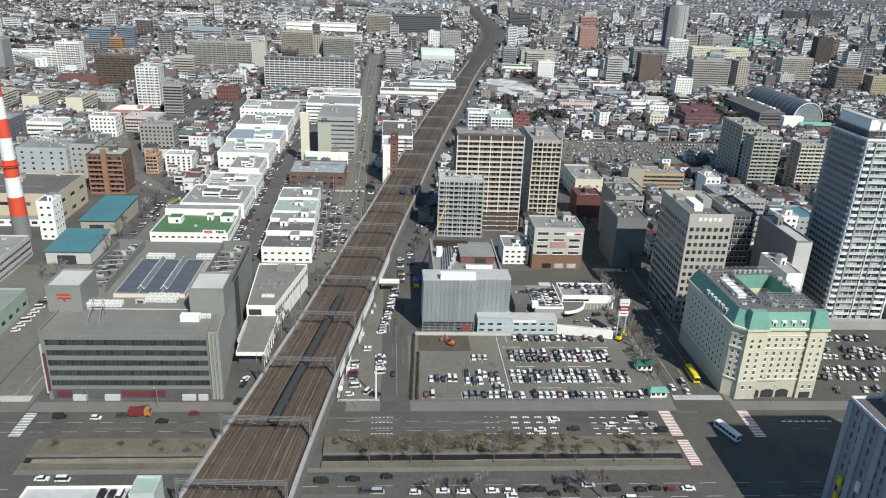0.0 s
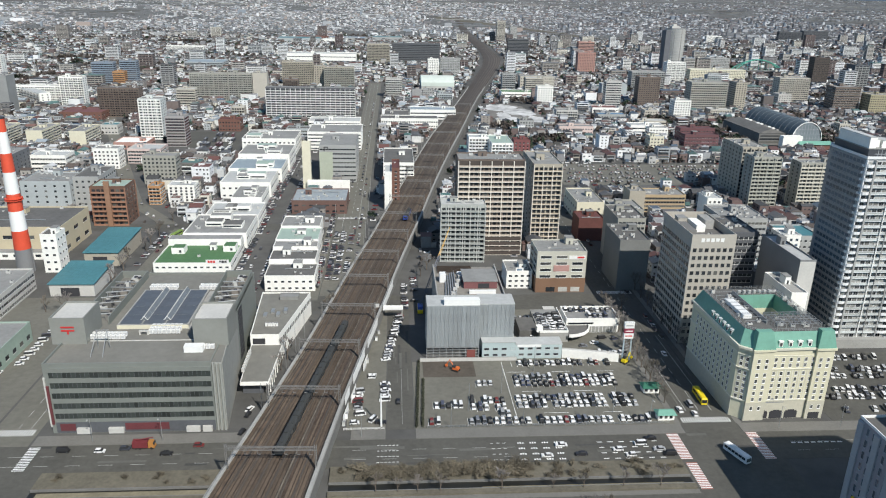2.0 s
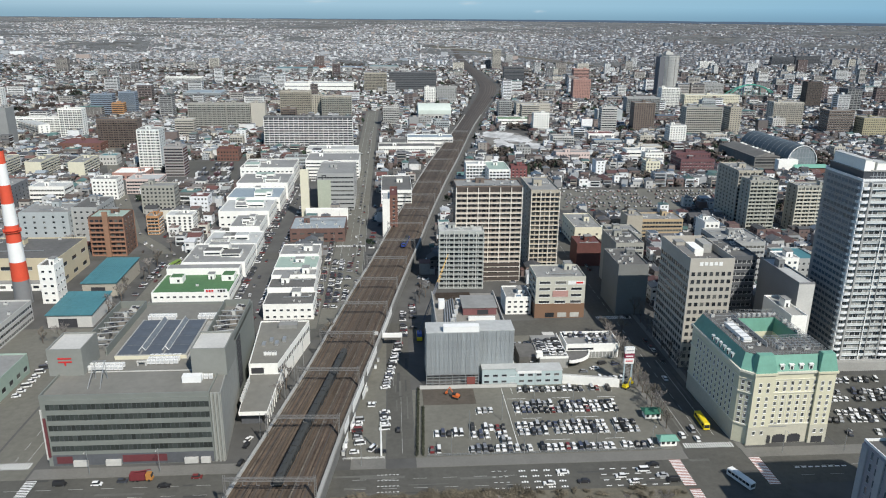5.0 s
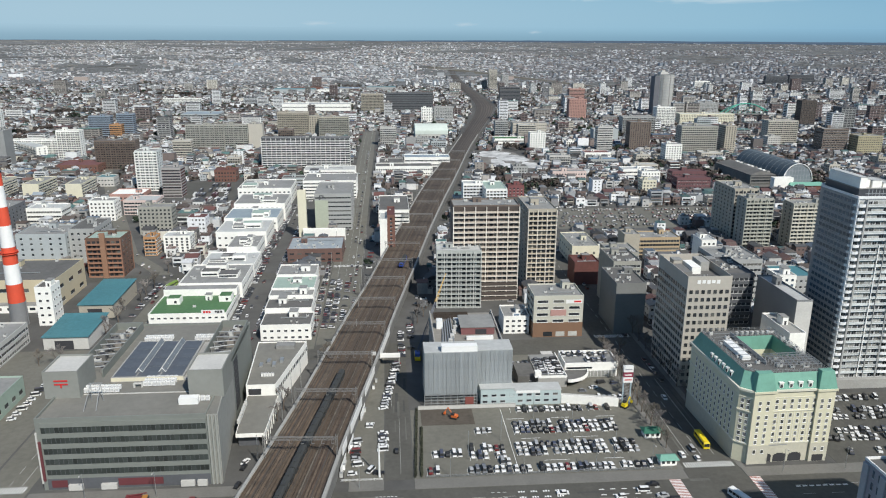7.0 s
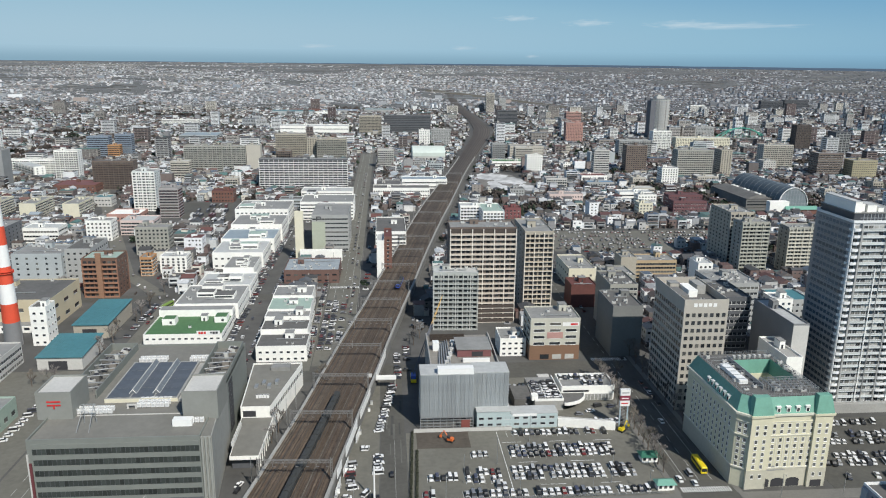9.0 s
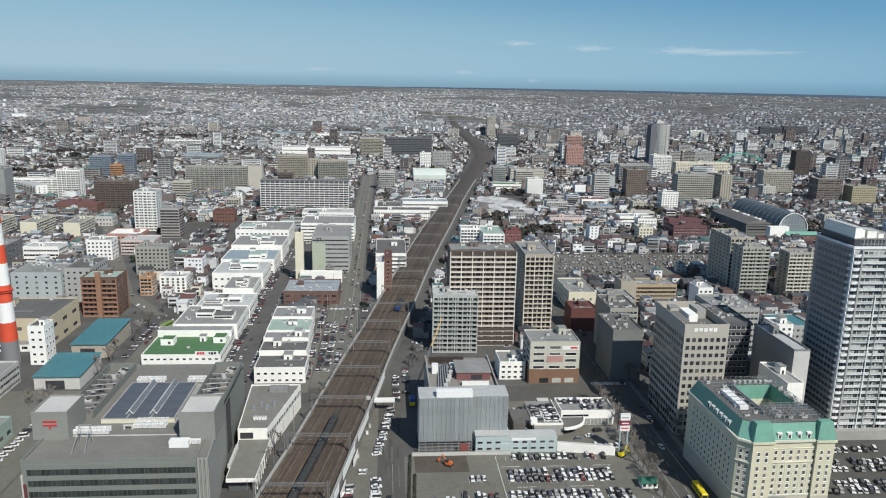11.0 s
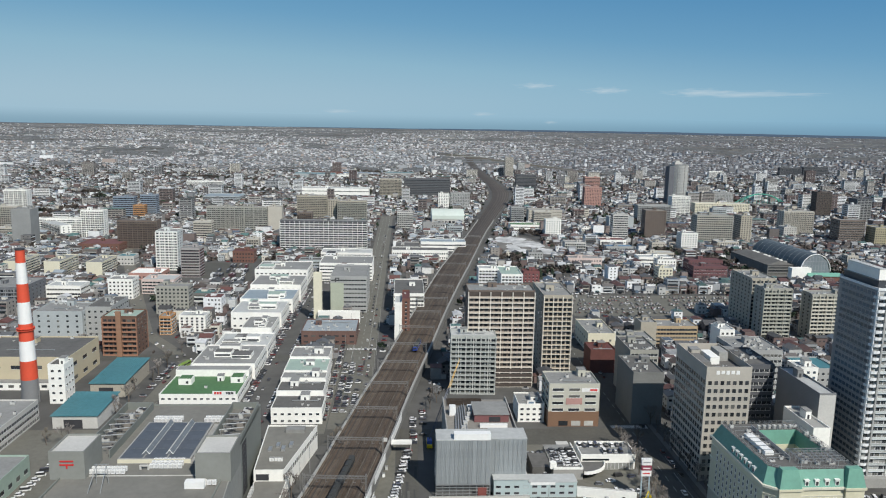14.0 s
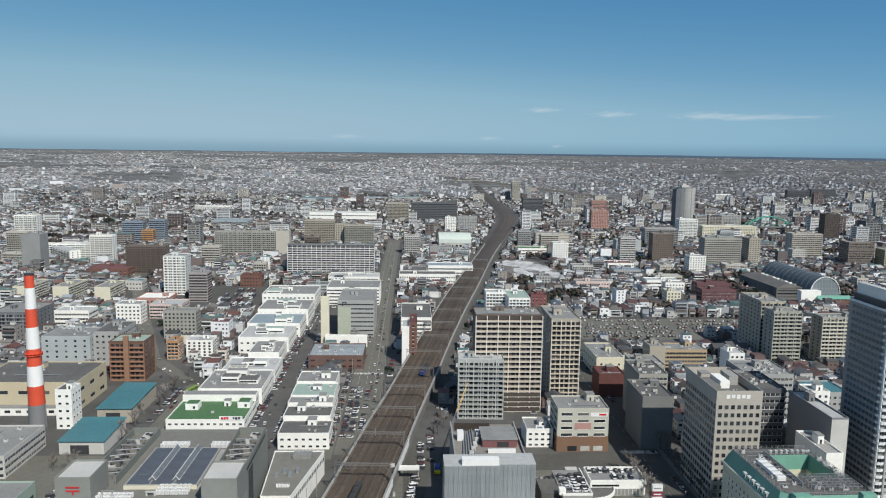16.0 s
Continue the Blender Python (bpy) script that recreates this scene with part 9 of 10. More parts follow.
for i, (x, y, w, d, h) in enumerate(spots[:27]):
    word, wall_m, roof_m = LOOKS[rnd.randrange(len(LOOKS))]
    sty = rnd.choice(("grid", "band", "balcony", "gallery"))
    block("%s mid-rise block with %s" % (word, {"grid": "rows of windows", "band": "long window bands", "balcony": "stacked balconies", "gallery": "open galleries"}[sty]), x - w / 2, y - d / 2, w, d, h, wall_m, roof_m,
          name="apartment_house", style=sty, fins=0, trim=wall_m, sides="FL" if x > 0 else "FR", gear=0.2, joined_rows=True, group="mid-rise blocks of the town")
for x, y, w, d, h in spots[27:]:
    z = land(x, y)
    put(items, x, y, z, w, d, h, 0)
    put(items, x, y, z + h, w + 0.4, d + 0.4, 0.6, 1)
    put(items, x + rnd.uniform(-0.3, 0.3) * w, y, z + h + 0.6, 4, 4, 3, 0)
    n = int(h / 3)
    for s in range(n):
        put(items, x, y - d / 2, z + s * h / n + 1.0, w * 0.9, 0.2, 1.4, 2)
        put(items, x - math.copysign(w / 2, x), y, z + s * h / n + 1.0, 0.2, d * 0.7, 1.4, 2)
        for q in range(int(w / 6)):
            put(items, x - w * 0.42 + q * 6, y - d / 2 - 0.1, z + s * h / n + 0.9, 0.5, 0.3, 1.6, 0)
joined("middle_blocks", items, [town_wall, town_roof, glass_dark], "scattered apartment and office blocks among the houses", "buildings")

def town_plan():
    """Places of houses along streets: x, y, kind number and turn, near to far."""
    rnd = random.Random(4)
    out = []
    y, row = 250.0, 0
    while y < 2480:
        x = -0.58 * y - 80 + rnd.uniform(0, 8)
        while x < 0.73 * y + 80:
            k = rnd.randrange(len(KINDS))
            if k % 4 == 3 and rnd.random() < 0.8:
                k -= 1
            w, d = KINDS[k][0], KINDS[k][1]
            if int((x + 3000) / 11) % 7 != 6 and rnd.random() < 0.95:
                yy = y + rnd.uniform(-1.2, 1.2)
                if free(x, yy, x + w, yy + d):
                    take(x, yy, x + w, yy + d * 0.7)
                    out.append((x + w / 2, yy + d / 2, k, rnd.choice((0, 0, 0, 180, 90)) + rnd.uniform(-3, 3)))
            x += w + rnd.uniform(0.7, 3.0)
        row += 1
        y += (12.5 if row % 2 else 17.5) * (1.0 if y < 1200 else 1.12)
    # sheds and small houses fill the gaps
    small = sorted(range(len(KINDS)), key=lambda k: KINDS[k][0] * KINDS[k][1])[:8]
    for i in range(9000):
        y = 330 + 1300 * rnd.random()
        x = rnd.uniform(-0.57, 0.72) * y
        k = rnd.choice(small)
        w, d = KINDS[k][0], KINDS[k][1]
        if free(x, y, x + w, y + d):
            take(x, y, x + w, y + d)
            out.append((x + w / 2, y + d / 2, k, rnd.choice((0, 90, 180)) + rnd.uniform(-3, 3)))
    return sorted(out, key=lambda q: math.hypot(q[0], q[1]))


PLAN = town_plan()
near_houses, far_houses = PLAN[:26], PLAN[26:]
for x, y, k, turn in near_houses:
    w, d, h, kind, a, b_, c = KINDS[k]
    big = h > 9
    ob = thing("apartment_house" if big else "house", ("small flat-roofed town building with rows of windows" if big else "small flat-roofed town house") if kind == "flat" else "small town house with a pitched metal roof",
               "building" if big else "house", x, y, 0, turn, "houses of the town")
    shell = part("wall", a, None, ob)
    part("roof", b_, None, ob)
    tagged(part("window_set", c, None, shell), kind="stuff")


def light_house(w, d, h, kind, rnd):
    """The same house with fewer faces, for the middle distance: main part, lower annex, porch and roof pieces."""
    wall, roof, wins = Solid(), Solid(), Solid()
    a, b = w / 2, d / 2

    def pitched(x0, y0, x1, y1, z, p, along):
        e = 0.4
        x0, y0, x1, y1 = x0 - e, y0 - e, x1 + e, y1 + e
        n = len(roof.v)
        mx, my = (x0 + x1) / 2, (y0 + y1) / 2
        ends = [(mx, y0, z + p), (mx, y1, z + p)] if along else [(x0, my, z + p), (x1, my, z + p)]
        roof.v += [(x0, y0, z), (x1, y0, z), (x1, y1, z), (x0, y1, z)] + ends
        roof.f += [tuple(n + i for i in q) for q in (((0, 4, 5, 3), (1, 2, 5, 4), (0, 1, 4), (2, 3, 5)) if along else ((0, 1, 5, 4), (2, 3, 4, 5), (0, 4, 3), (1, 2, 5)))]
        roof.m += [0] * 4

    def rimmed(x0, y0, x1, y1, z):
        wall.box(x0, y0, 0, x1, y1, z + 0.3)
        roof.box(x0 + 0.35, y0 + 0.35, z, x1 - 0.35, y1 - 0.35, z + 0.36)

    if kind == "gable":
        wall.box(-a, -b, 0, a, b, h)
        pitched(-a, -b, a, b, h, min(w, d) * rnd.uniform(0.16, 0.3), rnd.random() < 0.6)
    else:
        rimmed(-a, -b, a, b, h)
        if rnd.random() < 0.6:
            wall.box(-a * 0.4, 0, h, a * 0.2, b * 0.5, h + 2.2)
            roof.box(-a * 0.4 - 0.1, -0.1, h + 2.2, a * 0.2 + 0.1, b * 0.5 + 0.1, h + 2.4)
    side = rnd.choice((-1, 1))
    if rnd.random() < 0.75:
        aw, ad, ah = rnd.uniform(2.0, 3.6), d * rnd.uniform(0.4, 0.8), h * rnd.uniform(0.4, 0.75)
        x0, x1 = (a, a + aw) if side > 0 else (-a - aw, -a)
        y0 = -b + rnd.uniform(-1.2, d - ad)
        if rnd.random() < 0.5:
            rimmed(x0, y0, x1, y0 + ad, ah)
        else:
            wall.box(x0, y0, 0, x1, y0 + ad, ah)
            pitched(x0, y0, x1, y0 + ad, ah, 0.9, True)
    if rnd.random() < 0.6:
        # porch or carport in front
        px = rnd.uniform(-a, a * 0.2)
        roof.box(px, -b - 2.2, 2.5, px + rnd.uniform(2.2, 4.5), -b, 2.72)
        wins.box(px + 0.2, -b - 1.9, 0, px + 2.0, -b - 0.3, 1.5)
    if rnd.random() < 0.5:
        cx, cy = rnd.uniform(-a * 0.6, a * 0.6), rnd.uniform(-b * 0.5, b * 0.5)
        wall.box(cx - 0.4, cy - 0.4, h, cx + 0.4, cy + 0.4, h + rnd.uniform(1.6, 2.8))
    n = max(1, int(h / 2.9))
    wide = rnd.random() < 0.5
    for i in range(n):
        z = i * h / n + 0.9
        if wide:
            # long dark openings behind a balcony front
            u0, u1 = -a + rnd.uniform(0.3, 1.2), a - rnd.uniform(0.3, 1.6)
            wins.face([(u0, -b - 0.05, z - 0.2), (u1, -b - 0.05, z - 0.2), (u1, -b - 0.05, z + 1.4), (u0, -b - 0.05, z + 1.4)])
            if i:
                wall.box(u0 - 0.2, -b - 1.0, z - 1.0, u1 + 0.2, -b - 0.06, z - 0.15)
        else:
            k = max(1, int(w / 2.6))
            for j in range(k):
                u = (j - (k - 1) / 2) * (w - 0.8) / k
                if rnd.random() < 0.8:
                    q = rnd.uniform(0.5, 0.95)
                    wins.face([(u - q, -b - 0.05, z), (u + q, -b - 0.05, z), (u + q, -b - 0.05, z + 1.35), (u - q, -b - 0.05, z + 1.35)])
        for sx in (-1, 1):
            for u in (-b * 0.4, b * 0.4):
                wins.face([(sx * (a + 0.05), u - 0.7, z), (sx * (a + 0.05), u + 0.7, z), (sx * (a + 0.05), u + 0.7, z + 1.2), (sx * (a + 0.05), u - 0.7, z + 1.2)])
    return [(np.array(q.v), q.f) for q in (wall, roof, wins)]


lrnd = random.Random(5)
CACHE = [light_house(*k[:4], lrnd) for k in KINDS]


def plain_house(w, d, h, kind, rnd):
    """Main part and roof alone, for the far quarters."""
    wall, roof = Solid(), Solid()
    a, b, p = w / 2, d / 2, min(w, d) * 0.22
    wall.box(-a, -b, 0, a, b, h)
    if kind == "gable":
        roof.v += [(-a - 0.4, -b - 0.4, h), (a + 0.4, -b - 0.4, h), (a + 0.4, b + 0.4, h), (-a - 0.4, b + 0.4, h), (0, -b - 0.4, h + p), (0, b + 0.4, h + p)]
        roof.f += [(0, 4, 5, 3), (1, 2, 5, 4), (0, 1, 4), (2, 3, 5)]
        roof.m += [0] * 4
    else:
        roof.face([(-a + 0.4, -b + 0.4, h + 0.05), (a - 0.4, -b + 0.4, h + 0.05), (a - 0.4, b - 0.4, h + 0.05), (-a + 0.4, b - 0.4, h + 0.05)])
    return [(np.array(q.v), q.f) for q in (wall, roof)] + [None]


PLAIN = [plain_house(*k[:4], lrnd) for k in KINDS]
items = []
SMALL = [k for k in range(len(KINDS)) if KINDS[k][2] < 8]
frnd = random.Random(51)
YARD_TREES = []
for x, y, k, turn in far_houses:
    away = math.hypot(x, y)
    if away > 1150 and KINDS[k][2] > 9 and frnd.random() < 0.8:
        k = frnd.choice(SMALL)
    m = np.array(pose(x, y, land(x, y), 0, 0, turn))
    if away > 800:
        # small detached houses with yards and trees, away from the centre
        q = frnd.uniform(0.84, 0.98) if away < 1200 else frnd.uniform(0.68, 0.9)
        m[:3, 0] *= q
        m[:3, 1] *= q
        m[:3, 2] *= q if away < 1200 else q * 0.92
        if frnd.random() < 0.62:
            YARD_TREES.append((x + KINDS[k][0] * frnd.choice((-0.5, 0.5)), y - KINDS[k][1] * 0.5))
    (wv, wf), (rv, rf), wins_ = (CACHE if math.hypot(x, y) < 1550 else PLAIN)[k]
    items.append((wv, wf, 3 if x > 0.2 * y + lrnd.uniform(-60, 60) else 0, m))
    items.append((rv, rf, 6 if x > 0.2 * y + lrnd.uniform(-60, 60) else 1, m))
    if math.hypot(x, y) < 1300:
        items.append((*wins_, 2, m))
# cars, sheds and hedges in the yards between the houses
yrnd = random.Random(17)
for i in range(26000):
    y = 340 + 1500 * yrnd.random()
    x = yrnd.uniform(-0.57, 0.72) * y
    if not free(x - 1, y - 1, x + 1, y + 1):
        continue
    z = land(x, y)
    turn = yrnd.choice((0, 90)) + yrnd.uniform(-6, 6)
    kind_ = yrnd.random()
    if kind_ < 0.55:
        put(items, x, y, z + 0.2, 4.2, 1.7, 0.75, 4, turn)
        put(items, x, y, z + 0.95, 2.3, 1.5, 0.55, 2, turn)
    elif kind_ < 0.8:
        put(items, x, y, z, yrnd.uniform(2, 3.4), yrnd.uniform(2, 5), yrnd.uniform(2, 2.7), 1, turn)
    else:
        put(items, x, y, z, yrnd.uniform(3, 8), 0.8, yrnd.uniform(0.8, 1.8), 5, turn)
joined("far_town", items, [town_wall, town_roof, glass_dark, east_wall, MATS["far_car_paint"], far_twig, east_roof], "dense low town of houses with mixed grey, white and brown roofs", "houses")

# ---- fields, river and railway land far off ----
# paled, bluish field colours carry the haze of distance
hazed_ground = choice("hazed_ground", [(0.17, 0.175, 0.18), (0.22, 0.22, 0.21), (0.14, 0.145, 0.15), (0.26, 0.255, 0.235), (0.15, 0.16, 0.16), (0.19, 0.185, 0.18), (0.13, 0.14, 0.155)], 0.95, True, 0.3, 0.01)
rnd = random.Random(41)
items = []
for i in range(900):
    r = 2700 + 2120 * rnd.random() ** 0.8
    a = rnd.uniform(-0.55, 0.66)
    k = r / far_distance(r)
    x, y = r * math.sin(a), r * math.cos(a)
    put(items, x, y, land(x, y) - 1.5, rnd.uniform(60, 330), rnd.uniform(25, 70), 1.7 + 0.0004 * i, 0, -math.degrees(a))
joined("far_fields", items, [hazed_ground], "bare fields and open land between the distant houses, in haze-paled greys", "fields")
RIVER = [(180, 3300), (262, 3246), (451, 3009), (604, 2777), (703, 2504), (772, 2239), (1020, 2160), (1500, 2120)]
for name, off, wide, high, mat, label in (("river_land", 0, 70, 0.5, surf("river_grass", (0.11, 0.098, 0.075), 0.95, 0.35, 0.05, 0.01), "brown open strip of land along the river"), ("river_road", 30, 9, 1.1, surf("river_road", (0.3, 0.3, 0.29), 0.9, 0.15, 0.1, 0.02), "pale road along the river bank")):
    s = Solid()
    for (xa, ya), (xb, yb) in zip(RIVER[:-1], RIVER[1:]):
        q = Vector((xb - xa, yb - ya)).normalized()
        o, hw = Vector((-q.y, q.x)) * off, Vector((-q.y, q.x)) * wide / 2
        pts = [(xa, ya, -1), (xb, yb, -1), (xb, yb, 1), (xa, ya, 1)]
        n = len(s.v)
        for x, y, e in pts:
            x, y = x + o.x + e * hw.x, y + o.y + e * hw.y
            s.v.append((x, y, land(x, y) + high))
        s.f.append((n, n + 1, n + 2, n + 3))
        s.m.append(0)
    setting(name, s, [mat], label, "ground")
    for (xa, ya), (xb, yb) in zip(RIVER[:-1], RIVER[1:]):
        for t in range(30):
            x, y = xa + (xb - xa) * t / 30, ya + (yb - ya) * t / 30
            take(x - 24, y - 24, x + 24, y + 24)


def near_river(x, y):
    for (xa, ya), (xb, yb) in zip(RIVER[:-1], RIVER[1:]):
        t = max(0.0, min(1.0, ((x - xa) * (xb - xa) + (y - ya) * (yb - ya)) / ((xb - xa) ** 2 + (yb - ya) ** 2)))
        if math.hypot(x - xa - (xb - xa) * t, y - ya - (yb - ya) * t) < 42:
            return True
    return False


# large halls and long slabs that stand out from the far houses
for lab, x, y, w, d, h, wall, rf in (
        ("long train depot hall with a teal roof", -330, 2230, 120, 60, 10, bluegrey_wall, roof_teal), ("long train depot hall with a blue roof", -190, 2290, 110, 40, 10, grey_wall, surf("depot_blue", (0.16, 0.24, 0.34), 0.6)),
        ("wide depot hall with a pale roof", -200, 2210, 70, 40, 9, white_wall, roof_light), ("long depot hall with a rusty red roof", -290, 2330, 150, 30, 9, brick_wall, roof_red),
        ("long train depot hall with a teal roof", -60, 2330, 90, 50, 10, grey_wall, roof_teal), ("low long hall with a grey-blue roof", -401, 1490, 72, 60, 12, bluegrey_wall, roof_blue),
        ("white school with long window rows", -530, 1827, 86, 18, 15, white_wall, roof_light), ("orange apartment block with few windows", -442, 1223, 18, 14, 22, orange_wall, roof_grey),
        ("tall blue-grey apartment block with bands", -480, 1240, 34, 16, 34, surf("slate_blue", (0.22, 0.27, 0.33), 0.7), roof_grey), ("tall blue-grey apartment block with bands", -440, 1252, 26, 16, 36, surf("slate_blue", (0.22, 0.27, 0.33), 0.7), roof_grey),
        ("grey tower beside the railway curve", 320, 2340, 26, 20, 62, beige_wall, roof_grey), ("red-brown apartment block with bands", 431, 1745, 36, 22, 44, pink_wall, roof_grey),
        ("white block of flats with bands", 1018, 2425, 50, 16, 24, white_wall, roof_light), ("dark long apartment slab", 1330, 2560, 80, 18, 30, dark_wall, roof_dark), ("dark long apartment slab", 1430, 2585, 90, 18, 30, dark_wall, roof_dark)):
    z = land(x, y)
    block(lab, x, y, w, d, h, wall, rf, style="band" if h > 11 else "blank", base=z - 0.5, sides="FL" if x > 0 else "FR", gear=0.1, trim=wall, name="depot_hall" if h < 12 else "office_building")
    take(x - 2, y - 2, x + w + 2, y + d + 2)

# the distant town: quarters of small houses alternate with fields and belts of bare wood
rnd = random.Random(22)
HV, HF, HM = [], [], []


def far_box(x, y, z, w, d, h, turn, wall, roof, taper=1.0):
    c, q = math.cos(turn), math.sin(turn)
    n = len(HV)
    for zz, e in ((z, 1.0), (z + h, taper)):
        for sx, sy in ((-1, -1), (1, -1), (1, 1), (-1, 1)):
            u, v = sx * w * e / 2, sy * d * e / 2
            HV.append((x + c * u - q * v, y + q * u + c * v, zz))
    for f, m in (((0, 1, 5, 4), wall), ((1, 2, 6, 5), wall), ((3, 0, 4, 7), wall), ((4, 5, 6, 7), roof)):
        HF.append(tuple(n + i for i in f))
        HM.append(m)


for i in range(74000):
    r = 2470 + 2390 * rnd.random()
    a = rnd.uniform(-0.55, 0.66)
    x, y = r * math.sin(a), r * math.cos(a)
    c, w_, _ = rail_at(min(y, 3300))
    if (y < 3300 and abs(x - c) < w_ + 8) or near_river(x, y):
        continue
    if y < 2790 and not free(x - 3, y - 3, x + 3, y + 3):
        continue
    d_ = far_distance(r)
    k = r / d_
    z = land(x, y)
    q = noise.noise(Vector((a * 9, math.log(d_) * 5, 2.5))) + 0.5 * noise.noise(Vector((a * 30, math.log(d_) * 14, 7))) + 0.35 * noise.noise(Vector((a * 90, math.log(d_) * 40, 11)))
    open_land = max(0.0, (r - 3500) / 1400)
    if q < -0.42 + 0.5 * open_land:
        if q > -0.6 and rnd.random() < 0.6:
            far_box(x, y, z - 1, rnd.uniform(12, 60) * (0.4 + 0.6 * k), rnd.uniform(6, 14), 1 + rnd.uniform(3, 8) * max(k, 0.25), rnd.uniform(-0.2, 0.2), 2, 2, 0.6)
        continue
    if rnd.random() < 0.5 * open_land:
        continue
    if rnd.random() < 0.3 * max(0.0, 1 - (r - 2470) / 1000):
        # bare trees in the yards of the nearer quarters
        far_box(x, y, z - 1, rnd.uniform(5, 16), rnd.uniform(5, 9), 1 + rnd.uniform(2.5, 6), rnd.uniform(-0.4, 0.4), 2, 2, 0.5)
        continue
    near_ = 0.76 + 0.24 * min(1.0, (r - 2470) / 900)
    tall = rnd.random()
    h = (rnd.uniform(2.6, 5.0) if tall < 0.975 else rnd.uniform(8, 20)) * max(k, 0.2)
    w, d = rnd.uniform(6, 13) * (0.5 + 0.5 * k) * (rnd.uniform(2.0, 5.0) if rnd.random() < 0.06 else 1.0), rnd.uniform(6, 12) * (0.55 + 0.45 * k)
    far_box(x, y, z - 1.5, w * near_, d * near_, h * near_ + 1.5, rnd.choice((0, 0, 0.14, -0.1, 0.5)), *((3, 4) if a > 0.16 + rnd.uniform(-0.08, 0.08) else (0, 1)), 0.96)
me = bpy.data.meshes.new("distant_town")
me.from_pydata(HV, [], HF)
for m in (hazed_wall, hazed_roof, hazed_wood, hazed_east, east_roof):
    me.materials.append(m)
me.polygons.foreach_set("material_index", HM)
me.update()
stuff(new("distant_town", me), "distant town of houses and bare woods, coloured as if hazed, up to the horizon", "houses")


# ---- trees of the town, brown and bare ----
rnd = random.Random(33)
CL = []
for i in range(5):
    s = clump(rnd, 3.4, 46, 1.15)
    CL.append((np.array(s.v), s.f))
items = []
for gx, gy in GROVES:
    for i in range(16 if gy < 1500 else 12):
        x, y = gx + rnd.uniform(-0.017, 0.017) * gy, gy + rnd.uniform(-0.015, 0.015) * gy
        v, f = CL[i % 5]
        q = rnd.uniform(0.8, 1.6)
        m = np.array(pose(x, y, land(x, y) + 3.6 * q, 0, 0, rnd.uniform(0, 360)))
        m[:3, :3] *= q
        items.append((v, f, 0 if rnd.random() < 0.85 else 1, m))
SPARSE = []
for i in range(4):
    s = clump(rnd, 2.4, 15, 1.7)
    SPARSE.append((np.array(s.v), s.f))
for i, (x, y) in enumerate(YARD_TREES):
    q = rnd.uniform(0.7, 1.5)
    m = np.array(pose(x, y, land(x, y) + 2.4 * q, 0, 0, rnd.uniform(0, 360)))
    m[:3, :3] *= q
    items.append((*SPARSE[i % 4], 0 if rnd.random() < 0.85 else 1, m))
for i in range(5200):
    y = 420 + 2300 * rnd.random()
    x = rnd.uniform(-0.57, 0.72) * y
    if not free(x - 1, y - 1, x + 1, y + 1):
        continue
    v, f = CL[i % 5]
    m = np.array(pose(x, y, land(x, y) + 3.2, 0, 0, rnd.uniform(0, 360)))
    m[:3, :3] *= rnd.uniform(0.5, 1.1)
    items.append((v, f, 0 if rnd.random() < 0.8 else 1, m))
joined("far_trees", items, [far_twig, conifer_leaf], "bare brown and dark evergreen trees among the houses", "trees")

# ---- distant hills, haze and clouds ----


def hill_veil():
    """Blue horizon haze and faint hills as a glow that fades upwards."""
    m, nt, p = nodes_of("far_hill_haze")
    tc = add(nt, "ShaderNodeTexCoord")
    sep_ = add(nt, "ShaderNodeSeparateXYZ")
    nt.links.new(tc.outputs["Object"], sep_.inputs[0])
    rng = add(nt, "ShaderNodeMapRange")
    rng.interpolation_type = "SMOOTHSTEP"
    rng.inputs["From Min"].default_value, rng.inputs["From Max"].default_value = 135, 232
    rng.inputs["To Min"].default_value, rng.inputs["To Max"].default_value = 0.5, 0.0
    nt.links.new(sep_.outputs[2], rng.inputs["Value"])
    # the haze is emitted, mixed with transparency by height
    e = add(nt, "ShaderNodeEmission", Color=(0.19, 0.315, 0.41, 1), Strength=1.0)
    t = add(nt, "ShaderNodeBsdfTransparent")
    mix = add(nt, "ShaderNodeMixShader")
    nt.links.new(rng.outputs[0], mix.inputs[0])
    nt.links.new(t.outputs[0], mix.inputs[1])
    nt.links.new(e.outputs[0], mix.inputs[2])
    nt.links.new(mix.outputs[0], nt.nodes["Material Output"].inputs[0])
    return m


hill_mat = hill_veil()
R_FAR = 4880
SNOW = ((5.91, 0.91, 104, 19), (-5.03, 0.92, 149, 19), (11.08, 0.38, 59, 15))
CLOUDS = ((15.17, 2.77, 193, 30), (24.97, 2.56, 557, 30), (21.75, 2.69, 260, 33), (9.92, 3.07, 167, 26))


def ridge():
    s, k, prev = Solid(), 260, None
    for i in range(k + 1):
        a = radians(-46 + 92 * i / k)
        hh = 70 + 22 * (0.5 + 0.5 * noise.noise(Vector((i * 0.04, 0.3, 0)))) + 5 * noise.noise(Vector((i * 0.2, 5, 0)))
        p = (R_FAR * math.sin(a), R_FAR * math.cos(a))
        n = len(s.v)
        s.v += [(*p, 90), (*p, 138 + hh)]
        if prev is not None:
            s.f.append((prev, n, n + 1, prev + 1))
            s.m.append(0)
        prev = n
    return tagged(part("backdrop_hills", s, [hill_mat]), "blue haze and faint hills along the horizon, as a glowing veil", "hills", kind="structure")


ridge()


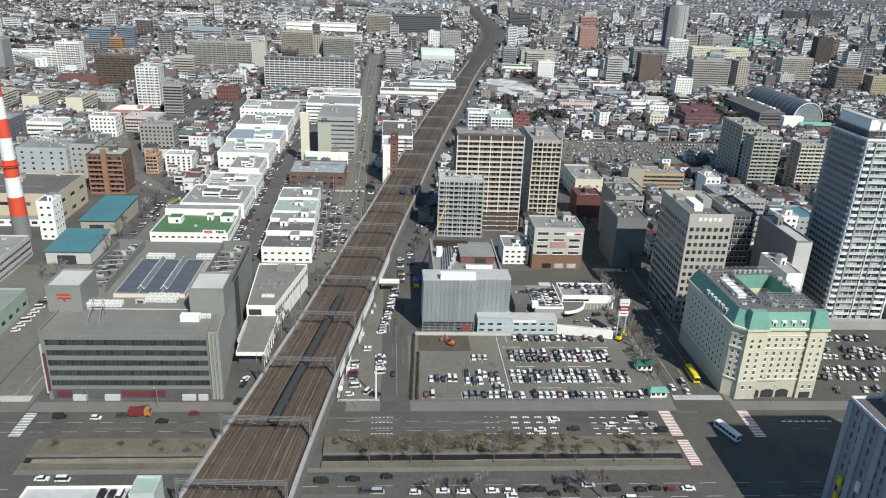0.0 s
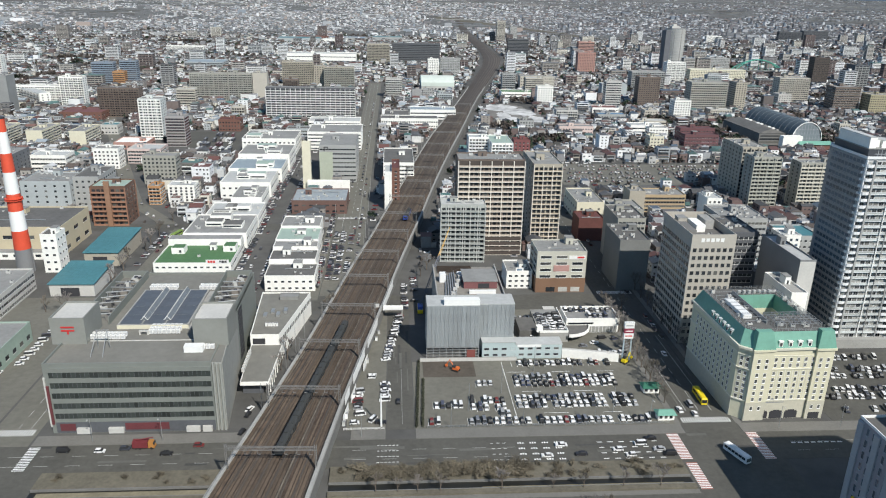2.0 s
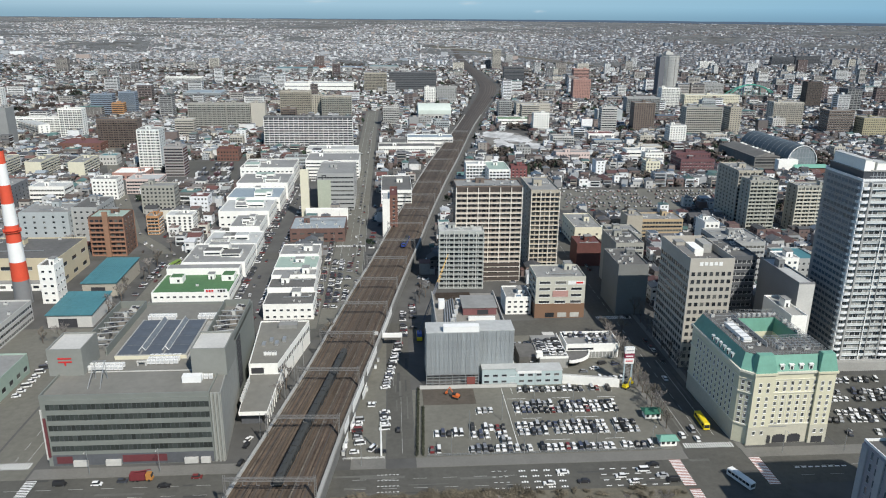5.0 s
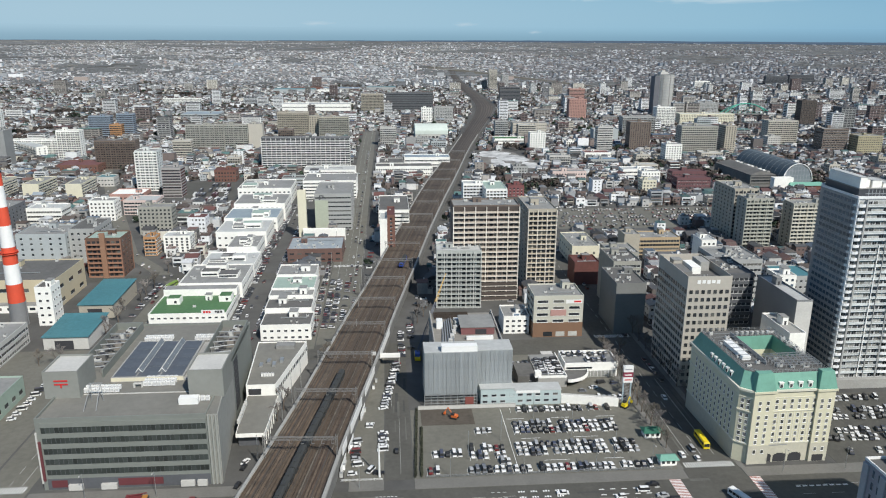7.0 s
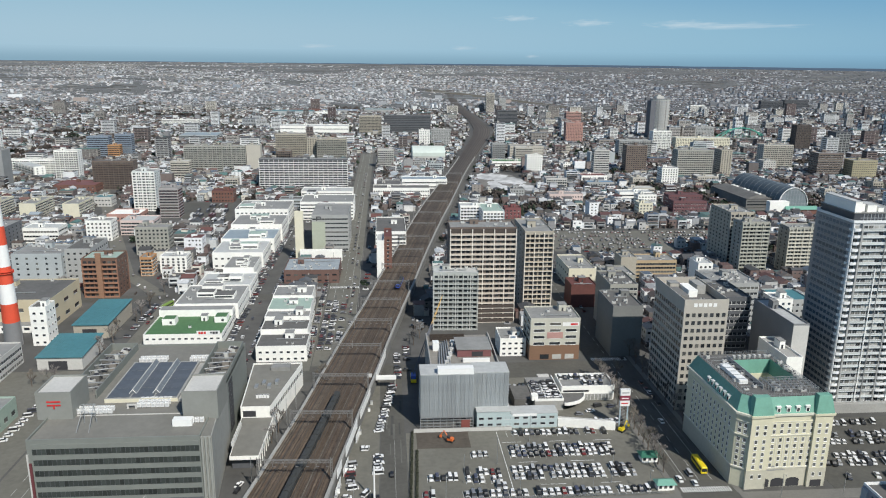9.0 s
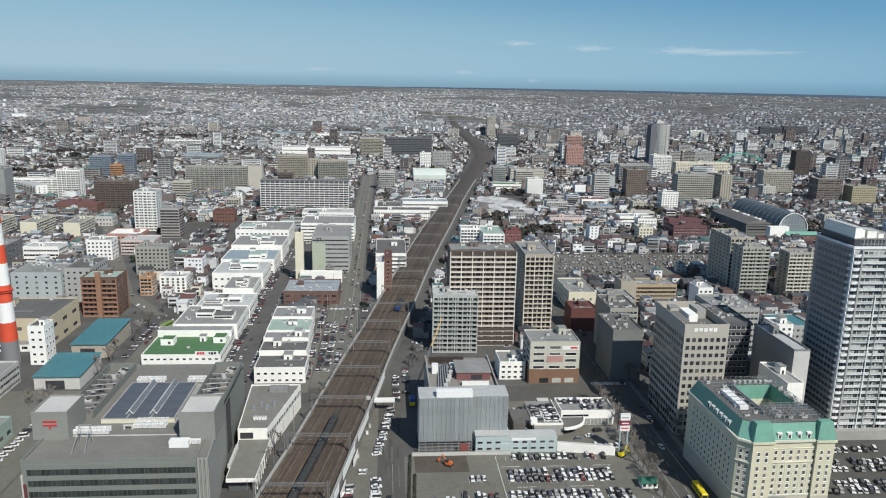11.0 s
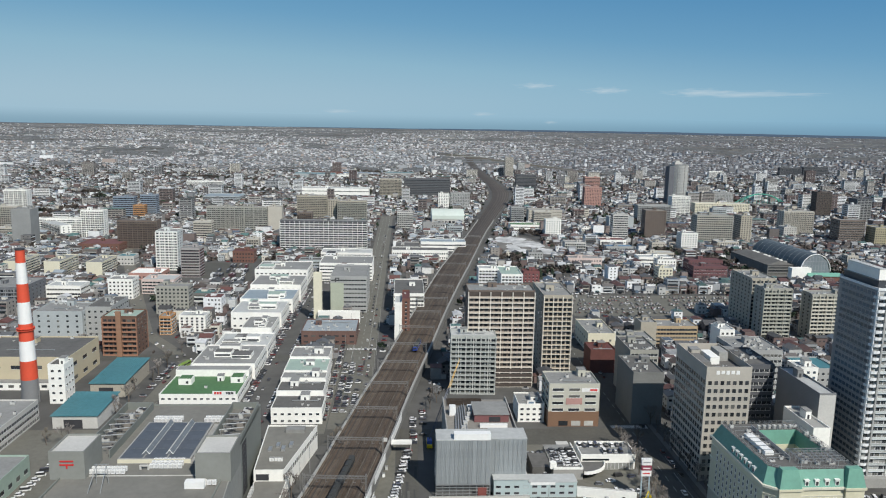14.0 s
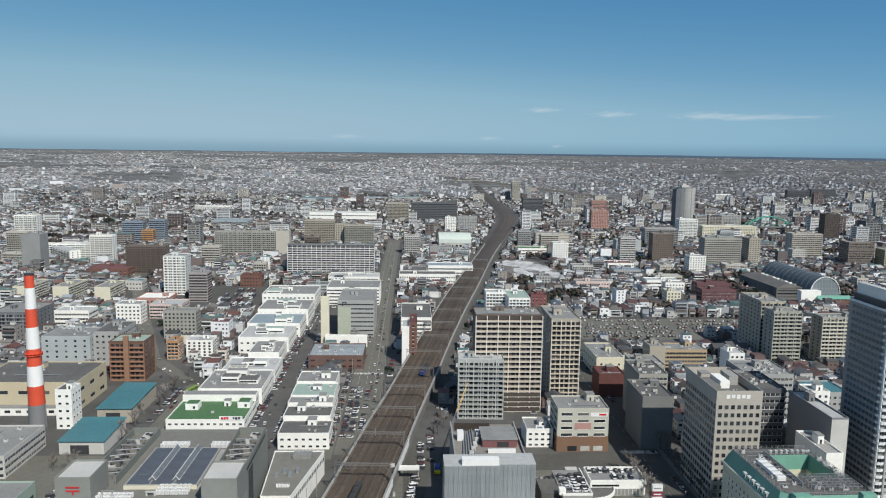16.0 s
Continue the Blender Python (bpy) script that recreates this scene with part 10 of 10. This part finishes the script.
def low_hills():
    """Low wooded hills closing the plain, higher in the east, in glowing haze blue."""
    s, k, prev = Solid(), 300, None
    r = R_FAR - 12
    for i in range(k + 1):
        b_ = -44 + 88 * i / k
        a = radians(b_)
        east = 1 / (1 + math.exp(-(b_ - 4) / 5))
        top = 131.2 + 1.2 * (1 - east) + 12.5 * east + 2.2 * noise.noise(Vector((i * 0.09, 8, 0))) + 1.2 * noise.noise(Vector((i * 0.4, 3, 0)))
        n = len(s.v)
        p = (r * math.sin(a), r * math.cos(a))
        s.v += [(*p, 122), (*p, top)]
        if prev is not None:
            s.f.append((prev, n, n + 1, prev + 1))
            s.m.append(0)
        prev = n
    # the blue of distance is put into an even emission
    return tagged(part("backdrop_low_hills", s, [glow("hill_haze_glow", (0.105, 0.155, 0.225), 1.0)]), "low wooded hills at the edge of the plain, glowing in haze blue", "hills", kind="structure")


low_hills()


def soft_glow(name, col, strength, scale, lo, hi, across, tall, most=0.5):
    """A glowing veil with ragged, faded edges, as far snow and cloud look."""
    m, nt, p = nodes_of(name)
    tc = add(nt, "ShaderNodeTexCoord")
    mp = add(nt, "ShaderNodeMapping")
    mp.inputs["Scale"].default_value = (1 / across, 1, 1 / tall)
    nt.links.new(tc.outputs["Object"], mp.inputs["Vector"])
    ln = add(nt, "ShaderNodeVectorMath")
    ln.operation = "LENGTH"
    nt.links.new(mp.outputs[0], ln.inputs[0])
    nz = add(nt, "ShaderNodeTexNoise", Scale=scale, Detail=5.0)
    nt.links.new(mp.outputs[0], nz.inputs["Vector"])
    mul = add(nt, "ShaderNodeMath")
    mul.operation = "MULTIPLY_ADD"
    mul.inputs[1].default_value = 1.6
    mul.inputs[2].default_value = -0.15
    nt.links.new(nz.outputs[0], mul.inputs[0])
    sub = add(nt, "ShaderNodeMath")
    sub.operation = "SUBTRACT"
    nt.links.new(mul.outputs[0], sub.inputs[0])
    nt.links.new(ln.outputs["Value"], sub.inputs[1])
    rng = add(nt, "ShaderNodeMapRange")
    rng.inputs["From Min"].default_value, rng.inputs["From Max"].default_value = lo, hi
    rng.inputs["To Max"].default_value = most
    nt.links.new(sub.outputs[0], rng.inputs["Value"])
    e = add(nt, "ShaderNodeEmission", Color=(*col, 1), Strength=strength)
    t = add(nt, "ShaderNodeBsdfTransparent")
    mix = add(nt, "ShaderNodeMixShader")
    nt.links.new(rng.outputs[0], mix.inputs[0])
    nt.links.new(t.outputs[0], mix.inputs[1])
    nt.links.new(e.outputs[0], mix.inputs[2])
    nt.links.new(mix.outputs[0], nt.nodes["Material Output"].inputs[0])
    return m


def far_veil(name, label, category, bearing, high, across, tall, col, strength, scale=2.2, lo=-0.1, hi=0.75):
    """bearing and high in degrees from the window; across and tall: half sizes in metres."""
    a = radians(bearing)
    r = R_FAR - 25
    s = Solid()
    n = 12
    for i in range(n):
        u0, u1 = -1.3 * across + 2.6 * across * i / n, -1.3 * across + 2.6 * across * (i + 1) / n
        s.face([(u0, 0, -1.3 * tall), (u1, 0, -1.3 * tall), (u1, 0, 1.3 * tall), (u0, 0, 1.3 * tall)])
    ob = part(name, s, [soft_glow(name + "_veil", col, strength, scale, lo, hi, across, tall)])
    ob.matrix_basis = pose(r * math.sin(a), r * math.cos(a), EYE + r * math.tan(radians(high)), 0, 0, -bearing)
    tagged(ob, label, category, kind="structure")


# sunlit brightness of snow and cloud is emitted, faintness comes from the alpha
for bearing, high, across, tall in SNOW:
    far_veil("backdrop_snow", "faint snow-capped mountain on the horizon, drawn as a glowing veil", "mountain", bearing, high, across, tall, (0.62, 0.74, 0.82), 1.0)
for bearing, high, across, tall in CLOUDS:
    far_veil("backdrop_cloud", "thin white streak of cloud over the hills, drawn as a glowing veil", "cloud", bearing, high, across, tall, (0.72, 0.82, 0.88), 1.0, 3.0)
